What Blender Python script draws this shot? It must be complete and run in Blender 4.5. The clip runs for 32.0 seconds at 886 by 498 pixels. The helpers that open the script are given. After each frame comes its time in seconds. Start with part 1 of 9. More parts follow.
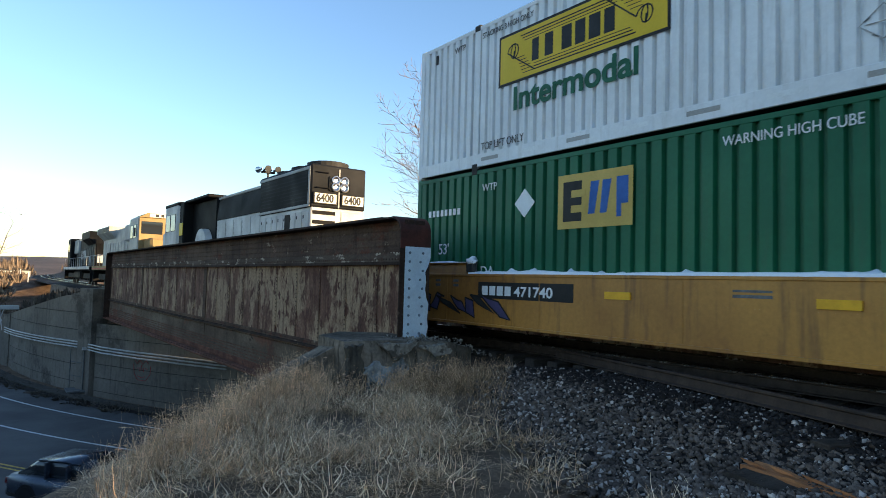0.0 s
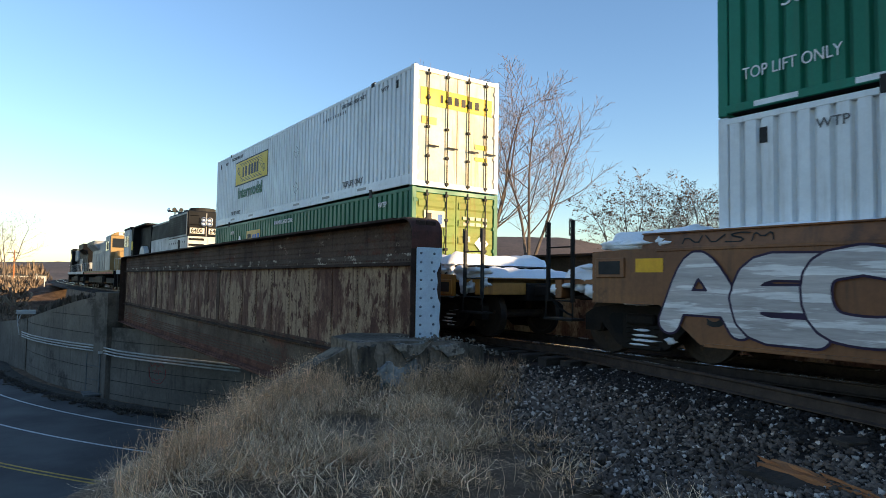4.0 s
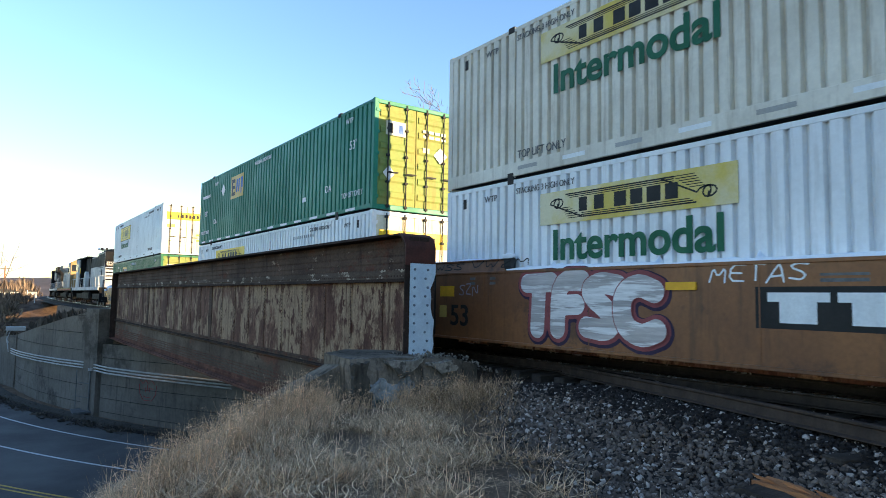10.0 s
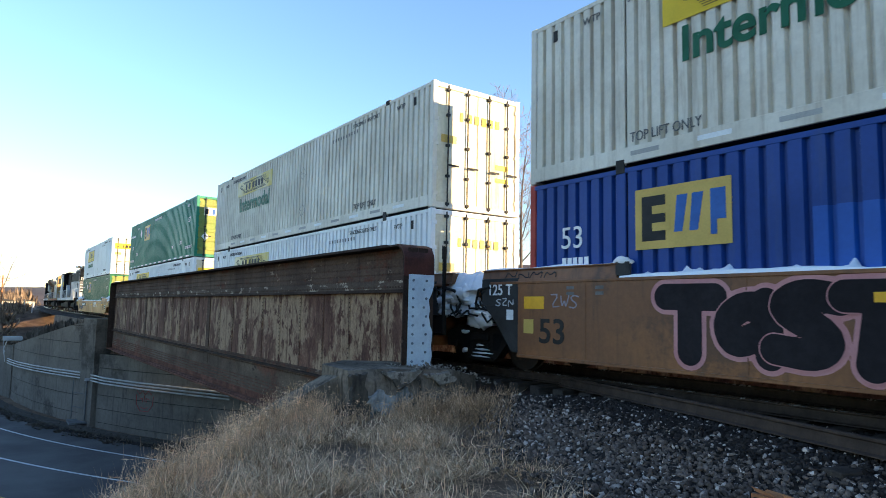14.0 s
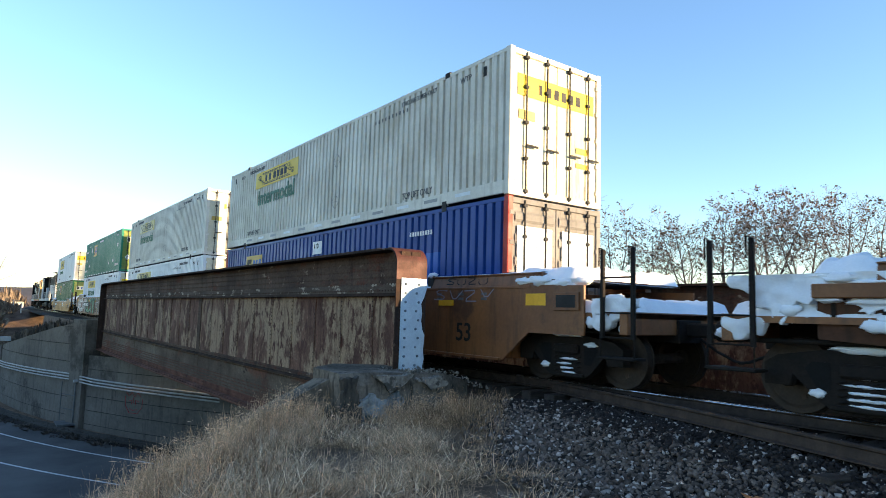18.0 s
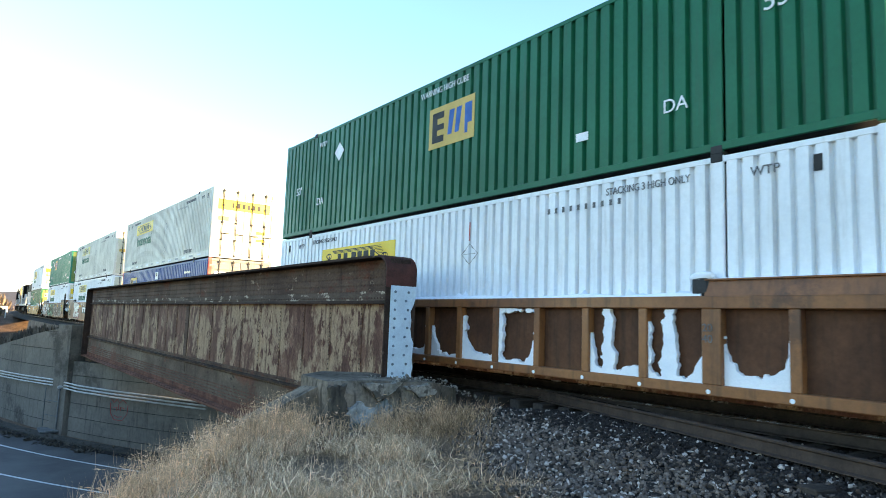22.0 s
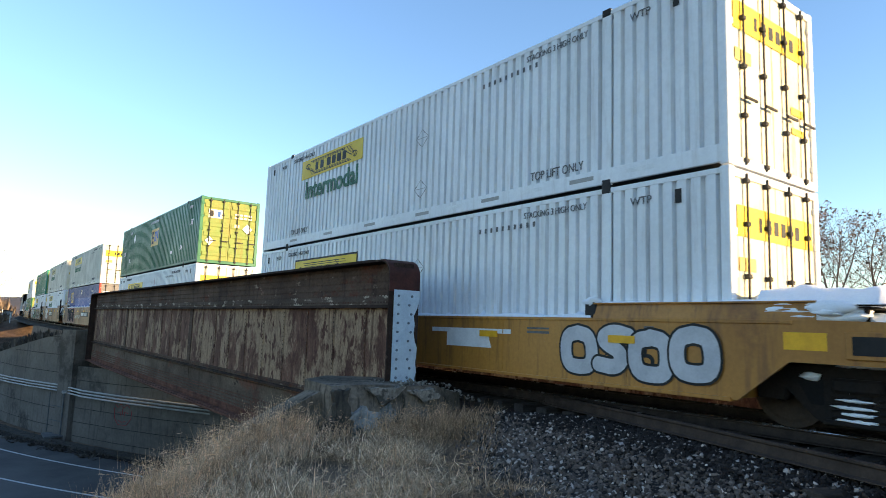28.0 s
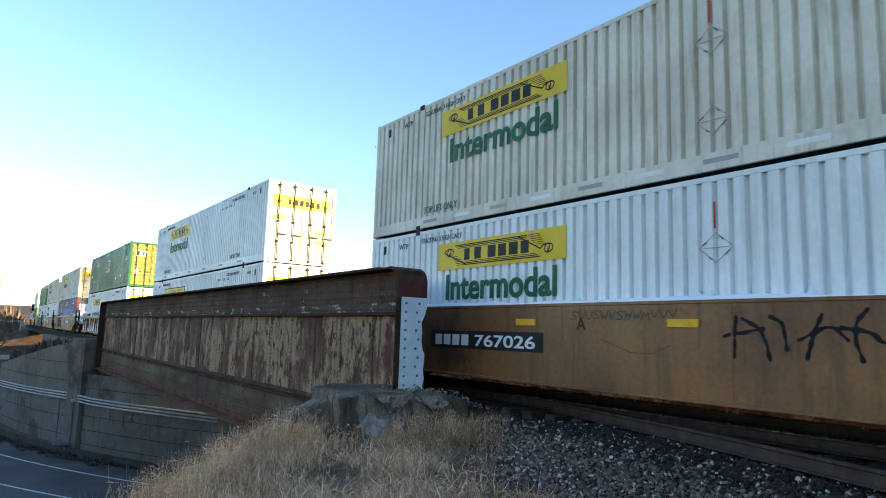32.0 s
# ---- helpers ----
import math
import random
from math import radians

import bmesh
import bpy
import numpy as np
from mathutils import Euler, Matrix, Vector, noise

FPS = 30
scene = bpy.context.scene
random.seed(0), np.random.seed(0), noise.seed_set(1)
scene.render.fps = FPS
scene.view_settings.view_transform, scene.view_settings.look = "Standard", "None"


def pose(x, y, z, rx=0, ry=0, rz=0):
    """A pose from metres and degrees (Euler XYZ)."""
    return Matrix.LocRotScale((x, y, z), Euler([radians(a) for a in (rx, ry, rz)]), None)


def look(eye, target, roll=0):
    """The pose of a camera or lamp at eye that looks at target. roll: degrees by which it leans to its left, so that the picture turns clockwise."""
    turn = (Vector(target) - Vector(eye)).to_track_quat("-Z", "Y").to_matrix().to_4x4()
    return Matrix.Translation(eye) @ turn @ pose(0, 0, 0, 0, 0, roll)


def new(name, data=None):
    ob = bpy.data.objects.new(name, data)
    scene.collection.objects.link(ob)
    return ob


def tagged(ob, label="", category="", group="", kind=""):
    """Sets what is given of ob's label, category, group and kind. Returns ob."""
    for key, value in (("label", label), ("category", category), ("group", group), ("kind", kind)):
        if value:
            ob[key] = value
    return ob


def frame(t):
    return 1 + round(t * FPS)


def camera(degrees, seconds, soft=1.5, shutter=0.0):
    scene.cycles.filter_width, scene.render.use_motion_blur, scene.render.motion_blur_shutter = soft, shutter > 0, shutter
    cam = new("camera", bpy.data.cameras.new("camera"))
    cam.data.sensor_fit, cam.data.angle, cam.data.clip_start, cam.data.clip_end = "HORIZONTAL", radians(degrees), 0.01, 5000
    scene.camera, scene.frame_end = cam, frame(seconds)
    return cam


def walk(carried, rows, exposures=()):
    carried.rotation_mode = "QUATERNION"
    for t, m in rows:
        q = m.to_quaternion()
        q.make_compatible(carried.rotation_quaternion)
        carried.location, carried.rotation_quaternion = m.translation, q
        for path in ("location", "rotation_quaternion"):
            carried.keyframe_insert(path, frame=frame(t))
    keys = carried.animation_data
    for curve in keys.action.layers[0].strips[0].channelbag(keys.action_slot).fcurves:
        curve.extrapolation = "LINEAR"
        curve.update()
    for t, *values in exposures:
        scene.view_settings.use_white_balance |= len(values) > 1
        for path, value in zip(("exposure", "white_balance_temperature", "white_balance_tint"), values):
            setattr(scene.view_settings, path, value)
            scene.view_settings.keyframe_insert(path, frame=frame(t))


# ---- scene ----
# The camera stands beside the line on the bank and is turned by hand; z = 0 is the top of the rails.
EYE = (0.0, 0.0, 1.015)
cam = camera(69.5, 32.0, soft=0.5, shutter=0.15)
CAMERA_ROWS = [
    (0, -36.10, 2.98, -1.55), (0.5, -36.46, 3.22, -1.48), (1, -36.13, 3.28, -1.52), (1.5, -36.11, 3.12, -1.47), (2, -35.69, 3.04, -1.36),
    (2.5, -35.31, 3.09, -1.10), (4.5, -35.05, 2.96, -0.88), (5, -35.21, 3.01, -1.17), (5.5, -35.11, 2.87, -1.31), (6, -35.22, 3.13, -1.34),
    (6.5, -35.33, 3.47, -1.17), (7, -35.18, 3.63, -0.88), (7.5, -35.31, 3.78, -0.58), (8, -35.23, 3.83, -0.58), (8.5, -35.40, 4.08, -0.55),
    (9, -35.41, 4.20, -0.69), (9.5, -35.49, 4.36, -0.67), (10, -35.63, 4.44, -0.91), (10.5, -35.57, 4.67, -1.21), (11, -35.57, 4.92, -1.52),
    (11.5, -35.63, 5.27, -1.59), (12, -35.49, 5.32, -1.45), (12.5, -35.30, 5.45, -1.26), (13, -35.50, 5.39, -0.95), (13.5, -35.49, 5.33, -1.05),
    (14, -35.76, 5.43, -1.11), (14.5, -35.91, 5.21, -1.01), (15, -35.85, 5.42, -0.98), (15.5, -35.86, 5.52, -1.17), (17.5, -36.26, 5.86, -1.42),
    (18, -36.45, 5.80, -1.62), (18.5, -36.51, 5.99, -1.80), (19, -36.56, 6.01, -1.66), (19.5, -36.78, 6.16, -1.76), (20, -36.70, 6.39, -1.92),
    (20.5, -36.83, 6.42, -2.00), (21, -37.11, 6.47, -1.98), (21.5, -37.24, 6.33, -2.17), (22, -37.41, 6.55, -2.06), (22.5, -37.46, 6.50, -2.04),
    (23, -37.38, 6.57, -2.34), (23.5, -37.39, 6.41, -2.07), (24, -37.37, 6.41, -1.92), (24.5, -37.22, 6.48, -1.93), (25, -37.33, 6.66, -1.86),
    (25.5, -37.12, 6.77, -1.85), (26, -37.07, 6.84, -1.90), (26.5, -37.03, 6.71, -1.88), (28.5, -37.10, 6.96, -1.92), (29, -36.84, 6.92, -1.83),
    (29.5, -36.62, 6.93, -1.85), (30, -36.47, 6.69, -1.79), (30.5, -36.48, 6.82, -2.39), (31, -36.56, 7.08, -2.30), (31.5, -36.47, 7.32, -2.05),
    (32, -36.43, 7.51, -1.75),
]
EXPOSURES = [(0.0, 1.6, 6020, 16), (1.0, 1.9, 6170, 16), (2.5, 1.7, 6070, 16), (4.5, 1.3, 5990, 17), (5.0, 1.3, 5990, 17), (6.0, 2.3, 6190, 19), (7.0, 2.7, 6290, 18),
             (8.0, 2.65, 6090, 18), (9.0, 2.5, 6040, 19), (10.0, 1.9, 5940, 18), (11.0, 2.1, 5990, 19), (13.0, 2.05, 5940, 19), (15.0, 1.85, 5890, 18), (15.5, 1.85, 5890, 18),
             (18.0, 1.9, 5940, 16), (19.0, 1.35, 5820, 13), (20.0, 1.55, 5870, 14), (21.0, 1.8, 5890, 14), (22.0, 2.75, 6290, 14), (23.0, 1.9, 6040, 16), (24.0, 1.85, 6060, 16),
             (25.0, 1.4, 5990, 18), (26.0, 1.65, 6040, 18), (28.5, 1.8, 6060, 16), (30.0, 1.0, 5690, 13), (31.0, 1.45, 5940, 16), (32.0, 2.0, 6140, 17)]
walk(cam, [(t, pose(*EYE, 90 + pitch, roll, yaw)) for t, yaw, pitch, roll in CAMERA_ROWS], EXPOSURES)

# ---- light: a low winter sun behind the train, and the clear sky ----
SUN_AZ, SUN_EL = radians(147.5), radians(7.5)
world = bpy.data.worlds.new("sky")
scene.world = world
world.use_nodes = True
sky = world.node_tree.nodes.new("ShaderNodeTexSky")
sky.sky_type = "NISHITA"
sky.sun_disc = False
sky.sun_elevation, sky.sun_rotation = SUN_EL, SUN_AZ
sky.air_density, sky.dust_density, sky.ozone_density = 1.05, 0.0, 2.3
world.node_tree.links.new(sky.outputs["Color"], world.node_tree.nodes["Background"].inputs["Color"])
world.node_tree.nodes["Background"].inputs["Strength"].default_value = 0.125
sun_data = bpy.data.lights.new("sun", "SUN")
sun_data.energy, sun_data.angle, sun_data.color = 4.4, radians(0.5), (1.0, 0.71, 0.35)
sun = new("sun", sun_data)
sun.matrix_world = look((math.sin(SUN_AZ) * math.cos(SUN_EL) * 60, math.cos(SUN_AZ) * math.cos(SUN_EL) * 60, math.sin(SUN_EL) * 60), (0, 0, 0))
scene.view_settings.exposure = 0.0


# ---- materials ----
def surf(name, col, col2=None, rough=0.7, metal=0.0, scale=2.0, fine=30.0, bump=0.15, spread=0.5, vary=0.25, streak=None, streak_amt=0.6,
         spot=None, spot_scale=6.0, spot_at=0.62, patch=None, patch_scale=1.0, patch_at=0.55, stretch=(1, 1, 1), world_space=False, island=False, spec=0.22):
    """A grained, stained surface: two colours mixed by broad noise, fine value grain, optional runs down the face and spots."""
    m = bpy.data.materials.new(name)
    m.use_nodes = True
    nt = m.node_tree
    n, l = nt.nodes, nt.links
    b = n["Principled BSDF"]
    col2 = col2 or tuple(c * 0.75 for c in col)
    tc = n.new("ShaderNodeTexCoord")
    mp = n.new("ShaderNodeMapping")
    mp.inputs["Scale"].default_value = stretch
    if world_space:
        geo = n.new("ShaderNodeNewGeometry")
        l.new(geo.outputs["Position"], mp.inputs["Vector"])
    else:
        l.new(tc.outputs["Object"], mp.inputs["Vector"])
    vec = mp.outputs["Vector"]

    def noise_node(sc, det, vec_in=None, rgh=0.6):
        k = n.new("ShaderNodeTexNoise")
        k.inputs["Scale"].default_value, k.inputs["Detail"].default_value, k.inputs["Roughness"].default_value = sc, det, rgh
        l.new(vec_in or vec, k.inputs["Vector"])
        return k.outputs["Fac"]

    def ramp(fac, a, z):
        r = n.new("ShaderNodeMapRange")
        r.interpolation_type = "SMOOTHSTEP"
        r.inputs["From Min"].default_value, r.inputs["From Max"].default_value = a, z
        l.new(fac, r.inputs["Value"])
        return r.outputs["Result"]

    def mix(fac, a, c, mode="MIX"):
        k = n.new("ShaderNodeMix")
        k.data_type, k.blend_type = "RGBA", mode
        for sock, v in (("Factor", fac), ("A", a), ("B", c)):
            i = [s for s in k.inputs if s.name == sock and s.type == ("VALUE" if sock == "Factor" else "RGBA")][0]
            if isinstance(v, (int, float)):
                i.default_value = v
            elif isinstance(v, tuple):
                i.default_value = (*v, 1)
            else:
                l.new(v, i)
        return [s for s in k.outputs if s.type == "RGBA"][0]

    broad = noise_node(scale, 6)
    c = mix(ramp(broad, 0.5 - spread * 0.35, 0.5 + spread * 0.35), col, col2)
    grain = noise_node(fine, 8, rgh=0.7)
    if patch:
        c = mix(ramp(noise_node(patch_scale, 9, rgh=0.75), patch_at, patch_at + 0.10), c, patch)
    if streak:
        mp2 = n.new("ShaderNodeMapping")
        mp2.inputs["Scale"].default_value = (4.0, 4.0, 0.35)
        l.new(vec, mp2.inputs["Vector"])
        sfac = ramp(noise_node(1.6, 8, mp2.outputs["Vector"], 0.65), 0.5, 0.68)
        mul = n.new("ShaderNodeMath")
        mul.operation = "MULTIPLY"
        mul.inputs[1].default_value = streak_amt
        l.new(sfac, mul.inputs[0])
        c = mix(mul.outputs[0], c, streak)
    if spot:
        c = mix(ramp(noise_node(spot_scale, 5), spot_at, spot_at + 0.07), c, spot)
    val = n.new("ShaderNodeHueSaturation")
    mr = n.new("ShaderNodeMapRange")
    mr.inputs["From Min"].default_value, mr.inputs["From Max"].default_value = 0.3, 0.7
    mr.inputs["To Min"].default_value, mr.inputs["To Max"].default_value = 1 - vary, 1 + vary
    l.new(grain, mr.inputs["Value"])
    l.new(c, val.inputs["Color"])
    if island:
        gi = n.new("ShaderNodeNewGeometry")
        m2 = n.new("ShaderNodeMapRange")
        m2.inputs["To Min"].default_value, m2.inputs["To Max"].default_value = 0.55, 1.45
        l.new(gi.outputs["Random Per Island"], m2.inputs["Value"])
        mm = n.new("ShaderNodeMath")
        mm.operation = "MULTIPLY"
        l.new(mr.outputs["Result"], mm.inputs[0])
        l.new(m2.outputs["Result"], mm.inputs[1])
        l.new(mm.outputs[0], val.inputs["Value"])
    else:
        l.new(mr.outputs["Result"], val.inputs["Value"])
    l.new(val.outputs["Color"], b.inputs["Base Color"])
    rr = n.new("ShaderNodeMapRange")
    rr.inputs["From Min"].default_value, rr.inputs["From Max"].default_value = 0.3, 0.7
    rr.inputs["To Min"].default_value, rr.inputs["To Max"].default_value = max(0.05, rough - 0.12), min(1, rough + 0.12)
    l.new(broad, rr.inputs["Value"])
    l.new(rr.outputs["Result"], b.inputs["Roughness"])
    b.inputs["Metallic"].default_value = metal
    b.inputs["Specular IOR Level"].default_value = spec
    if bump:
        bp = n.new("ShaderNodeBump")
        bp.inputs["Strength"].default_value, bp.inputs["Distance"].default_value = bump, 0.02
        l.new(grain, bp.inputs["Height"])
        l.new(bp.outputs["Normal"], b.inputs["Normal"])
    return m


M = {}
M["white_cont"] = surf("white container paint", (0.79, 0.81, 0.82), (0.70, 0.72, 0.73), 0.45, scale=0.6, fine=12, bump=0.04, vary=0.06, streak=(0.40, 0.37, 0.33), streak_amt=0.32)
M["cream_cont"] = surf("weathered white container paint", (0.73, 0.69, 0.59), (0.59, 0.55, 0.46), 0.55, scale=0.7, fine=12, bump=0.05, vary=0.08, streak=(0.30, 0.23, 0.15), streak_amt=0.45)
M["green_cont"] = surf("green container paint", (0.012, 0.13, 0.06), (0.012, 0.10, 0.05), 0.45, scale=0.5, fine=14, bump=0.04, vary=0.08, streak=(0.03, 0.09, 0.05), streak_amt=0.4)
M["teal_cont"] = surf("faded green container paint", (0.02, 0.20, 0.125), (0.02, 0.16, 0.10), 0.5, scale=0.5, fine=14, bump=0.04, vary=0.08, streak=(0.05, 0.14, 0.09), streak_amt=0.4)
M["blue_cont"] = surf("blue container paint", (0.012, 0.055, 0.26), (0.012, 0.045, 0.20), 0.45, scale=0.5, fine=14, bump=0.04, vary=0.08, streak=(0.05, 0.08, 0.16), streak_amt=0.3)
M["bright_blue"] = surf("bright blue container paint", (0.018, 0.100, 0.42), (0.016, 0.080, 0.33), 0.4, scale=0.5, fine=14, bump=0.03, vary=0.08)
M["red_paint"] = surf("red paint", (0.42, 0.05, 0.035), None, 0.5, scale=2, bump=0.05)
M["yellow_car"] = surf("yellow car paint", (0.45, 0.21, 0.038), (0.31, 0.135, 0.027), 0.48, scale=0.45, fine=14, bump=0.05, vary=0.14, streak=(0.14, 0.064, 0.026), streak_amt=0.6, patch=(0.24, 0.105, 0.026), patch_scale=0.5, patch_at=0.56, spec=0.35)
M["brown_car"] = surf("weathered brown car paint", (0.255, 0.104, 0.035), (0.155, 0.065, 0.027), 0.48, scale=0.45, fine=14, bump=0.05, vary=0.16, streak=(0.070, 0.036, 0.020), streak_amt=0.55, patch=(0.105, 0.046, 0.023), patch_scale=0.6, patch_at=0.54, spec=0.35)
M["rust_car"] = surf("rust brown car paint", (0.115, 0.05, 0.024), (0.065, 0.03, 0.017), 0.75, scale=0.7, fine=14, bump=0.08, vary=0.2, streak=(0.03, 0.02, 0.014), streak_amt=0.5)
M["brown_dark"] = surf("dirty dark brown car paint", (0.25, 0.112, 0.040), (0.145, 0.066, 0.028), 0.40, scale=0.5, fine=14, bump=0.05, vary=0.18, streak=(0.07, 0.038, 0.02), streak_amt=0.45, patch=(0.085, 0.042, 0.022), patch_scale=0.6, patch_at=0.55, spec=0.3)
M["black_steel"] = surf("black running gear", (0.012, 0.011, 0.010), (0.022, 0.017, 0.014), 0.75, scale=4, bump=0.15, vary=0.3, spec=0.12)
M["dark_grey"] = surf("dark grey paint", (0.05, 0.05, 0.05), (0.035, 0.034, 0.032), 0.6, scale=2, bump=0.08, vary=0.15, spec=0.06)
M["wheel"] = surf("wheel steel", (0.035, 0.028, 0.024), (0.06, 0.045, 0.035), 0.6, metal=0.5, scale=5, bump=0.1)
M["shiny_steel"] = surf("polished rail steel", (0.55, 0.54, 0.52), (0.45, 0.43, 0.40), 0.22, metal=1.0, scale=6, bump=0.03, vary=0.1)
M["rail_rust"] = surf("rusty rail steel", (0.066, 0.045, 0.034), (0.042, 0.030, 0.024), 0.75, scale=5, bump=0.25, vary=0.25, spec=0.15)
M["snow"] = surf("packed snow", (0.84, 0.86, 0.89), (0.78, 0.81, 0.86), 0.75, scale=4, fine=40, bump=0.35, vary=0.05)
M["girder"] = surf("weathered girder paint", (0.105, 0.066, 0.047), (0.062, 0.040, 0.031), 0.8, scale=1.3, fine=22, bump=0.2, vary=0.35, streak=(0.035, 0.022, 0.017), streak_amt=0.6, spot=(0.25, 0.19, 0.14), spot_scale=4.5, spot_at=0.63, patch=(0.10, 0.040, 0.025), patch_scale=1.4, patch_at=0.52, stretch=(1, 0.5, 1), spec=0.1)
M["girder_low"] = surf("dull grey-brown girder paint", (0.155, 0.115, 0.080), (0.085, 0.060, 0.044), 0.85, scale=1.0, fine=22, bump=0.2, vary=0.3, streak=(0.05, 0.032, 0.024), streak_amt=0.5, patch=(0.125, 0.058, 0.038), patch_scale=0.9, patch_at=0.52, spot=(0.05, 0.032, 0.024), spot_scale=3.5, spot_at=0.62, stretch=(1, 0.4, 1), spec=0.1)
M["girder_red"] = surf("red-brown rusted flange", (0.165, 0.070, 0.047), (0.095, 0.043, 0.031), 0.85, scale=1.6, fine=26, bump=0.25, vary=0.35, spot=(0.055, 0.034, 0.027), spot_scale=6, spot_at=0.6, spec=0.1)
M["girder_scraped"] = surf("scraped girder paint", (0.10, 0.072, 0.056), (0.055, 0.038, 0.030), 0.8, scale=1.3, fine=22, bump=0.2, vary=0.3, spot=(0.37, 0.31, 0.24), spot_scale=3.2, spot_at=0.545, patch=(0.08, 0.038, 0.026), patch_scale=1.4, patch_at=0.55, stretch=(1, 0.5, 1.3), spec=0.1)
M["girder_web"] = surf("peeling girder web paint", (0.165, 0.086, 0.058), (0.080, 0.041, 0.031), 0.8, scale=1.1, fine=24, bump=0.25, vary=0.4, spread=0.5, patch=(0.30, 0.205, 0.13), patch_scale=0.9, patch_at=0.46, streak=(0.070, 0.034, 0.024), streak_amt=0.85, spot=(0.085, 0.040, 0.029), spot_scale=4.5, spot_at=0.55, stretch=(1, 1, 0.6), spec=0.1)
M["girder_dark"] = surf("rusted girder steel", (0.050, 0.030, 0.023), (0.030, 0.021, 0.017), 0.85, scale=2, fine=26, bump=0.25, vary=0.35, spot=(0.10, 0.066, 0.048), spot_scale=5, spot_at=0.64, spec=0.1)
M["plate_brown"] = surf("red brown end plate", (0.085, 0.026, 0.019), (0.05, 0.02, 0.016), 0.6, scale=3, bump=0.12, vary=0.25)
M["plate_white"] = surf("pale blue painted plate", (0.56, 0.66, 0.74), (0.48, 0.57, 0.66), 0.55, scale=5, bump=0.1, vary=0.1, spot=(0.25, 0.28, 0.32), spot_scale=9, spot_at=0.70)
M["concrete"] = surf("old concrete", (0.225, 0.183, 0.142), (0.098, 0.080, 0.061), 0.92, scale=1.3, fine=18, bump=0.6, vary=0.32, streak=(0.030, 0.026, 0.021), streak_amt=0.85, patch=(0.060, 0.052, 0.038), patch_scale=0.9, patch_at=0.52, spec=0.1)
M["conc_dark"] = surf("dark streaked concrete", (0.055, 0.048, 0.040), (0.10, 0.085, 0.068), 0.9, scale=3, fine=18, bump=0.6, vary=0.3, streak=(0.02, 0.018, 0.016), streak_amt=0.8, spec=0.1)
M["concrete_pale"] = surf("broken pale concrete", (0.34, 0.305, 0.26), (0.15, 0.132, 0.11), 0.9, scale=5, fine=22, bump=0.7, vary=0.4, spot=(0.09, 0.08, 0.066), spot_scale=7, spot_at=0.53)
M["limewash"] = surf("lime bloom on concrete", (0.36, 0.37, 0.37), (0.14, 0.14, 0.13), 0.9, scale=3.5, fine=22, bump=0.5, vary=0.35, streak=(0.05, 0.055, 0.05), streak_amt=0.95, spot=(0.09, 0.095, 0.08), spot_scale=6, spot_at=0.54)
M["wall_conc"] = surf("stained retaining wall concrete", (0.225, 0.187, 0.150), (0.150, 0.125, 0.100), 0.92, scale=0.35, fine=9, bump=0.2, vary=0.16, streak=(0.06, 0.05, 0.042), streak_amt=0.45, patch=(0.085, 0.072, 0.058), patch_scale=0.22, patch_at=0.56, stretch=(0.6, 0.6, 0.7), spec=0.1)
M["asphalt"] = surf("asphalt", (0.105, 0.098, 0.094), (0.075, 0.070, 0.068), 0.85, scale=0.3, fine=60, bump=0.3, vary=0.15)
M["line_white"] = surf("worn white road paint", (0.70, 0.70, 0.68), (0.5, 0.5, 0.5), 0.7, scale=4, bump=0.1, vary=0.2)
M["line_yellow"] = surf("worn yellow road paint", (0.60, 0.38, 0.06), (0.45, 0.29, 0.06), 0.7, scale=4, bump=0.1, vary=0.2)
M["soil"] = surf("winter bank soil", (0.20, 0.132, 0.085), (0.10, 0.067, 0.045), 0.95, scale=0.9, fine=14, bump=0.6, vary=0.4, spot=(0.14, 0.095, 0.064), spot_scale=3, spot_at=0.58, world_space=True, spec=0.1)
M["ballast"] = surf("dark ballast stones", (0.098, 0.072, 0.057), (0.175, 0.132, 0.106), 0.9, scale=3, fine=25, bump=0.3, vary=0.35, island=True, spec=0.1)
# oil and dirt, made blacker still by the train's shade in the colour
M["ballast_oily_shaded"] = surf("oily ballast stones darkened by painted shade", (0.022, 0.017, 0.015), (0.048, 0.038, 0.032), 0.9, scale=3, fine=25, bump=0.3, vary=0.3, island=True, spec=0.1)
M["grass"] = surf("dry grass", (0.86, 0.55, 0.33), (0.48, 0.30, 0.175), 0.85, scale=1.8, fine=6, bump=0, vary=0.3, spread=0.6, world_space=True, island=True, spec=0.1)
M["grass_brown"] = surf("brown dead grass", (0.33, 0.205, 0.115), (0.15, 0.097, 0.055), 0.85, scale=1.8, fine=6, bump=0, vary=0.3, world_space=True, island=True, spec=0.1)
M["tie"] = surf("creosoted tie", (0.040, 0.031, 0.025), (0.072, 0.057, 0.046), 0.9, scale=3, fine=20, bump=0.4, vary=0.3, stretch=(0.4, 3, 3), spec=0.1)
M["wood_orange"] = surf("split orange timber", (0.46, 0.19, 0.075), (0.30, 0.12, 0.05), 0.8, scale=3, fine=25, bump=0.4, vary=0.3, stretch=(4, 0.5, 4))
M["bark"] = surf("winter bark", (0.15, 0.12, 0.10), (0.10, 0.08, 0.065), 0.9, scale=4, bump=0.4, vary=0.25)
M["twig"] = surf("bare twigs", (0.22, 0.16, 0.125), (0.15, 0.11, 0.085), 0.9, scale=2, bump=0, vary=0.2)
M["brush"] = surf("winter brush", (0.19, 0.14, 0.095), (0.12, 0.09, 0.068), 0.95, scale=0.05, fine=1.5, bump=0, vary=0.3, world_space=True, island=True)
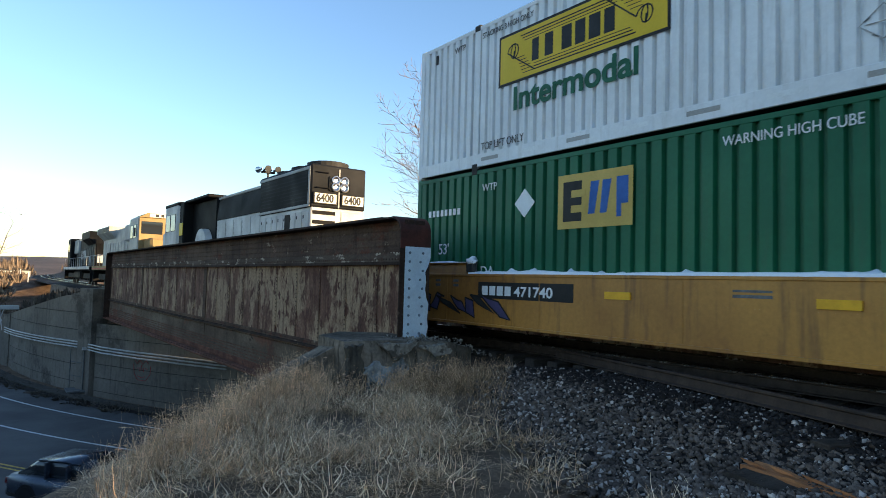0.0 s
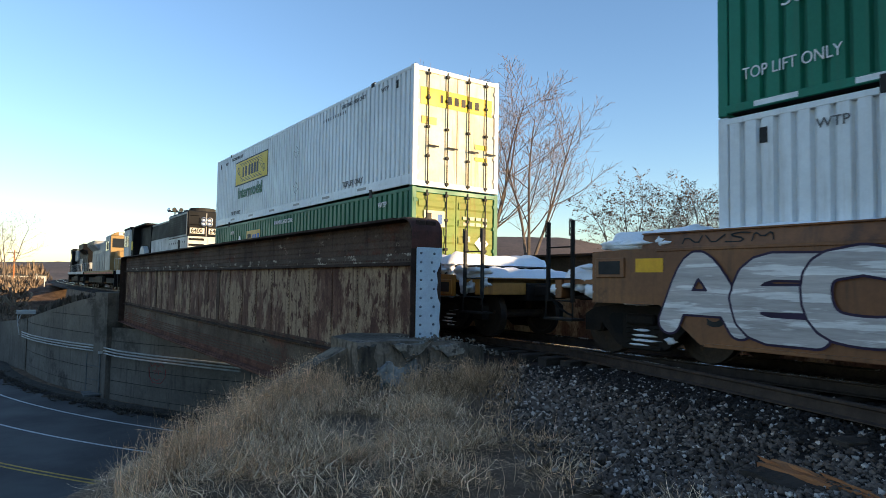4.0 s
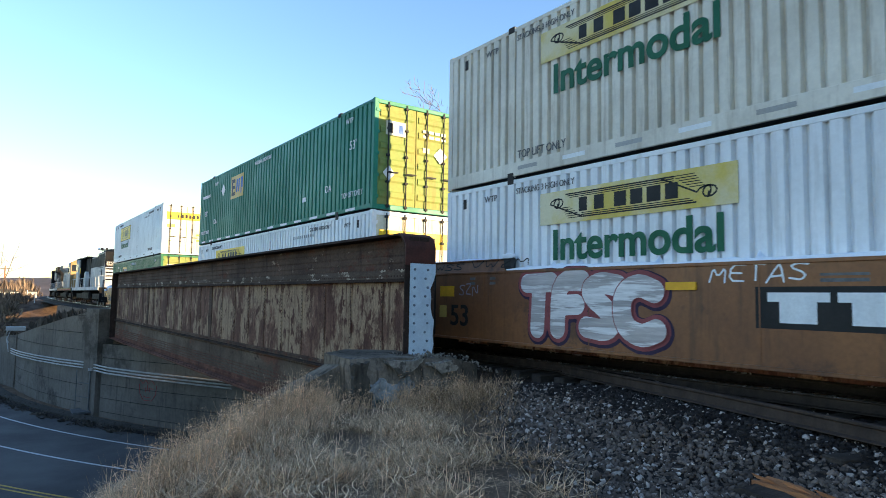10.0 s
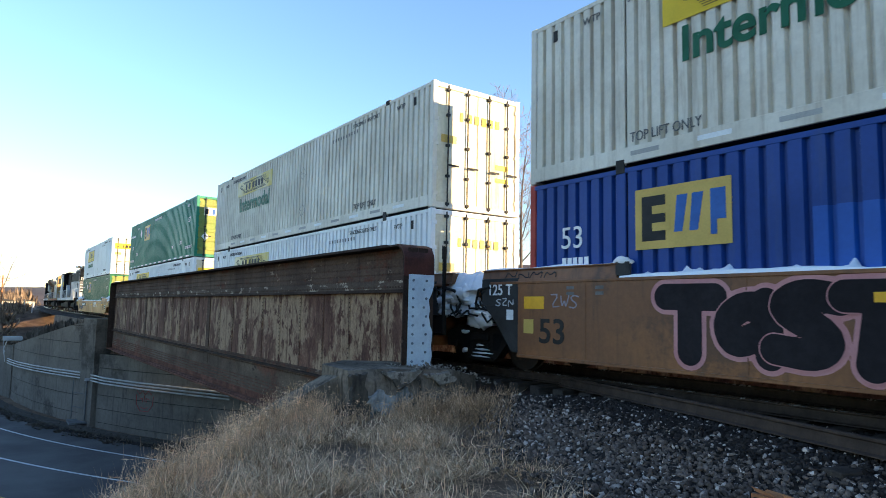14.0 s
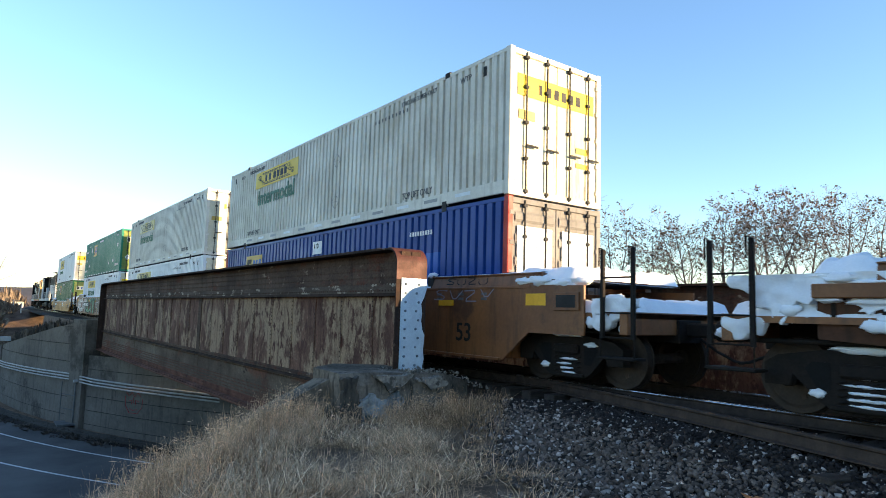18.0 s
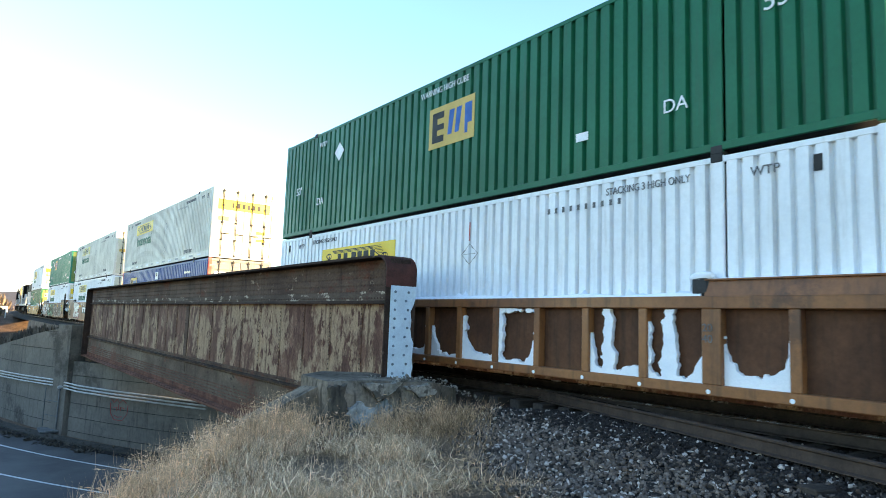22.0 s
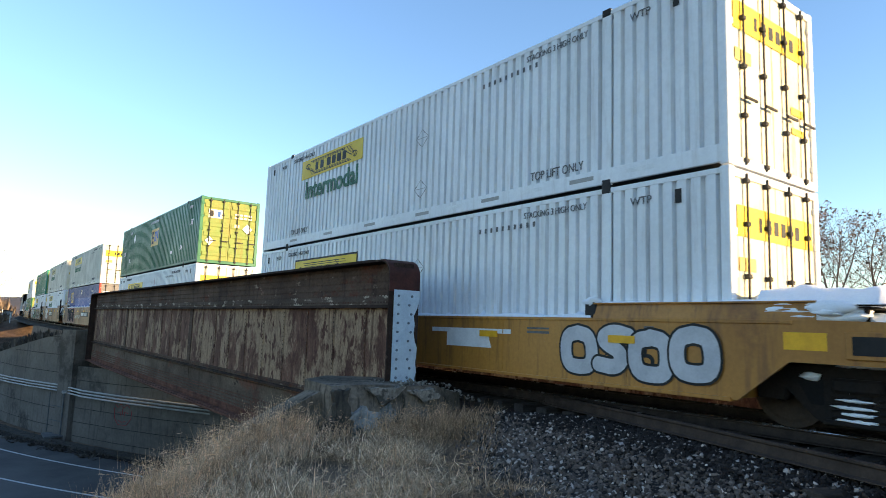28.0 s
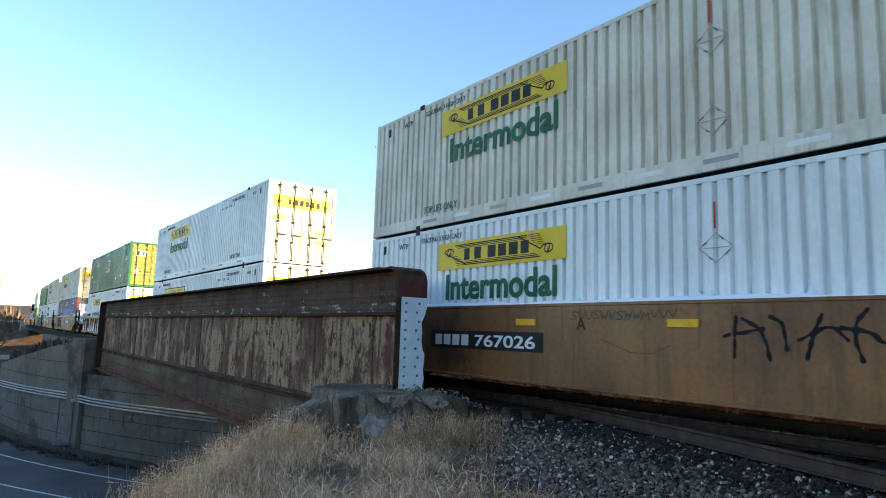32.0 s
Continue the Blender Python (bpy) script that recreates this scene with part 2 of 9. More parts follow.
M["yellow"] = surf("yellow panel", (0.72, 0.50, 0.02), (0.66, 0.45, 0.02), 0.45, scale=2, bump=0.03, vary=0.06)
M["faded_yellow"] = surf("bleached yellow panel", (0.66, 0.60, 0.40), (0.60, 0.47, 0.10), 0.5, scale=0.9, bump=0.03, vary=0.08, spread=0.4)
M["ochre"] = surf("ochre logo panel", (0.58, 0.40, 0.10), (0.50, 0.35, 0.09), 0.5, scale=2, bump=0.03, vary=0.08)
M["ink"] = surf("black lettering", (0.02, 0.02, 0.02), None, 0.55, scale=3, bump=0.02, vary=0.15)
M["ink_grey"] = surf("worn black lettering", (0.09, 0.09, 0.09), (0.16, 0.16, 0.16), 0.6, scale=6, bump=0.02, vary=0.2)
M["green_ink"] = surf("dark green lettering", (0.01, 0.115, 0.055), None, 0.5, scale=3, bump=0.02, vary=0.1)
M["white_ink"] = surf("white lettering", (0.78, 0.80, 0.80), (0.68, 0.70, 0.70), 0.5, scale=4, bump=0.02, vary=0.08)
M["blue_ink"] = surf("blue lettering", (0.03, 0.12, 0.40), None, 0.5, scale=4, bump=0.02, vary=0.08)
M["reflector"] = surf("yellow reflector", (0.80, 0.43, 0.02), (0.7, 0.36, 0.02), 0.4, scale=6, bump=0.03, vary=0.06)
M["loco_black"] = surf("black locomotive paint", (0.008, 0.008, 0.009), (0.014, 0.014, 0.014), 0.6, scale=1.0, bump=0.04, vary=0.2, spec=0.05)
M["loco_white"] = surf("dusty white locomotive paint", (0.60, 0.60, 0.58), (0.45, 0.44, 0.42), 0.5, scale=1.0, bump=0.04, vary=0.12, spec=0.06)
M["loco_grey"] = surf("grey locomotive paint", (0.42, 0.42, 0.40), (0.33, 0.32, 0.30), 0.5, scale=1.0, bump=0.04, vary=0.12, spec=0.06)
M["loco_yellow"] = surf("tan locomotive paint", (0.33, 0.225, 0.10), (0.26, 0.175, 0.08), 0.6, scale=1.0, bump=0.04, vary=0.12, spec=0.06)
M["loco_slate"] = surf("dark grey locomotive paint", (0.020, 0.021, 0.024), (0.014, 0.015, 0.016), 0.6, scale=1.0, bump=0.04, vary=0.15, spec=0.05)
# yellowed and lightened: the warm sun on the rear doors is in this colour
M["green_door_lit"] = surf("green door paint with sunlight mixed in", (0.165, 0.235, 0.066), (0.235, 0.242, 0.075), 0.6, scale=1.1, fine=14, bump=0.06, vary=0.12, streak=(0.21, 0.135, 0.045), streak_amt=0.45, spec=0.1)
M["door_grey"] = surf("grey door paint", (0.225, 0.215, 0.205), (0.17, 0.162, 0.153), 0.6, scale=1.1, fine=14, bump=0.05, vary=0.12, streak=(0.11, 0.095, 0.08), streak_amt=0.4, spec=0.1)
M["white_door"] = surf("stained white door paint", (0.70, 0.67, 0.53), (0.58, 0.53, 0.38), 0.6, scale=1.4, fine=14, bump=0.06, vary=0.1, streak=(0.30, 0.22, 0.11), streak_amt=0.5, spec=0.1)
M["hill"] = surf("wooded winter hill", (0.14, 0.105, 0.085), (0.10, 0.08, 0.07), 0.95, scale=0.02, fine=0.3, bump=0, vary=0.25, world_space=True)


def plain(name, col, rough=0.5, metal=0.0, transmission=0.0, emit=None):
    m = bpy.data.materials.new(name)
    m.use_nodes = True
    b = m.node_tree.nodes["Principled BSDF"]
    b.inputs["Base Color"].default_value = (*col, 1)
    b.inputs["Roughness"].default_value, b.inputs["Metallic"].default_value = rough, metal
    b.inputs["Transmission Weight"].default_value = transmission
    if emit:
        b.inputs["Emission Color"].default_value = (*emit[0], 1)
        b.inputs["Emission Strength"].default_value = emit[1]
    return m


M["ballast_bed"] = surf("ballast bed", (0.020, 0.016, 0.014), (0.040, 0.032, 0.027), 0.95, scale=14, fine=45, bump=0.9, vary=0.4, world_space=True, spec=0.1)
M["pale_stone"] = surf("pale ballast stone", (0.52, 0.43, 0.365), (0.33, 0.27, 0.23), 0.85, scale=8, fine=30, bump=0.3, vary=0.2, island=True)
M["straw"] = surf("pale straw", (0.94, 0.69, 0.45), (0.72, 0.50, 0.31), 0.75, scale=1.2, fine=6, bump=0, vary=0.2, world_space=True, island=True, spec=0.1)
M["dead_leaf"] = surf("dead leaves", (0.17, 0.10, 0.06), (0.10, 0.065, 0.045), 0.85, scale=1.2, fine=6, bump=0, vary=0.2, world_space=True, island=True)
M["scrub"] = surf("leafless scrub", (0.10, 0.08, 0.06), (0.07, 0.058, 0.046), 0.95, scale=0.3, fine=3, bump=0, vary=0.3, world_space=True, island=True)
M["conduit"] = surf("pale conduit", (0.50, 0.47, 0.44), (0.36, 0.335, 0.31), 0.5, scale=2, bump=0.05, vary=0.12)
M["car_silver"] = surf("silver car paint", (0.36, 0.38, 0.41), (0.33, 0.35, 0.38), 0.3, metal=0.4, scale=1, bump=0, vary=0.04, spec=0.5)
M["car_blue"] = surf("dark blue-grey car paint", (0.055, 0.070, 0.095), (0.048, 0.060, 0.082), 0.25, metal=0.4, scale=1, bump=0, vary=0.04, spec=0.5)
M["car_white"] = surf("white car paint", (0.62, 0.63, 0.64), (0.58, 0.59, 0.60), 0.3, scale=1, bump=0, vary=0.04, spec=0.5)
M["car_black"] = surf("black car paint", (0.012, 0.012, 0.014), (0.02, 0.02, 0.022), 0.25, scale=1, bump=0, vary=0.05, spec=0.5)
M["car_red"] = surf("dark red car paint", (0.05, 0.008, 0.010), (0.04, 0.007, 0.008), 0.3, scale=1, bump=0, vary=0.05, spec=0.4)
M["bolt"] = surf("painted bolt heads", (0.20, 0.25, 0.31), (0.12, 0.14, 0.17), 0.6, scale=8, bump=0.1)
M["dull_red"] = surf("faded red spray", (0.40, 0.075, 0.065), (0.30, 0.06, 0.055), 0.85, scale=4, bump=0)
M["old_conduit"] = surf("dirty conduit", (0.15, 0.148, 0.14), (0.09, 0.088, 0.085), 0.7, scale=2, bump=0.05, vary=0.15)
M["glass"] = plain("dark window glass", (0.02, 0.024, 0.028), 0.06)
M["rubber"] = surf("tyre rubber", (0.02, 0.02, 0.02), None, 0.85, scale=8, bump=0.1)
M["chrome"] = plain("bright rim metal", (0.5, 0.5, 0.5), 0.3, 1.0)
M["tail_red"] = plain("red lens", (0.16, 0.012, 0.01), 0.25)
M["lamp_warm"] = plain("lit number board", (0.5, 0.46, 0.36), 0.5, emit=((1, 0.85, 0.6), 0.12))


# ---- building tools ----
class Mesh:
    """Collects faces for one part."""

    def __init__(self):
        self.v, self.f = [], []

    def add(self, verts, faces):
        o = len(self.v)
        self.v += [tuple(p) for p in verts]
        self.f += [tuple(i + o for i in q) for q in faces]
        return self

    def box(self, x0, x1, y0, y1, z0, z1, c=0.0):
        """A box whose edges are chamfered by c."""
        if c <= 0:
            vs = [(x, y, z) for x in (x0, x1) for y in (y0, y1) for z in (z0, z1)]
            return self.add(vs, [(0, 1, 3, 2), (4, 6, 7, 5), (0, 4, 5, 1), (2, 3, 7, 6), (0, 2, 6, 4), (1, 5, 7, 3)])
        lo, hi = (x0, y0, z0), (x1, y1, z1)
        vs, idx = [], {}
        for cx in (0, 1):
            for cy in (0, 1):
                for cz in (0, 1):
                    k = (cx, cy, cz)
                    base = [hi[i] if k[i] else lo[i] for i in range(3)]
                    for ax in range(3):
                        p = [base[i] if i == ax else base[i] + (-c if k[i] else c) for i in range(3)]
                        idx[k + (ax,)] = len(vs)
                        vs.append(p)
        fs = []
        for ax in range(3):
            a, b = [i for i in range(3) if i != ax]
            for side in (0, 1):
                q = []
                for ka, kb in ((0, 0), (1, 0), (1, 1), (0, 1)):
                    k = [0, 0, 0]
                    k[ax], k[a], k[b] = side, ka, kb
                    q.append(idx[tuple(k) + (ax,)])
                fs.append(tuple(q) if (side == 1) == (ax != 1) else tuple(q[::-1]))
            for ka in (0, 1):
                for kb in (0, 1):
                    k0, k1 = [0, 0, 0], [0, 0, 0]
                    k0[a] = k1[a] = ka
                    k0[b] = k1[b] = kb
                    k0[ax], k1[ax] = 0, 1
                    k0, k1 = tuple(k0), tuple(k1)
                    fs.append((idx[k0 + (a,)], idx[k1 + (a,)], idx[k1 + (b,)], idx[k0 + (b,)]))
        for k in [(a, b, d) for a in (0, 1) for b in (0, 1) for d in (0, 1)]:
            fs.append((idx[k + (0,)], idx[k + (1,)], idx[k + (2,)]))
        return self.add(vs, fs)

    def prism(self, poly, a0, a1, axis="x"):
        """A polygon carried along an axis: for x the polygon is (y, z), for y (x, z), for z (x, y)."""
        n = len(poly)

        def put(p, a):
            return (a, p[0], p[1]) if axis == "x" else (p[0], a, p[1]) if axis == "y" else (p[0], p[1], a)

        vs = [put(p, a0) for p in poly] + [put(p, a1) for p in poly]
        fs = [(i, (i + 1) % n, (i + 1) % n + n, i + n) for i in range(n)]
        fs += [tuple(range(n))[::-1], tuple(range(n, 2 * n))]
        return self.add(vs, fs)

    def tube(self, pts, r, n=8, caps=True):
        """A round bar along points; r one radius or one a point."""
        pts = [Vector(p) for p in pts]
        rs = r if isinstance(r, (list, tuple)) else [r] * len(pts)
        vs, up = [], None
        for i, p in enumerate(pts):
            d = (pts[min(i + 1, len(pts) - 1)] - pts[max(i - 1, 0)]).normalized()
            if up is None or abs(d.dot(up)) > 0.98:
                up = Vector((0, 0, 1)) if abs(d.z) < 0.9 else Vector((1, 0, 0))
            a = d.cross(up).normalized()
            b = d.cross(a)
            for k in range(n):
                t = 2 * math.pi * k / n
                vs.append(p + (a * math.cos(t) + b * math.sin(t)) * rs[i])
        fs = []
        for i in range(len(pts) - 1):
            for k in range(n):
                k2 = (k + 1) % n
                fs.append((i * n + k, i * n + k2, (i + 1) * n + k2, (i + 1) * n + k))
        if caps:
            fs += [tuple(range(n))[::-1], tuple(range((len(pts) - 1) * n, len(pts) * n))]
        return self.add(vs, fs)

    def lathe(self, profile, n=24, axis="x", centre=(0, 0, 0)):
        """A profile of (along, radius) turned about an axis."""
        vs, fs = [], []
        for a, r in profile:
            for k in range(n):
                t = 2 * math.pi * k / n
                c, s = r * math.cos(t), r * math.sin(t)
                p = (a, c, s) if axis == "x" else (s, a, c) if axis == "y" else (c, s, a)
                vs.append((p[0] + centre[0], p[1] + centre[1], p[2] + centre[2]))
        for i in range(len(profile) - 1):
            for k in range(n):
                k2 = (k + 1) % n
                fs.append((i * n + k, i * n + k2, (i + 1) * n + k2, (i + 1) * n + k))
        fs += [tuple(range(n))[::-1], tuple(range((len(profile) - 1) * n, len(profile) * n))]
        return self.add(vs, fs)

    def mesh(self, name, mat, smooth=False):
        me = bpy.data.meshes.new(name)
        me.from_pydata(self.v, [], self.f)
        bm = bmesh.new()
        bm.from_mesh(me)
        bmesh.ops.recalc_face_normals(bm, faces=bm.faces)
        bm.to_mesh(me)
        bm.free()
        me.materials.append(mat)
        if smooth:
            me.polygons.foreach_set("use_smooth", [True] * len(me.polygons))
        return me


def part(name, shape, mat, parent=None, label="", smooth=False):
    """Links a Mesh (or mesh data) as one object, under its thing or part."""
    ob = new(name, shape if isinstance(shape, bpy.types.Mesh) else shape.mesh(name, mat, smooth))
    if parent is not None:
        ob.parent = parent
    if label:
        ob["label"] = label
    return ob


def numpy_mesh(name, verts, tris, mat):
    """Mesh data from arrays of points and triangles."""
    me = bpy.data.meshes.new(name)
    me.vertices.add(len(verts))
    me.vertices.foreach_set("co", np.asarray(verts, dtype=np.float32).ravel())
    me.loops.add(len(tris) * 3)
    me.loops.foreach_set("vertex_index", np.asarray(tris, dtype=np.int32).ravel())
    me.polygons.add(len(tris))
    me.polygons.foreach_set("loop_start", np.arange(0, len(tris) * 3, 3, dtype=np.int32))
    me.update(calc_edges=True)
    me.materials.append(mat)
    return me


LETTERS = {}


def words(parent, text, mat, m, height, name="lettering", bold=0.0, squeeze=1.0):
    """Lettering of the built-in font, as thin mesh, at the pose m (x along the line, y up)."""
    key = (text, bold)
    if key not in LETTERS:
        cu = bpy.data.curves.new("letters", "FONT")
        cu.body, cu.size, cu.extrude, cu.offset = text, 1.0, 0.004, bold
        ob = bpy.data.objects.new("letters", cu)
        scene.collection.objects.link(ob)
        me = bpy.data.meshes.new_from_object(ob.evaluated_get(bpy.context.evaluated_depsgraph_get()))
        bpy.data.objects.remove(ob)
        LETTERS[key] = me
    me = LETTERS[key].copy()
    me.materials.clear()
    me.materials.append(mat)
    k = height / 0.7
    me.transform(m @ Matrix.Diagonal((k * squeeze, k, 1, 1)))
    ob = new(name, me)
    ob.parent = parent
    return ob


def on_side(x, y, z):
    """A frame on a car's side that faces the bank: the line runs towards the rear, up is up."""
    return Matrix(((0, 0, -1, x), (-1, 0, 0, y), (0, 1, 0, z), (0, 0, 0, 1)))


def on_rear(x, y, z):
    """A frame on a face that looks to the rear: the line runs to the far side."""
    return Matrix(((1, 0, 0, x), (0, 0, -1, y), (0, 1, 0, z), (0, 0, 0, 1)))


def smooth01(t):
    t = min(1.0, max(0.0, t))
    return t * t * (3 - 2 * t)


# ---- the lie of the land ----
ROAD_C = (56.3, 61.9)            # centre of the road's bend
R_WALL, R_EDGE, R_LANE, R_YELLOW, R_NEAR = 54.4, 58.0, 61.2, 64.8, 69.0
ROAD_Z = -6.0
RAIL_Z = -0.08                   # top of the rails
TRACK_X = 9.15


def track_x(y):
    return TRACK_X + 0.00027 * max(0.0, y - 60.0) ** 2


def track_turn(y):
    return -math.degrees(math.atan(0.00054 * max(0.0, y - 60.0)))


def bend_r(x, y):
    return math.hypot(x - ROAD_C[0], y - ROAD_C[1])


def bend_y(x, r, far=False):
    """The y at which the bend of radius r stands at x, on the camera's side of its centre."""
    return ROAD_C[1] - math.sqrt(max(0.0, r * r - (x - ROAD_C[0]) ** 2))


def wing_top(y):
    """Height of the far wing wall's top, falling away from the bridge."""
    d = min(22.0, max(0.0, y - 43.2))
    return 0.02 - 0.20 * d + 0.0031 * d * d


def ground_z(x, y):
    r = bend_r(x, y)
    lump = 0.10 * noise.noise(Vector((x * 0.5, y * 0.5, 0))) + 0.05 * noise.noise(Vector((x * 1.7, y * 1.7, 3)))
    if x > 60 or y > 330:
        return -0.8 + lump + (2.4 if x > 60 else 0.0)
    bed = smooth01((x - (TRACK_X - 4.3)) / 2.3) * smooth01((track_x(y) + 4.2 - x) / 2.0) if y < 60 else smooth01((x - track_x(y) + 4.5) / 2.3) * smooth01((track_x(y) + 4.2 - x) / 2.0)
    bank = 2.4 * smooth01((x - track_x(y) - 3.4) / 2.6)     # unseen low bank along the line's far side, added to keep sun off the ground
    bank += 1.8 * smooth01((x - 14.5) / 3.5) * smooth01((0.15 * x + 2.0 - y) / 4.0)     # made-up hillside out of view farther back, raised for the same shade
    plateau = -0.62 + lump + (0.30 - lump) * bed + bank
    if r > 62:
        edge = min(84.0, max(73.3, 79.7 + 0.8 * (1 - smooth01((x - 1.5) / 1.3)) - 1.58 * (x - 0.4)))
        foot = 69.6 + 3.1 * smooth01((x - 4.0) / 1.2)
        t = min(1.0, max(0.0, (r - foot) / (edge - foot)))
        t = t ** 0.8
        return ROAD_Z + (plateau - ROAD_Z) * (0.35 * t + 0.65 * smooth01(t)) + lump * 0.5 * (0 < t < 1)
    if r > 53.9:
        return ROAD_Z - 0.03
    top = wing_top(y) if x < 6.5 else -0.2
    t = smooth01((53.9 - r) / 15.0)
    crest = (-0.45 + lump) * (1 - bed) + bed * -0.32 + bank
    behind = top - 0.15 + (crest - top + 0.15) * t
    return min(behind, crest) if x > 6.0 and bed > 0.5 else behind + 0.15 * lump


def axis(dense0, dense1, step, far0, far1):
    out = list(np.arange(dense0, dense1 + 1e-6, step))
    a, k = dense0, step
    while a > far0:
        k *= 1.35
        a -= k
        out.insert(0, a)
    a, k = dense1, step
    while a < far1:
        k *= 1.35
        a += k
        out.append(a)
    return out


def build_ground():
    xs, ys = axis(-6, 17, 0.25, -2600, 2600), axis(-3, 62, 0.25, -2600, 2600)
    vs = [(x, y, ground_z(x, y)) for x in xs for y in ys]
    ny = len(ys)
    fs = []
    for i in range(len(xs) - 1):
        for j in range(ny - 1):
            a = i * ny + j
            fs += [(a, a + ny, a + ny + 1), (a, a + ny + 1, a + 1)]
    me = numpy_mesh("ground", vs, fs, M["soil"])
    me.polygons.foreach_set("use_smooth", [True] * len(me.polygons))
    tagged(new("ground", me), "dry winter bank of brown soil and dead grass", "ground", kind="structure")


def arc_strip(r0, r1, z, a0, a1, steps, mat, name, label, cat, parent=None, thick=0.02):
    m = Mesh()
    vs, fs = [], []
    for i in range(steps + 1):
        a = radians(a0 + (a1 - a0) * i / steps)
        for r in (r0, r1):
            for dz in (0, -thick):
                vs.append((ROAD_C[0] + r * math.cos(a), ROAD_C[1] + r * math.sin(a), z + dz))
    for i in range(steps):
        o = i * 4
        fs += [(o, o + 4, o + 6, o + 2), (o + 1, o + 3, o + 7, o + 5), (o, o + 1, o + 5, o + 4), (o + 2, o + 6, o + 7, o + 3)]
    m.add(vs, fs)
    ob = part(name, m, mat, parent)
    if label:
        tagged(ob, label, cat, kind="structure")
    return ob


def build_road():
    road = arc_strip(55.9, R_NEAR, ROAD_Z + 0.02, 150, 262, 150, M["asphalt"], "road", "dark grey asphalt road curving under the railway bridge", "road", thick=0.3)
    arc_strip(R_EDGE - 0.06, R_EDGE + 0.06, ROAD_Z + 0.026, 150, 262, 150, M["line_white"], "edge_line", "", "", road, 0.004)
    arc_strip(R_LANE - 0.06, R_LANE + 0.06, ROAD_Z + 0.026, 150, 262, 150, M["line_white"], "lane_line", "", "", road, 0.004)
    for d in (-0.13, 0.13):
        arc_strip(R_YELLOW + d - 0.05, R_YELLOW + d + 0.05, ROAD_Z + 0.026, 150, 262, 150, M["line_yellow"], "centre_line", "", "", road, 0.004)
    # low kerb and gutter along the foot of the wall
    arc_strip(R_WALL + 0.75, R_WALL + 1.5, ROAD_Z + 0.15, 178, 222, 60, M["conc_dark"], "kerb", "low stained concrete kerb at the foot of the wall", "kerb", thick=0.4)


def slab(name, p, q, z_top_p, z_top_q, z0, thick, mat, parent=None, side=1):
    """An upright wall from p to q (plan points), with a sloping top; thick away from the road."""
    d = Vector((q[0] - p[0], q[1] - p[1], 0)).normalized()
    nrm = Vector((-d.y, d.x, 0)) * side * thick
    vs = []
    for (x, y), zt in ((p, z_top_p), (q, z_top_q)):
        for off in (Vector((0, 0, 0)), nrm):
            vs += [(x + off.x, y + off.y, z0), (x + off.x, y + off.y, zt)]
    fs = [(0, 4, 5, 1), (2, 3, 7, 6), (0, 1, 3, 2), (4, 6, 7, 5), (1, 5, 7, 3), (0, 2, 6, 4)]
    return part(name, Mesh().add(vs, fs), mat, parent)


def wall_point(y, r=R_WALL):
    return (ROAD_C[0] - math.sqrt(r * r - (y - ROAD_C[1]) ** 2), y)


def lifts(root, p, q, top_p, top_q, step, thick):
    """A wall from p to q cast in level lifts, with open recessed joints between them; its top may slope."""
    d = Vector((q[0] - p[0], q[1] - p[1], 0)).normalized()
    nrm = Vector((-d.y, d.x, 0))
    z0 = ROAD_Z - 0.5
    pi, qi = (p[0] + nrm.x * 0.05, p[1] + nrm.y * 0.05), (q[0] + nrm.x * 0.05, q[1] + nrm.y * 0.05)
    slab("wall_core", pi, qi, top_p - 0.03, top_q - 0.03, z0, thick, M["conc_dark"], root)
    za = z0
    while za < max(top_p, top_q) - 0.05:
        zb = za + step - (0.045 if za > z0 else 0.0)
        if zb + 0.3 > max(top_p, top_q):
            zb = 99.0
        lo, hi = [], []
        length = math.hypot(q[0] - p[0], q[1] - p[1])
        for t in np.linspace(0, 1, 25):
            zt = top_p + (top_q - top_p) * t
            lo.append((t * length, min(za, zt)))
            hi.append((t * length, min(zb, zt)))
        if any(b[1] - a[1] > 0.02 for a, b in zip(lo, hi)):
            keep = [k for k in range(25) if hi[k][1] - lo[k][1] > 0.01]
            lo, hi = [lo[k] for k in keep], [hi[k] for k in keep]
            if len(keep) > 1:
                n = len(keep)
                vs = [(p[0] + d.x * a + nrm.x * o, p[1] + d.y * a + nrm.y * o, z) for o in (0.0, 0.05) for a, z in lo + hi[::-1]]
                fs = [tuple(range(2 * n)), tuple(range(2 * n, 4 * n))[::-1]] + [(k, (k + 1) % (2 * n), (k + 1) % (2 * n) + 2 * n, k + 2 * n) for k in range(2 * n)]
                part("wall_panel", Mesh().add(vs, fs), M["wall_conc"], root)
        za = zb + 0.045


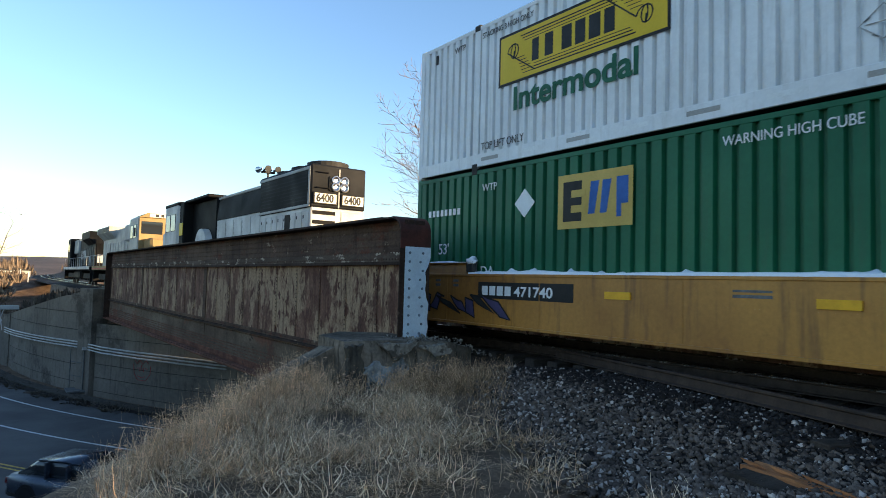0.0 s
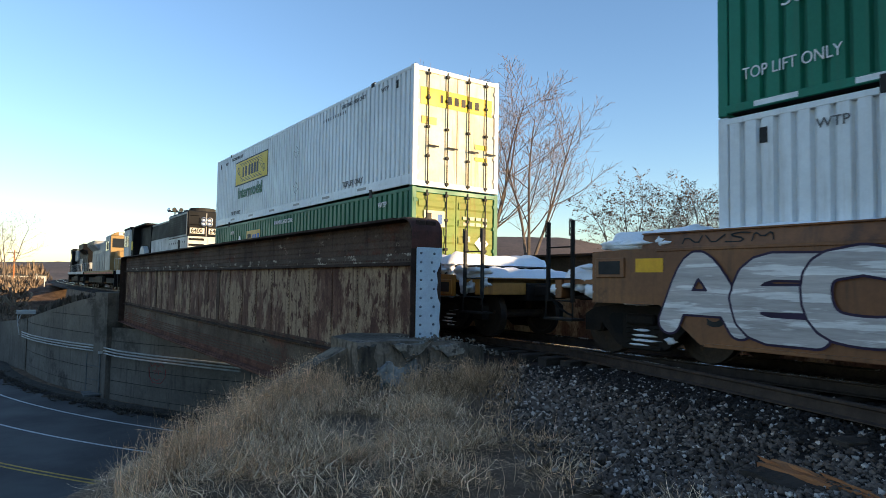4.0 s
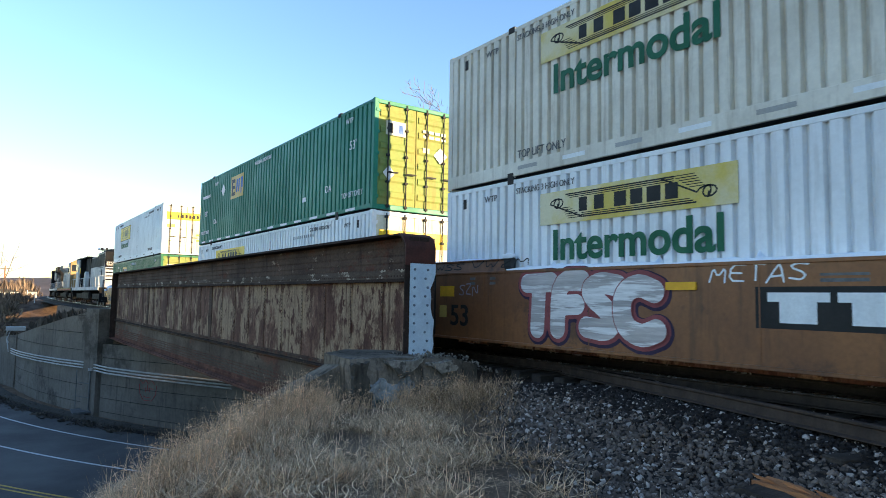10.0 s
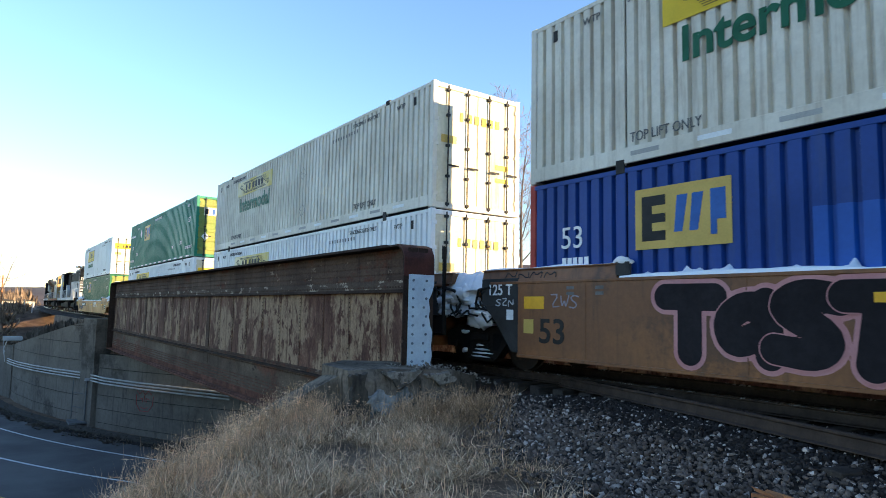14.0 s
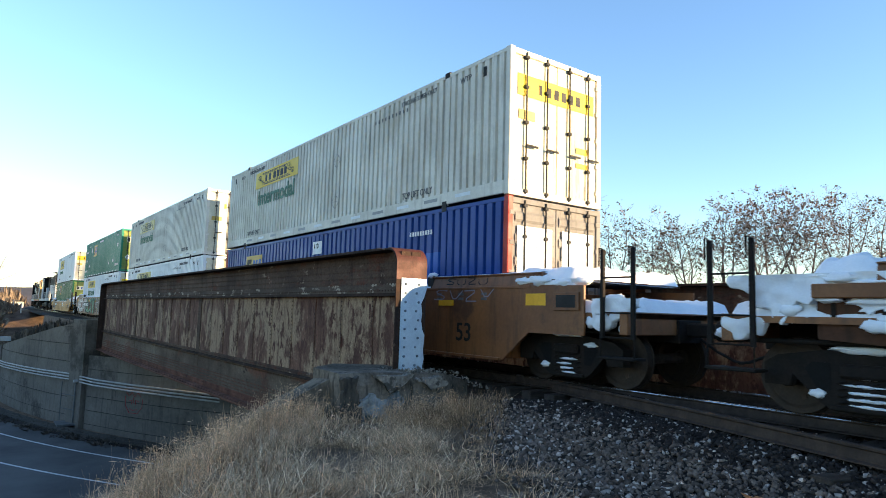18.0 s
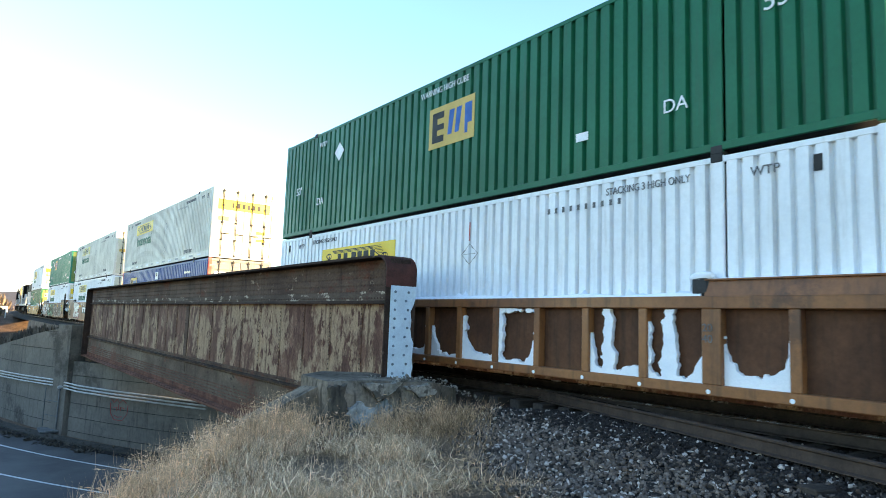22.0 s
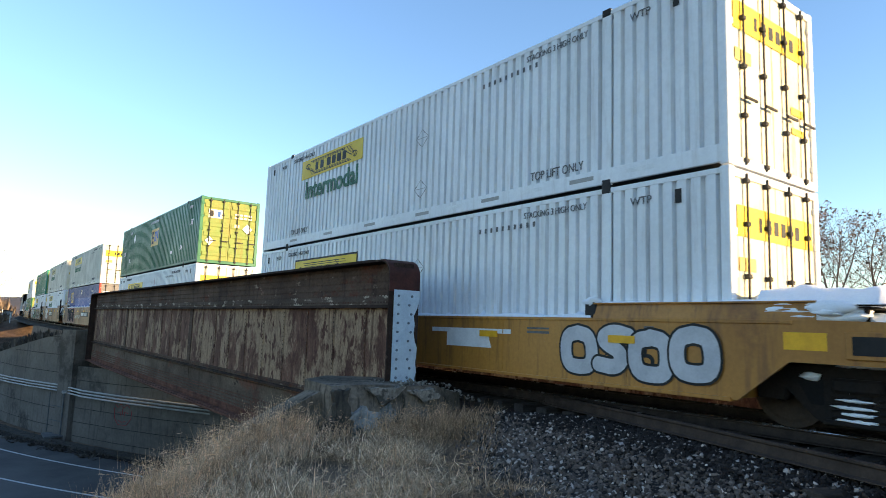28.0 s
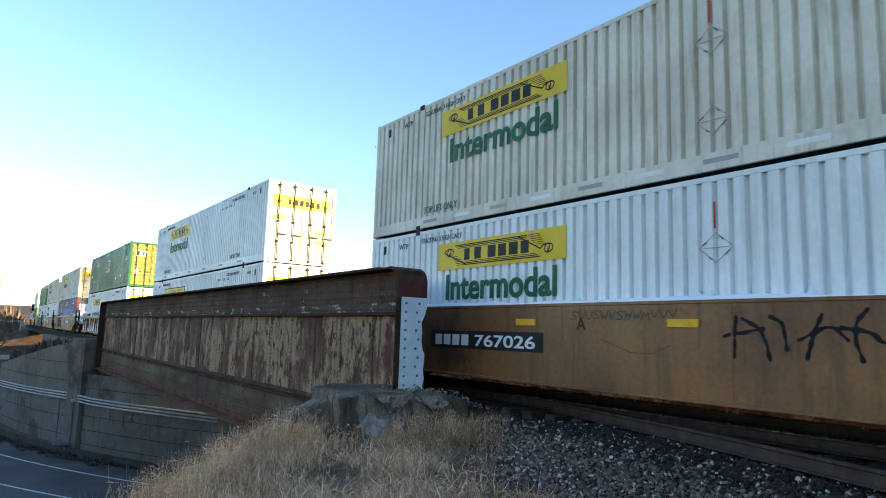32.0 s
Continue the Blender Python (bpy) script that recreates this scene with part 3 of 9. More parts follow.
def build_far_wall():
    root = tagged(new("wall_north"), "stained board-marked concrete abutment and wing wall with horizontal joints", "wall", kind="structure")
    # wing wall in lengths that fall away from the bridge
    ys = [42.6, 46.0, 50.0, 54.5, 60.0]
    for a, b in zip(ys[:-1], ys[1:]):
        lifts(root, wall_point(b), wall_point(a), wing_top(b), wing_top(a), 1.02, 1.2)
    slab("wall_panel", (0.55, 63.5), wall_point(57.0), wing_top(63.5), wing_top(57.0), ROAD_Z - 0.5, 1.2, M["wall_conc"], root)
    # pilaster and the abutment under the bridge
    slab("pilaster", wall_point(42.9, R_WALL + 0.35), wall_point(41.6, R_WALL + 0.35), 0.1, 0.1, ROAD_Z - 0.5, 1.8, M["wall_conc"], root)
    pts = [wall_point(y, R_WALL + 0.1) for y in (41.6, 38.2, 34.8, 30.0, 24.0)]
    for p, q in zip(pts[:-1], pts[1:]):
        lifts(root, p, q, -1.9, -1.9, 0.76, 1.6)
    # backwall behind the girders
    slab("backwall", wall_point(42.4, R_WALL - 1.2), wall_point(26.0, R_WALL - 1.2), -0.35, -0.35, -3.0, 0.8, M["wall_conc"], root)


def build_near_abutment():
    root = tagged(new("wall_south"), "broken old concrete abutment corner with chipped pale patches", "wall", kind="structure")
    # the block on which the girder's end stands: front face to the bank, left face to the road
    m = Mesh()
    rng = random.Random(5)
    front = [(4.62, 8.75), (5.2, 8.68), (5.9, 8.66), (6.6, 8.72), (7.15, 8.85)]
    back = [(4.60, 9.75), (5.2, 10.2), (5.9, 10.3), (6.6, 10.4), (7.15, 10.4)]
    top = [0.06, 0.07, 0.03, 0.0, -0.14]
    vs, fs = [], []
    for (x, y), z in zip(front, top):
        for zz in (-1.6, -0.9, -0.45, -0.12):
            vs.append((x + rng.uniform(-0.03, 0.03), y + (0.05 if zz > -0.2 else 0) + rng.uniform(-0.04, 0.03), zz))
        vs.append((x, y + 0.12, z))
    n = 5
    for (x, y), z in zip(back, top):
        vs.append((x, y, z + 0.03))
        vs.append((x, y, -6.2))
    k = len(front) * n
    for i in range(len(front) - 1):
        for j in range(n - 1):
            a = i * n + j
            fs.append((a, a + n, a + n + 1, a + 1))
        fs.append((i * n + 4, i * n + n + 4, k + 2 * i + 2, k + 2 * i))
        fs.append((k + 2 * i, k + 2 * i + 2, k + 2 * i + 3, k + 2 * i + 1))
    fs.append((0, 1, 2, 3, 4, k, k + 1))
    fs.append(tuple([20 + j for j in range(5)][::-1] + [k + 8 + 1, k + 8][::-1]))
    m.add(vs, fs)
    part("abutment_block", m, M["concrete"], root)
    # wing going down the bank in line with the abutment
    m = Mesh()
    p, q = Vector((4.70, 9.10)), Vector((3.0, 9.60))
    d = (q - p).normalized()
    nn = Vector((-d.y, d.x)) * 0.55
    vs = [(p.x, p.y, -1.7), (p.x, p.y, 0.02), (p.x - nn.x, p.y - nn.y, 0.06), (p.x - nn.x, p.y - nn.y, -6.2),
          (q.x, q.y, -4.2), (q.x, q.y, -0.94), (q.x - nn.x, q.y - nn.y, -0.89), (q.x - nn.x, q.y - nn.y, -6.2)]
    m.add(vs, [(0, 4, 5, 1), (1, 5, 6, 2), (2, 6, 7, 3), (0, 3, 7, 4), (0, 1, 2, 3), (4, 7, 6, 5)])
    part("wing_wall", m, M["concrete"], root)
    # abutment face below the bridge
    ys = [bend_y(x, 72.9) for x in (4.8, 7.0, 9.5, 13.5)]
    xs = (4.8, 7.0, 9.5, 13.5)
    for i in range(3):
        slab("abutment_face", (xs[i], ys[i]), (xs[i + 1], ys[i + 1]), -1.7, -1.7, ROAD_Z - 0.4, 1.5, M["wall_conc"], root, -1)
        slab("backwall", (xs[i] if i else 7.16, (ys[i] if i else bend_y(7.16, 72.9)) - 1.5), (xs[i + 1], ys[i + 1] - 1.5), -0.33, -0.33, -3.0, 0.7, M["wall_conc"], root, -1)
    # broken wedge at the top edge, lime bloom on the face below, small spalls
    def ragged(name, poly, y0, y1, mat, amp=0.03):
        pts = []
        for i, p in enumerate(poly):
            q = poly[(i + 1) % len(poly)]
            n = max(2, int(math.hypot(q[0] - p[0], q[1] - p[1]) / 0.06))
            for k in range(n):
                t = k / n
                pts.append((p[0] + (q[0] - p[0]) * t + rng.uniform(-amp, amp), p[1] + (q[1] - p[1]) * t + rng.uniform(-amp, amp)))
        part(name, Mesh().prism(pts, y0, y1, "y"), mat, root)

    ragged("broken_wedge", [(5.14, 0.045), (5.50, 0.02), (5.86, 0.045), (5.72, -0.10), (5.50, -0.20), (5.42, -0.25), (5.32, -0.14)], 8.645, 8.80, M["concrete_pale"], 0.015)
    ragged("lime_bloom", [(4.86, -0.40), (5.06, -0.22), (5.22, -0.34), (5.40, -0.30), (5.58, -0.22), (5.64, -0.40), (5.50, -0.62), (5.46, -1.0), (4.98, -1.0), (4.92, -0.62)], 8.638, 8.76, M["limewash"], 0.035)
    ragged("spall", [(5.9, -0.05), (6.4, -0.02), (6.55, -0.14), (6.2, -0.2)], 8.63, 8.8, M["concrete_pale"])
    ragged("spall", [(6.0, -0.36), (6.25, -0.34), (6.2, -0.46), (6.02, -0.44)], 8.635, 8.8, M["concrete_pale"], 0.02)
    # dark stained left edge; the shade of the crease is painted in with it
    ragged("shaded_edge_stain", [(4.58, 0.03), (4.84, 0.02), (4.80, -0.2), (4.92, -0.45), (4.86, -1.0), (4.60, -1.0)], 8.655, 8.76, M["conc_dark"], 0.03)
    part("fallen_piece", Mesh().box(5.60, 5.86, 8.40, 8.52, -0.66, -0.60, 0.012), M["concrete_pale"], root)


def build_girder(name, x0, width, y0, y1, label, near):
    """A riveted plate girder from y0 to y1; the web stands at the middle of its flanges, x0 is the outer edge."""
    g = tagged(new(name), label, "bridge girder")
    top, bot, xc = 2.17, -1.52, x0 + width / 2
    wr = 0.30                       # radius of the rounded upper corners
    face = -1

    # web with rounded ends
    outline = [(y0 + 0.02, bot + 0.06), (y1 - 0.02, bot + 0.06)]
    for i in range(7):
        a = math.pi / 2 * i / 6
        outline.append((y1 - 0.02 - wr + wr * math.cos(a), top - 0.04 - wr + wr * math.sin(a)))
    for i in range(7):
        a = math.pi / 2 + math.pi / 2 * i / 6
        outline.append((y0 + 0.02 + wr + wr * math.cos(a), top - 0.04 - wr + wr * math.sin(a)))
    part("web", Mesh().prism(outline, xc - 0.009, xc + 0.009, "x"), M["girder_web"], g)

    # flange plate wrapped over the top and down both ends
    path = [(y0, bot)] + [(y0 + wr - wr * math.cos(math.pi / 2 * i / 8), top - wr + wr * math.sin(math.pi / 2 * i / 8)) for i in range(9)]
    path += [(y1 - wr + wr * math.sin(math.pi / 2 * i / 8), top - wr + wr * math.cos(math.pi / 2 * i / 8)) for i in range(9)] + [(y1, bot)]

    def ribbon(pts, xa, xb, thick):
        m = Mesh()
        vs, fs = [], []
        for i, p in enumerate(pts):
            a, b = pts[max(i - 1, 0)], pts[min(i + 1, len(pts) - 1)]
            d = Vector((b[0] - a[0], b[1] - a[1])).normalized()
            nn = Vector((-d.y, d.x)) * thick
            for x in (xa, xb):
                vs += [(x, p[0], p[1]), (x, p[0] - nn.x, p[1] - nn.y)]
        for i in range(len(pts) - 1):
            o = i * 4
            fs += [(o, o + 2, o + 6, o + 4), (o + 1, o + 5, o + 7, o + 3), (o, o + 4, o + 5, o + 1), (o + 2, o + 3, o + 7, o + 6)]
        e = (len(pts) - 1) * 4
        fs += [(0, 1, 3, 2), (e, e + 2, e + 3, e + 1)]
        return m.add(vs, fs)

    top_path = path[1:-1]
    part("top_flange", ribbon(top_path, x0, x0 + width, 0.03), M["girder_dark"], g)
    part("cover_plate", ribbon([(y0 + wr + 0.4, top + 0.022), (y1 - wr - 0.4, top + 0.022)], x0 + 0.02, x0 + width - 0.02, 0.02), M["girder_dark"], g)
    for ye, s in ((y0, 1), (y1, -1)):
        part("end_flange", Mesh().box(x0, x0 + width, *sorted((ye, ye + s * 0.028)), bot, top - wr, 0.004), M["girder_dark"], g)
    part("bottom_flange", Mesh().box(x0, x0 + width, y0, y1, bot - 0.04, bot, 0.006), M["girder_red"], g)
    part("bottom_cover_plate", Mesh().box(x0 + 0.02, x0 + width - 0.02, y0 + 2.5, y1 - 2.5, bot - 0.075, bot - 0.042, 0.006), M["girder_red"], g)

    # flange angles and the longitudinal angles on the outer face
    sides = (-1, 1)
    for sd in sides:
        xs = xc + sd * 0.010

        def band(nm, za, zb, out, mat, ya=y0 + 0.12, yb=y1 - 0.12):
            part(nm, Mesh().box(min(xs, xs + sd * out), max(xs, xs + sd * out), ya, yb, za, zb, 0.004), mat, g)

        band("flange_angle", top - 0.30, top - 0.035, 0.02, M["girder"], y0 + wr * 0.8, y1 - wr * 0.8)
        band("side_plate", top - 0.72, top - 0.28, 0.014, M["girder"], y0 + 0.14, y1 - 0.14)
        band("longitudinal_angle", top - 0.86, top - 0.80, 0.12, M["girder_dark"])
        band("angle_leg", top - 0.80, top - 0.62, 0.022, M["girder_scraped"])
        band("longitudinal_angle", bot + 0.98, bot + 1.03, 0.12, M["girder_dark"])
        band("angle_leg", bot + 1.03, bot + 1.13, 0.022, M["girder"])
        band("lower_side_plate", bot + 0.10, bot + 0.975, 0.014, M["girder_low"])
        band("flange_angle", bot + 0.0, bot + 0.20, 0.034, M["girder_red"])
        band("flange_plate", bot + 0.20, bot + 0.40, 0.028, M["girder_low"])
        band("flange_plate", bot + 0.40, bot + 0.58, 0.021, M["girder_low"])
        part("flange_leg", Mesh().box(*sorted((xs + sd * 0.034, xs + sd * 0.20)), y0 + 0.12, y1 - 0.12, bot, bot + 0.022, 0.004), M["girder_red"], g)
        # end angles: the dark upright flange beside the end plate
        for ye, s in ((y0, 1), (y1, -1)):
            part("end_angle", Mesh().box(min(xs, xs + sd * 0.20), max(xs, xs + sd * 0.20), min(ye + s * 0.03, ye + s * 0.05), max(ye + s * 0.03, ye + s * 0.05), bot, top - 0.06, 0.003), M["girder_dark"], g)
            part("end_angle_leg", Mesh().box(min(xs, xs + sd * 0.02), max(xs, xs + sd * 0.02), min(ye + s * 0.05, ye + s * 0.20), max(ye + s * 0.05, ye + s * 0.20), bot, top - 0.3, 0.003), M["girder_dark"], g)
    # stiffeners: pairs of light lines of rivets on flat bars, two splices with many rivets
    step = 1.28
    ys = list(np.arange(y0 + 1.3, y1 - 0.6, step))
    if near:
        for i, y in enumerate(ys):
            splice = abs(y - (y0 + 12.7)) < step / 2 or abs(y - (y0 + 22.9)) < step / 2
            w = 0.17 if splice else 0.035
            xs = xc - 0.010
            part("splice_plate" if splice else "stiffener_bar", Mesh().box(xs - (0.024 if splice else 0.012), xs, y - w, y + w, bot + 1.10, top - 0.86, 0.004), M["girder_web"] if not splice else M["girder"], g)
            if splice:
                part("splice_plate", Mesh().box(xs - 0.030, xs - 0.010, y - w, y + w, bot + 0.60, bot + 0.97, 0.004), M["girder_low"], g)
    # rivets, joined
    pts = []

    def rivet_row(ya, yb, z, dx, pitch=0.105):
        for y in np.arange(ya, yb, pitch):
            pts.append((xc - dx, y, z))

    if near:
        for z, dx in ((top - 0.10, 0.032), (top - 0.21, 0.032), (top - 0.36, 0.026), (top - 0.50, 0.026), (top - 0.63, 0.026), (top - 0.75, 0.034),
                      (bot + 1.08, 0.034), (bot + 0.06, 0.046), (bot + 0.15, 0.046), (bot + 0.26, 0.040), (bot + 0.35, 0.040), (bot + 0.45, 0.033), (bot + 0.53, 0.033), (bot + 0.92, 0.026)):
            rivet_row(y0 + 0.3, y1 - 0.3, z, dx)
        for i, y in enumerate(ys):
            splice = abs(y - (y0 + 12.7)) < step / 2 or abs(y - (y0 + 22.9)) < step / 2
            for z in np.arange(bot + 0.66 if splice else bot + 1.12, top - 0.9, 0.095):
                for o in ((-0.11, 0.0, 0.11) if splice else (0.0,)):
                    pts.append((xc - (0.036 if splice else 0.024 if z > bot + 1.05 else 0.042), y + o, z))
        low = [p for p in pts if p[2] < bot + 0.6]
        pts = [p for p in pts if p[2] >= bot + 0.6]
        n = 6
        ang = np.arange(n) * 2 * math.pi / n
        ring = np.stack([np.zeros(n), np.cos(ang) * 0.021, np.sin(ang) * 0.021], 1)
        ring2 = np.stack([np.full(n, -0.012), np.cos(ang) * 0.012, np.sin(ang) * 0.012], 1)
        base = np.concatenate([ring, ring2])
        F = []
        for k in range(n):
            k2 = (k + 1) % n
            F += [(k, k2, n + k2), (k, n + k2, n + k)]
        for k in range(1, n - 1):
            F.append((n, n + k, n + k + 1))
        F = np.array(F)
        for rows, mat in ((pts, M["girder"]), (low, M["girder_red"])):
            P = np.array(rows)
            V = (P[:, None, :] + base[None]).reshape(-1, 3)
            T = (F[None] + (np.arange(len(P)) * len(base))[:, None, None]).reshape(-1, 3)
            ob = new("rivets", numpy_mesh("rivets", V, T, mat))
            ob.parent = g
            ob["kind"] = "stuff"
    return g


def build_end_plate(g, x0, width, y0):
    """The girder's end: the red-brown cap above, the pale painted plate with two rows of bolts, its edge eaten away."""
    rng = random.Random(3)
    top, wr = 2.17, 0.30
    # cap follows the girder's rounded corner, so it leans back towards the top
    m = Mesh()
    vs, fs, n = [], [], 13
    for i in range(n):
        a = math.pi / 2 * i / (n - 1)
        y, z = y0 + wr - (wr + 0.012) * math.cos(a), 2.182 - wr + wr * math.sin(a)
        if i == 0:
            z = 1.60
        for x in (x0 - 0.004, x0 + width + 0.004):
            vs += [(x, y, z), (x, y + 0.010, z - 0.01)]
    for i in range(n - 1):
        o = i * 4
        fs += [(o, o + 2, o + 6, o + 4), (o, o + 4, o + 5, o + 1), (o + 2, o + 3, o + 7, o + 6)]
    m.add(vs, fs)
    part("end_cap", m, M["plate_brown"], g, "red-brown rounded end cap")
    edge = [(x0 + 0.10, -0.02), (x0 + 0.10, 1.63)]
    right = [(1.63, 0.0), (1.45, 0.0), (1.30, -0.05), (1.18, -0.11), (1.02, -0.085), (0.88, -0.10), (0.72, -0.07), (0.62, -0.02), (0.50, -0.03), (0.34, -0.045), (0.2, -0.02), (0.08, -0.05), (-0.02, -0.04)]
    edge += [(x0 + width + d, z) for z, d in right]
    part("painted_plate", Mesh().prism(edge, y0 - 0.022, y0 - 0.006, "y"), M["plate_white"], g, "pale blue painted end plate with a ragged rusted edge")
    for x in (x0 + 0.19, x0 + 0.42):
        for i in range(10):
            z = 0.10 + i * 0.158
            part("bolt", Mesh().lathe([(-0.03, 0.008), (-0.018, 0.022), (0.0, 0.024)], 8, "y", (x + (0.05 if i % 2 else 0) * (x > x0 + 0.3), y0 - 0.02, z)), M["bolt"], g)


def build_bridge():
    g = build_girder("bridge_girder", 5.98, 0.64, 9.5, 41.3, "rust-stained riveted plate girder along the railway bridge", True)
    build_end_plate(g, 5.98, 0.64, 9.5)
    far = build_girder("bridge_girder", 11.75, 0.64, 2.4, 33.5, "brown riveted plate girder on the bridge's far side", False)
    far.location.z = -0.42
    deck = tagged(new("bridge_deck"), "dark steel bridge floor between the girders", "bridge deck", kind="structure")
    poly = [(6.7, bend_y(6.7, 73.6)), (11.65, bend_y(11.65, 73.6)), (11.65, bend_y(11.65, 53.6)), (6.7, bend_y(6.7, 53.6))]
    part("floor_plate", Mesh().prism(poly, -0.62, -0.40, "z"), M["girder_dark"], deck)
    for i in range(9):
        y = 12.0 + i * 3.4
        x0, x1 = 6.7, 11.65
        sk = -4.6
        part("floor_beam", Mesh().add([(x0, y, -1.4), (x0, y + 0.3, -1.4), (x0, y + 0.3, -0.6), (x0, y, -0.6), (x1, y + sk, -1.4), (x1, y + sk + 0.3, -1.4), (x1, y + sk + 0.3, -0.6), (x1, y + sk, -0.6)],
                                    [(0, 1, 2, 3), (4, 7, 6, 5), (0, 4, 5, 1), (3, 2, 6, 7), (1, 5, 6, 2), (0, 3, 7, 4)]), M["girder_dark"], deck)


# ---- the track ----
RAIL = [(-0.068, -0.17), (0.068, -0.17), (0.068, -0.158), (0.012, -0.145), (0.009, -0.045), (0.034, -0.03), (0.036, -0.006), (0.028, 0.0), (-0.028, 0.0), (-0.036, -0.006), (-0.034, -0.03), (-0.009, -0.045), (-0.012, -0.145), (-0.068, -0.158)]


def rail_mesh(path, mat):
    m = Mesh()
    vs, fs, n = [], [], len(RAIL)
    for i, (x, y, z) in enumerate(path):
        a, b = path[max(i - 1, 0)], path[min(i + 1, len(path) - 1)]
        d = Vector((b[0] - a[0], b[1] - a[1])).normalized()
        for px, pz in RAIL:
            vs.append((x + d.y * px, y - d.x * px, z + pz))
    for i in range(len(path) - 1):
        for k in range(n):
            k2 = (k + 1) % n
            fs.append((i * n + k, i * n + k2, (i + 1) * n + k2, (i + 1) * n + k))
    fs += [tuple(range(n))[::-1], tuple(range((len(path) - 1) * n, len(path) * n))]
    return m.add(vs, fs)


def build_track():
    root = tagged(new("railway_track"), "ballasted railway track with worn bright railheads", "railway track", kind="structure")
    ys = [-80, -20, 0, 20, 40, 60] + list(range(70, 420, 10))
    for side in (-0.7525, 0.7525):
        path = [(track_x(y) + side, y, RAIL_Z) for y in ys]
        rail = part("rail", rail_mesh(path, M["rail_rust"]), M["rail_rust"], root, "rusty rail with a polished head")
        m = Mesh()
        for a, b in zip(ys[:-1], ys[1:]):
            xa, xb = track_x(a) + side, track_x(b) + side
            prof = ((-0.039, -0.016), (-0.034, -0.004), (-0.022, 0.003), (0.022, 0.003), (0.034, -0.004))
            m.add([(xa + dx, a, RAIL_Z + dz) for dx, dz in prof] + [(xb + dx, b, RAIL_Z + dz) for dx, dz in prof], [(k, k + 1, k + 6, k + 5) for k in range(4)])
        part("railhead", m, M["shiny_steel"], rail, "polished running surface")
    tie = Mesh().box(-1.3, 1.3, -0.115, 0.115, -0.44, -0.255, 0.012).mesh("tie", M["tie"])
    rng = random.Random(11)
    for i in range(150):
        y = -8 + i * 0.52
        ob = part("tie", tie, None, root)
        ob.matrix_basis = pose(track_x(y) + rng.uniform(-0.05, 0.05), y, rng.uniform(-0.012, 0.0), 0, 0, rng.uniform(-1.2, 1.2))
    m = Mesh()
    for i in range(600):
        y = 70 + i * 0.52
        x = track_x(y)
        m.box(x - 1.3, x + 1.3, y - 0.115, y + 0.115, -0.44, -0.255)
    far = part("far_ties", m, M["tie"], root)
    far["kind"] = "stuff"
    # the near rail of a siding that leaves the line, on its own timbers
    path = [(8.25, 7.9), (7.5, 4.88), (6.9, 2.9), (6.1, 0.2), (4.6, -4.8)]
    rail = part("siding_rail", rail_mesh([(x, y, RAIL_Z - 0.01) for x, y in path], M["rail_rust"]), M["rail_rust"], root, "rusty rail of a siding")
    # a short length of worn head, tilted towards the bank to make a glint
    part("worn_head_glint", Mesh().add([(7.965, 6.9, RAIL_Z - 0.03), (8.02, 6.9, RAIL_Z - 0.004), (7.62, 5.25, RAIL_Z - 0.004), (7.555, 5.25, RAIL_Z - 0.03)], [(0, 1, 2, 3)]), M["shiny_steel"], rail, "bright worn strip on the railhead, tilted to mirror the sky")
    for i in range(16):
        y = 7.2 - i * 0.55
        x = 7.5 + (y - 4.88) * 0.30
        ob = part("tie", tie, None, root)
        ob.matrix_basis = pose(x + 0.75, y, rng.uniform(-0.10, -0.07), 0, 0, -17 + rng.uniform(-4, 4))


build_ground()
build_road()
build_far_wall()
build_near_abutment()
build_bridge()
build_track()


# ---- the train; each vehicle stands at its middle, +y is the way it goes, -x the bank's side ----
HALF, LONG, HIGH = 1.295, 16.15, 2.90


def corrugated(y0, y1, z0, z1, x, pitch, depth, out):
    """A corrugated sheet along y; its ribs stand out by depth towards out (-1 or 1)."""
    m = Mesh()
    n = max(1, round((y1 - y0) / pitch))
    p = (y1 - y0) / n
    prof = []
    for i in range(n):
        a = y0 + i * p
        prof += [(a, 0), (a + p * 0.18, 0), (a + p * 0.28, 1), (a + p * 0.90, 1)]
    prof.append((y1, 0))
    vs, fs = [], []
    for y, k in prof:
        xx = x + out * depth * k
        vs += [(xx, y, z0), (xx, y, z1)]
    for i in range(len(prof) - 1):
        fs.append((2 * i, 2 * i + 2, 2 * i + 3, 2 * i + 1))
    return m.add(vs, fs)


def decal(parent, name, poly, mat, side_x, label=""):
    """A flat painted patch on the side towards the bank: polygon of (y, z)."""
    return part(name, Mesh().prism(poly, side_x - 0.004, side_x, "x"), mat, parent, label)


def rect(y0, y1, z0, z1):
    return [(y0, z0), (y1, z0), (y1, z1), (y0, z1)]


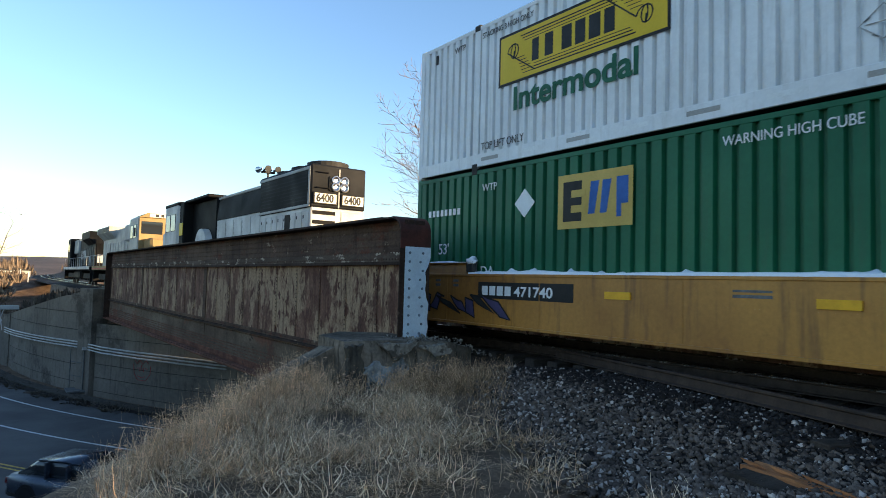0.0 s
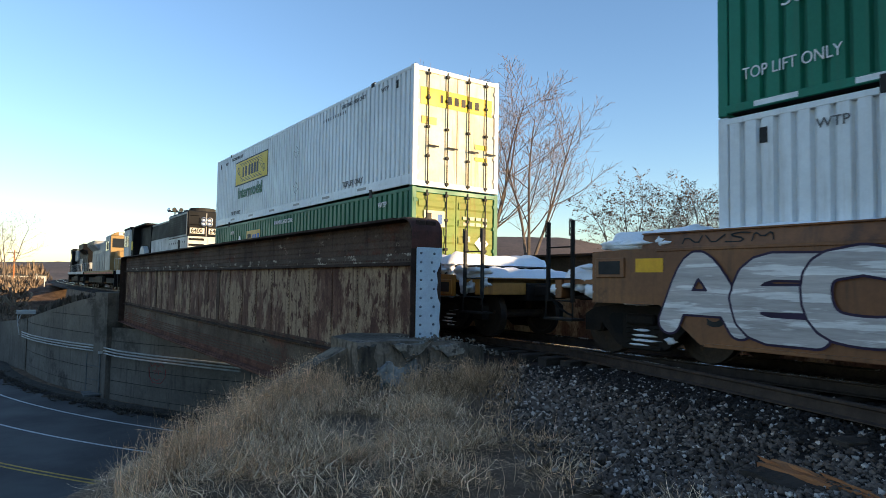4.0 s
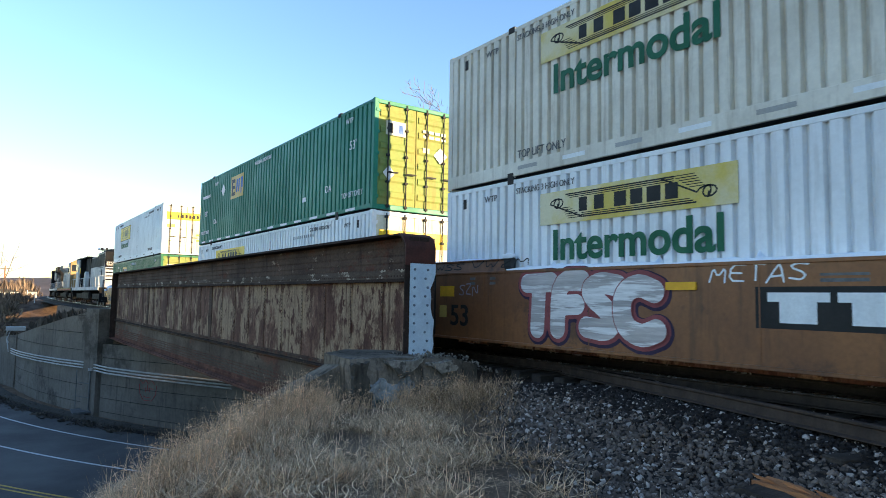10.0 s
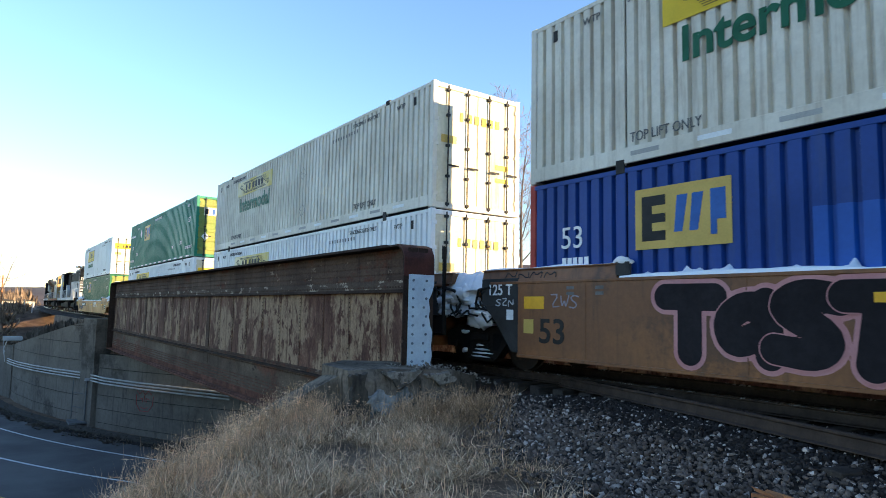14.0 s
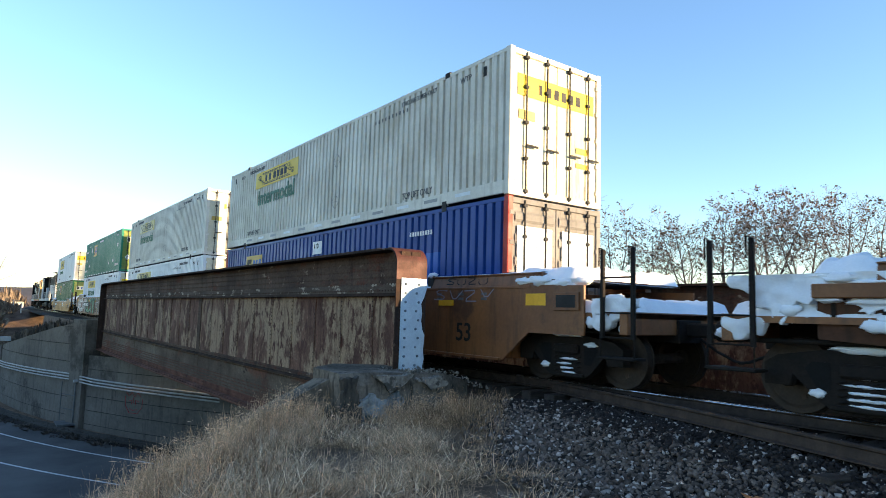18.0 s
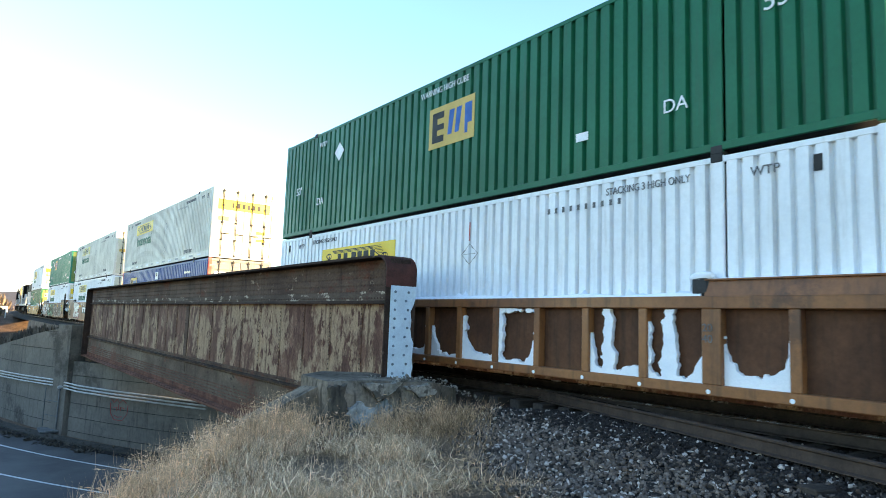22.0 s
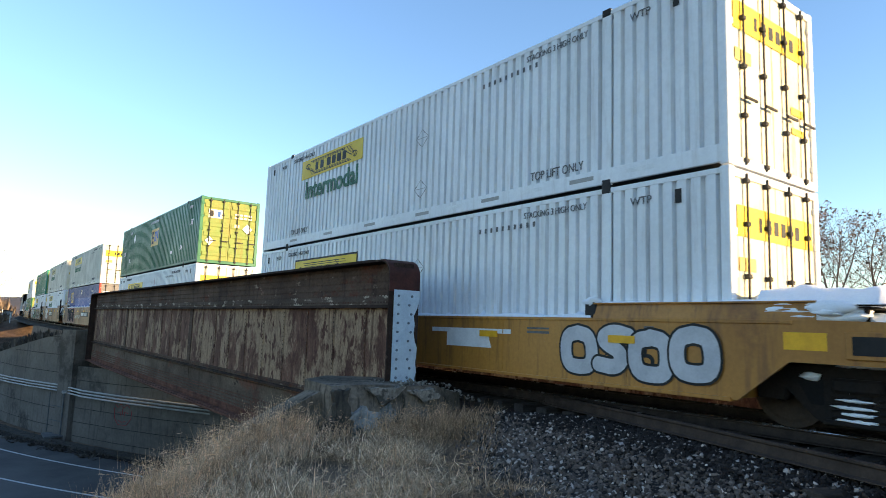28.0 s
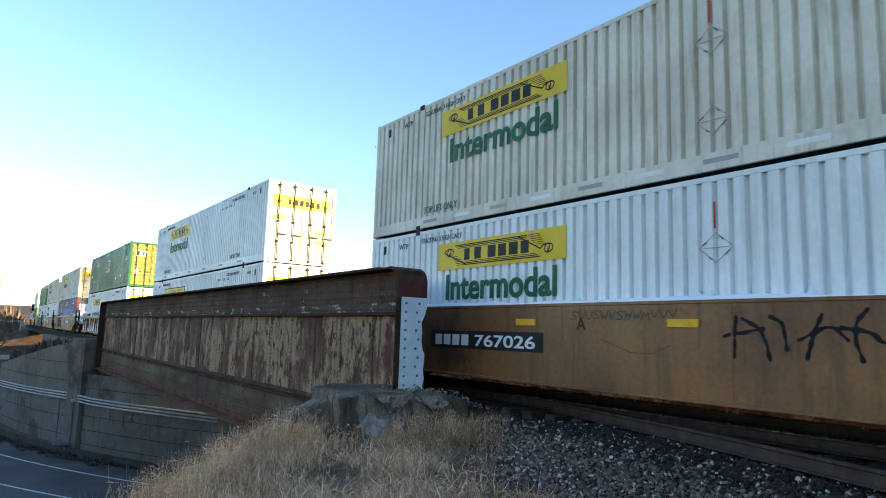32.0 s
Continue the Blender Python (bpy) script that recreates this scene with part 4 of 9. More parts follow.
def stroke(parent, pts, w, mat, side_x, name="painted_stroke", lift=0.0):
    """A painted line along (y, z) points on the bank's side."""
    vs, fs = [], []
    for i, p in enumerate(pts):
        a, b = Vector(pts[max(i - 1, 0)]), Vector(pts[min(i + 1, len(pts) - 1)])
        d = (b - a)
        d = d.normalized() if d.length > 1e-6 else Vector((1, 0))
        nn = Vector((-d.y, d.x)) * w / 2
        for s in (1, -1):
            vs.append((side_x - 0.003 - lift, p[0] + s * nn.x, p[1] + s * nn.y))
    for i in range(len(pts) - 1):
        fs.append((2 * i, 2 * i + 1, 2 * i + 3, 2 * i + 2))
    vs += [(v[0] + 0.002, v[1], v[2]) for v in vs]
    k = len(pts) * 2
    fs += [tuple(j + k for j in f[::-1]) for f in fs]
    m = Mesh().add(vs, fs)
    me = bpy.data.meshes.new(name)
    me.from_pydata(m.v, [], m.f)
    me.materials.append(mat)
    ob = new(name, me)
    ob.parent = parent
    return ob


def hauler_panel(c, x, tall, z0, drop=0.0, paint="yellow"):
    """The haulier's yellow panel: a plain scroll and bars in place of its name."""
    if tall:
        za, zb, y0, y1 = z0 + 1.48, z0 + 2.46, 1.66, 5.40
        decal(c, "panel_border", rect(y0, y1, za, zb), M["ink"], x)
        decal(c, "logo_panel", rect(y0 + 0.05, y1 - 0.05, za + 0.05, zb - 0.05), M[paint], x - 0.004, "yellow logo panel with a black border")
    else:
        za, zb, y0, y1 = z0 + 1.96, z0 + 2.52, 1.65, 5.28
        decal(c, "logo_panel", rect(y0, y1, za, zb), M[paint], x - 0.004, "yellow logo panel with black scroll lines")
    hh = zb - za
    xs = x - 0.0085
    zc = (za + zb) / 2
    # the scroll's two curls and the lines between them
    for yc, s in ((y1 - 0.42, 1), (y0 + 0.42, -1)):
        zz = zc + s * 0.12 * hh
        stroke(c, [(yc + 0.17 * math.cos(a) * (1 - 0.05 * i), zz + 0.14 * hh * math.sin(a)) for i, a in enumerate(np.linspace(0, 4 * math.pi, 22))], 0.025, M["ink"], xs)
        stroke(c, [(yc + 0.17, zz), (yc - 0.55 * s if s > 0 else yc + 0.75, zc - s * 0.36 * hh)], 0.025, M["ink"], xs)
    for i in range(6):
        z = zc + hh * (-0.36 + 0.065 * i)
        stroke(c, [(y1 - 0.98 + 0.055 * i, z), (y1 - 0.66 + 0.030 * i, z)], 0.012, M["ink"], xs)
        z = zc + hh * (0.36 - 0.065 * i)
        stroke(c, [(y0 + 0.98 - 0.055 * i, z), (y0 + 0.62 - 0.030 * i, z)], 0.012, M["ink"], xs)
    for i in range(3):
        stroke(c, [(y1 - 0.6 - 0.05 * i, zc + (0.36 - 0.055 * i) * hh), (y0 + 0.95, zc + (0.36 - 0.055 * i) * hh)], 0.022 - 0.005 * i, M["ink"], xs)
        stroke(c, [(y1 - 0.95, zc - (0.36 - 0.055 * i) * hh), (y0 + 0.6 + 0.05 * i, zc - (0.36 - 0.055 * i) * hh)], 0.022 - 0.005 * i, M["ink"], xs)
    # bars where the name stands
    yy = y1 - 0.90
    for w in (0.17, 0.0, 0.20, 0.05, 0.23, 0.22, 0.24, 0.21):
        if w > 0.1:
            decal(c, "name_bar", rect(yy - w, yy, zc - 0.20 * hh, zc + 0.21 * hh), M["ink"], xs + 0.002)
        yy -= w + 0.075
    words(c, "Intermodal", M["green_ink"], on_side(x - 0.006, 5.0, z0 + (0.98 if tall else 1.36) - drop), 0.42 if tall else 0.50, bold=0.024, squeeze=1.06 if tall else 1.0)


def park_panel(c, x, z0, dy=0.0):
    """The pool's ochre square with plain blocks in place of its letters."""
    decal(c, "logo_panel", rect(dy + 2.28, dy + 3.80, z0 + 1.60, z0 + 2.50), M["ochre"], x, "ochre square logo panel")
    xs = x - 0.004
    decal(c, "logo_block", rect(dy + 3.28, dy + 3.68, z0 + 1.72, z0 + 2.38), M["ink"], xs, "black block of the logo")
    decal(c, "logo_gap", rect(dy + 3.20, dy + 3.50, z0 + 1.86, z0 + 1.98), M["ochre"], xs - 0.004)
    decal(c, "logo_gap", rect(dy + 3.20, dy + 3.50, z0 + 2.11, z0 + 2.23), M["ochre"], xs - 0.004)
    for a in (3.14, 2.90):
        decal(c, "logo_block", [(dy + a, z0 + 1.82), (dy + a - 0.13, z0 + 1.82), (dy + a - 0.22, z0 + 2.34), (dy + a - 0.05, z0 + 2.34)][::-1], M["blue_ink"], xs, "blue block of the logo")
    decal(c, "logo_block", rect(dy + 2.36, dy + 2.58, z0 + 1.94, z0 + 2.36), M["blue_ink"], xs, "blue block of the logo")
    decal(c, "logo_block", rect(dy + 2.49, dy + 2.58, z0 + 1.74, z0 + 1.94), M["blue_ink"], xs)


def container(name, label, paint, style, marks, z0, wear):
    """A 53-foot container: corrugated sides, rails, posts at its corners and at the 40-foot points, rear doors with locking bars."""
    c = tagged(new(name), label, "shipping container", "containers on the train")
    mat = M[paint]
    pitch = 0.265 if style == "pool" else 0.225
    dep = 0.068
    h2 = LONG / 2
    rb, rt = (0.16, 0.10) if style == "pool" else (0.30, 0.10)
    post = 2.0 - 0.09
    for sd in (-1, 1):
        x = sd * (HALF - 0.006 - dep)
        for a, b in ((-h2 + 0.14, -h2 + post - 0.02), (-h2 + post + 0.20, h2 - post - 0.20), (h2 - post + 0.02, h2 - 0.14)):
            part("side_panel", corrugated(a, b, z0 + rb - 0.02, z0 + HIGH - rt + 0.02, x, pitch, dep, sd), mat, c)
        xa, xb = sorted((sd * (HALF - 0.05), sd * HALF))
        part("bottom_rail", Mesh().box(xa - 0.004, xb, -h2 + 0.1, h2 - 0.1, z0 + 0.05, z0 + rb, 0.008), mat, c)
        part("top_rail", Mesh().box(xa, xb, -h2 + 0.1, h2 - 0.1, z0 + HIGH - rt, z0 + HIGH - 0.02, 0.008), mat, c)
        for y in (-h2 + post, h2 - post - 0.18):
            part("lift_post", Mesh().box(xa, xb + (0.004 if sd > 0 else 0) , y, y + 0.18, z0 + 0.02, z0 + HIGH, 0.01), mat, c)
            yc = y + 0.09
            xa2, xb2 = sorted((sd * (HALF - 0.16), sd * (HALF + 0.012)))
            part("corner_casting", Mesh().box(xa2, xb2, yc - 0.085, yc + 0.085, z0 + HIGH - 0.10, z0 + HIGH + 0.02, 0.012), M["dark_grey"], c)
            part("corner_casting", Mesh().box(xa2, xb2, yc - 0.085, yc + 0.085, z0 + 0.0, z0 + 0.12, 0.012), M["dark_grey"], c)
        for y in (-h2, h2 - 0.14):
            pm = mat if paint != "blue_cont" else M["red_paint"] if y > 0 or sd < 0 else M["door_grey"]
            part("corner_post", Mesh().box(*sorted((sd * (HALF - 0.13), sd * HALF)), y, y + 0.14, z0 + 0.02, z0 + HIGH, 0.012), pm, c)
    part("roof", Mesh().box(-HALF + 0.04, HALF - 0.04, -h2 + 0.1, h2 - 0.1, z0 + HIGH - 0.06, z0 + HIGH - 0.025), mat, c)
    part("floor", Mesh().box(-HALF + 0.06, HALF - 0.06, -h2 + 0.1, h2 - 0.1, z0 + 0.06, z0 + 0.16), M["dark_grey"], c)
    n, prof = 9, []
    for i in range(n):
        a = -HALF + 0.13 + (2 * HALF - 0.26) * i / n
        b = a + (2 * HALF - 0.26) / n
        prof += [(a, h2 - 0.07), (a + 0.05, h2 - 0.03), (b - 0.06, h2 - 0.03)]
    prof.append((HALF - 0.13, h2 - 0.07))
    m = Mesh().add([(px, py, z) for px, py in prof for z in (z0 + 0.1, z0 + HIGH - 0.1)], [(2 * k, 2 * k + 2, 2 * k + 3, 2 * k + 1) for k in range(len(prof) - 1)])
    part("front_wall", m, mat, c)
    part("front_header", Mesh().box(-HALF + 0.1, HALF - 0.1, h2 - 0.12, h2, z0 + HIGH - 0.14, z0 + HIGH - 0.02, 0.01), mat, c)
    part("front_sill", Mesh().box(-HALF + 0.1, HALF - 0.1, h2 - 0.12, h2, z0 + 0.02, z0 + 0.16, 0.01), mat, c)
    frame_paint = M["door_grey"] if paint == "blue_cont" else mat
    part("door_header", Mesh().box(-HALF + 0.1, HALF - 0.1, -h2, -h2 + 0.12, z0 + HIGH - 0.13, z0 + HIGH - 0.02, 0.01), frame_paint, c)
    part("door_sill", Mesh().box(-HALF + 0.1, HALF - 0.1, -h2, -h2 + 0.12, z0 + 0.02, z0 + 0.15, 0.01), frame_paint, c)
    yd = -h2 + 0.035
    # green containers get a door colour with the sunlight painted in
    dm = M["green_door_lit"] if paint in ("green_cont", "teal_cont") else M["door_grey"] if paint == "blue_cont" else M["white_door"]
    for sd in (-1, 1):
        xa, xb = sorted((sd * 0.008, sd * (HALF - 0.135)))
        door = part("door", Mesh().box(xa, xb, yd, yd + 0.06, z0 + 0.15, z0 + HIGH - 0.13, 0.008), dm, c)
        if style == "pool":
            for k in range(6):
                z = z0 + 0.32 + k * 0.42
                mm = Mesh().prism([(yd, z), (yd - 0.028, z + 0.05), (yd - 0.028, z + 0.16), (yd, z + 0.21)], xa + 0.06, xb - 0.06, "x")
                part("door_rib", mm, dm, door)
        for off in (0.26, 0.74):
            xx = sd * (HALF - 0.135) * off + sd * 0.02
            bar = part("locking_bar", Mesh().tube([(xx, yd - 0.05, z0 + 0.06), (xx, yd - 0.05, z0 + HIGH - 0.06)], 0.017, 8), M["dark_grey"] if wear == "dark" else mat, door)
            for z in (0.12, 0.75, 1.45, 2.15, 2.74):
                part("bar_bracket", Mesh().box(xx - 0.045, xx + 0.045, yd - 0.075, yd, z0 + z - 0.03, z0 + z + 0.03, 0.006), M["dark_grey"], door)
            part("handle", Mesh().box(xx - 0.012, xx + 0.30, yd - 0.085, yd - 0.06, z0 + 0.98, z0 + 1.02, 0.004), M["dark_grey"], door)
        for k in range(5):
            z = z0 + 0.3 + k * 0.56
            xx = sd * (HALF - 0.10)
            part("hinge", Mesh().box(xx - 0.06, xx + 0.06, yd - 0.045, yd, z, z + 0.09, 0.008), frame_paint, door)
    # writing and panels on the side towards the bank
    x = -HALF - 0.001
    if style == "haul":
        hauler_panel(c, x, "tall" in marks, z0 - (0.12 if "low" in marks else 0.0), 0.24 if "low" in marks else 0.10 if "tall" in marks and z0 < 2 else 0.0, "faded_yellow" if "nobill" in marks else "yellow")
        words(c, "TOP LIFT ONLY", M["ink_grey"], on_side(x - 0.003, h2 - post - 0.28, z0 + 0.36), 0.15, squeeze=0.8)
        words(c, "TOP LIFT ONLY", M["ink_grey"], on_side(x - 0.003, -h2 + post + 1.75, z0 + 0.36), 0.15, squeeze=0.8)
        words(c, "STACKING 3 HIGH ONLY", M["ink_grey"], on_side(x - 0.003, h2 - post - 0.25, z0 + HIGH - 0.30), 0.11, squeeze=0.8)
        words(c, "STACKING 3 HIGH ONLY", M["ink_grey"], on_side(x - 0.003, -h2 + post + 1.9, z0 + HIGH - 0.30), 0.11, squeeze=0.8)
        words(c, "WTP", M["ink_grey"], on_side(x - 0.003, h2 - 1.25, z0 + HIGH - 0.36), 0.12)
        words(c, "WTP", M["ink_grey"], on_side(x - 0.003, -h2 + 1.55, z0 + HIGH - 0.36), 0.12)
        for y in (h2 - 0.62, -h2 + 0.75):
            decal(c, "data_plate", rect(y - 0.05, y + 0.05, z0 + HIGH - 0.42, z0 + HIGH - 0.22), M["dark_grey"], x - 0.001)
        for k in range(10):
            decal(c, "number_bar", rect(-3.1 - k * 0.16, -3.05 - k * 0.16, z0 + 2.44, z0 + 2.53), M["ink_grey"], x - 0.001)
        placard(c, x, -1.0, z0 + 1.9, M["white_ink"])
        if "tall" not in marks or z0 > 2:
            placard(c, x, -1.0, z0 + 0.75, M["white_ink"])
        if "redbar" in marks:
            decal(c, "red_mark", rect(-1.005, -0.975, z0 + 2.16, z0 + 2.52), M["red_paint"], x - 0.002)
        for k in range(12):
            y = h2 - 2.2 - k * 1.12
            decal(c, "rail_strip", rect(y - 0.5, y, z0 + 0.15, z0 + 0.22), M["loco_grey"] if k % 2 == 0 else M["white_ink"], x - 0.001)
        # the rear doors' yellow bill
        if "nobill" not in marks:
            decal_rear(c, "bill_panel", -1.08, 1.08, z0 + 1.98, z0 + 2.40, M["yellow"], yd - 0.012)
        for k, w in enumerate((0.10, 0.16, 0.16, 0.16, 0.16, 0.16)):
            decal_rear(c, "name_bar", -0.52 + k * 0.21, -0.52 + k * 0.21 + w * 0.8, z0 + 2.08, z0 + 2.28, M["ink"] if "nobill" not in marks else M["yellow"], yd - 0.017)
        decal_rear(c, "notice", -1.05, -0.62, z0 + 1.52, z0 + 1.70, M["ochre"], yd - 0.012)
        decal_rear(c, "notice", 0.55, 0.95, z0 + 1.1, z0 + 1.22, M["yellow"], yd - 0.012)
        decal_rear(c, "notice", 0.55, 0.95, z0 + 0.8, z0 + 0.9, M["yellow"], yd - 0.012)
    else:
        blue = paint == "blue_cont"
        park_panel(c, x, z0 - (0.27 if 'mid' in marks else 0.0), 2.0 if blue else -3.3 if 'mid' in marks else -0.2 if 'strips' in marks else 0.0)
        if blue:
            decal(c, "notice", rect(-0.30, 0.28, z0 + 2.26, z0 + 2.62), M["white_ink"], x - 0.001)
            words(c, "110", M["ink"], on_side(x - 0.008, 0.22, z0 + 2.42), 0.15)
        else:
            words(c, "WARNING HIGH CUBE", M["white_ink"], on_side(x - 0.003, 0.86, z0 + 2.55), 0.135, squeeze=0.84)
        if not blue:
            words(c, "53'", M["white_ink"], on_side(x - 0.003, h2 - 0.85, z0 + 1.25), 0.22)
        if not blue:
            words(c, "53'", M["white_ink"], on_side(x - 0.003, -h2 + 1.35, z0 + 1.75), 0.24)
        if not blue:
            words(c, "WTP", M["white_ink"], on_side(x - 0.003, h2 - post - 0.35, z0 + 2.45), 0.14)
        if not blue:
            words(c, "WTP", M["white_ink"], on_side(x - 0.003, -h2 + 1.6, z0 + 2.5), 0.14)
        else:
            for k in range(9):
                decal(c, "number_bar", rect(-h2 + post + 1.30 - k * 0.10, -h2 + post + 1.36 - k * 0.10, z0 + 2.36, z0 + 2.46), M["white_ink"], x - 0.001)
        words(c, "DA", M["white_ink"], on_side(x - 0.003, -h2 + post + 0.9, z0 + 0.75), 0.20)
        if not blue:
            words(c, "DA", M["white_ink"], on_side(x - 0.003, h2 - post - 0.34, z0 + 0.80), 0.20)
            placard(c, x, 4.62, z0 + 2.12, M["white_ink"], 0.26, True)
        for k in range(0 if 'mid' in marks or blue else 8):
            decal(c, "number_bar", rect(h2 - 0.55 - k * 0.145, h2 - 0.46 - k * 0.145, z0 + 2.05, z0 + 2.18), M["white_ink"], x - 0.001)
        decal(c, "number_plate", rect(-3.9, -3.65, z0 + 0.66, z0 + 0.8), M["white_ink"], x - 0.001)
        if "strips" in marks:
            for k in range(13):
                y = h2 - 0.5 - k * 1.18
                decal(c, "rail_strip", rect(y - 0.55, y, z0 + 0.07, z0 + 0.14), M["white_ink"], x - 0.001)
            words(c, "TOP LIFT ONLY", M["white_ink"], on_side(x - 0.003, h2 - 0.35, z0 + 0.45), 0.15, squeeze=0.8)
            words(c, "TOP LIFT ONLY", M["white_ink"], on_side(x - 0.003, -h2 + 1.75, z0 + 0.45), 0.15, squeeze=0.8)
        if paint == "blue_cont":
            ya = -h2 + post + 0.20
            rib = -2 * ya / round(-2 * ya / pitch)
            band = corrugated(ya, ya + rib * int((3.4 - ya) / rib), z0 + 0.5, z0 + 1.96, -HALF + 0.002 + dep, rib, dep, -1)
            part("brighter_band", band, M["bright_blue"], c, "brighter blue band on the lower side")
            words(c, "53", M["white_ink"], on_side(x - 0.003, h2 - 0.75, z0 + 1.72), 0.36)
            for k in range(5):
                decal(c, "number_bar", rect(h2 - 0.88 - k * 0.12, h2 - 0.79 - k * 0.12, z0 + 1.42, z0 + 1.56), M["white_ink"], x - 0.001)
        if blue:
            for xa, xb in ((-1.06, -0.14), (0.14, 1.06)):
                decal_rear(c, "logo_panel", xa, xb, z0 + 1.35, z0 + 2.35, M["white_ink"], yd - 0.034)
                decal_rear(c, "logo_block", xa + 0.5, xa + 0.62, z0 + 1.68, z0 + 2.02, M["loco_grey"], yd - 0.039)
        else:
            pale = M["white_door"]
            decal_rear(c, "logo_panel", -0.95, -0.35, z0 + 1.98, z0 + 2.36, pale, yd - 0.034)
            decal_rear(c, "logo_block", -0.90, -0.74, z0 + 2.04, z0 + 2.30, M["ink"], yd - 0.039)
            decal_rear(c, "logo_block", -0.56, -0.44, z0 + 2.04, z0 + 2.28, M["blue_ink"], yd - 0.039)
            for k in range(4):
                decal_rear(c, "notice", 0.2 + 0.2 * k, 0.35 + 0.2 * k, z0 + 2.06, z0 + 2.14, pale, yd - 0.034)
                decal_rear(c, "notice", 0.2 + 0.2 * k, 0.35 + 0.2 * k, z0 + 2.20, z0 + 2.28, pale, yd - 0.034)
            decal_rear(c, "notice", 0.2, 0.42, z0 + 1.66, z0 + 1.80, pale, yd - 0.034)
            part("placard", Mesh().prism([(0.78, z0 + 1.42), (1.0, z0 + 1.64), (0.78, z0 + 1.86), (0.56, z0 + 1.64)], yd - 0.04, yd - 0.034, "y"), M["white_ink"], c)
            part("placard", Mesh().prism([(-0.84, z0 + 0.78), (-0.66, z0 + 0.98), (-0.84, z0 + 1.18), (-1.02, z0 + 0.98)], yd - 0.04, yd - 0.034, "y"), M["white_ink"], c)
    return c


def decal_rear(c, name, x0, x1, z0, z1, mat, y):
    return part(name, Mesh().box(x0, x1, y - 0.004, y, z0, z1), mat, c)


def placard(c, x, y, z, mat, r=0.20, solid=False):
    if solid:
        decal(c, "placard", [(y, z - r), (y + r, z), (y, z + r), (y - r, z)], mat, x - 0.001)
        return
    pts = [(y, z - r), (y + r * 1.2, z), (y, z + r), (y - r * 1.2, z), (y, z - r)]
    stroke(c, pts, 0.016, M["loco_grey"], x - 0.001, "placard_holder")
    for (a, b), (e, f) in zip(pts[:-1], pts[1:]):
        stroke(c, [(a * 0.8 + e * 0.2, b * 0.8 + f * 0.2), (a * 0.55 + e * 0.45, b * 0.55 + f * 0.45 - 0.012)], 0.02, M["ink_grey"], x - 0.002, "holder_fold")
    stroke(c, [(y + r * 0.9, z), (y - r * 0.9, z)], 0.012, M["loco_grey"], x - 0.001, "placard_holder")


WHEEL_R = 0.457


def wheelset(parent, y, r=WHEEL_R):
    w = new("wheelset")
    w.parent = parent
    w.matrix_basis = pose(0, y, r + RAIL_Z)
    prof = [(-0.07, 0.10), (-0.07, r - 0.10), (-0.065, r - 0.06), (-0.065, r), (0.055, r + 0.004), (0.062, r + 0.026), (0.075, r + 0.026), (0.075, r - 0.05), (0.03, r - 0.09), (0.02, 0.14), (0.06, 0.10)]
    for sd in (-1, 1):
        pr = [(a * -sd, q) for a, q in prof]
        wheel = part("wheel", Mesh().lathe(pr, 28, "x", (sd * 0.7525, 0, 0)), M["wheel"], w, smooth=False)
        # cast marks that show the wheel turning
        m = Mesh()
        for k in range(3):
            a = k * 2.1
            m.box(sd * 0.825 - 0.006, sd * 0.825 + 0.006, 0.26 * math.cos(a) - 0.03, 0.26 * math.cos(a) + 0.03, 0.26 * math.sin(a) - 0.03, 0.26 * math.sin(a) + 0.03)
        part("cast_mark", m, M["rail_rust"], wheel)
    part("axle", Mesh().tube([(-1.05, 0, 0), (-0.7, 0, 0), (0.7, 0, 0), (1.05, 0, 0)], [0.075, 0.085, 0.085, 0.075], 12), M["rail_rust"], w)
    for sd in (-1, 1):
        cap = part("bearing_cap", Mesh().lathe([(sd * 1.0, 0.12), (sd * 1.08, 0.12), (sd * 1.12, 0.08), (sd * 1.13, 0.0001)], 12, "x"), M["black_steel"], w)
    WHEELSETS.append((w, y, r))
    return w


WHEELSETS = []


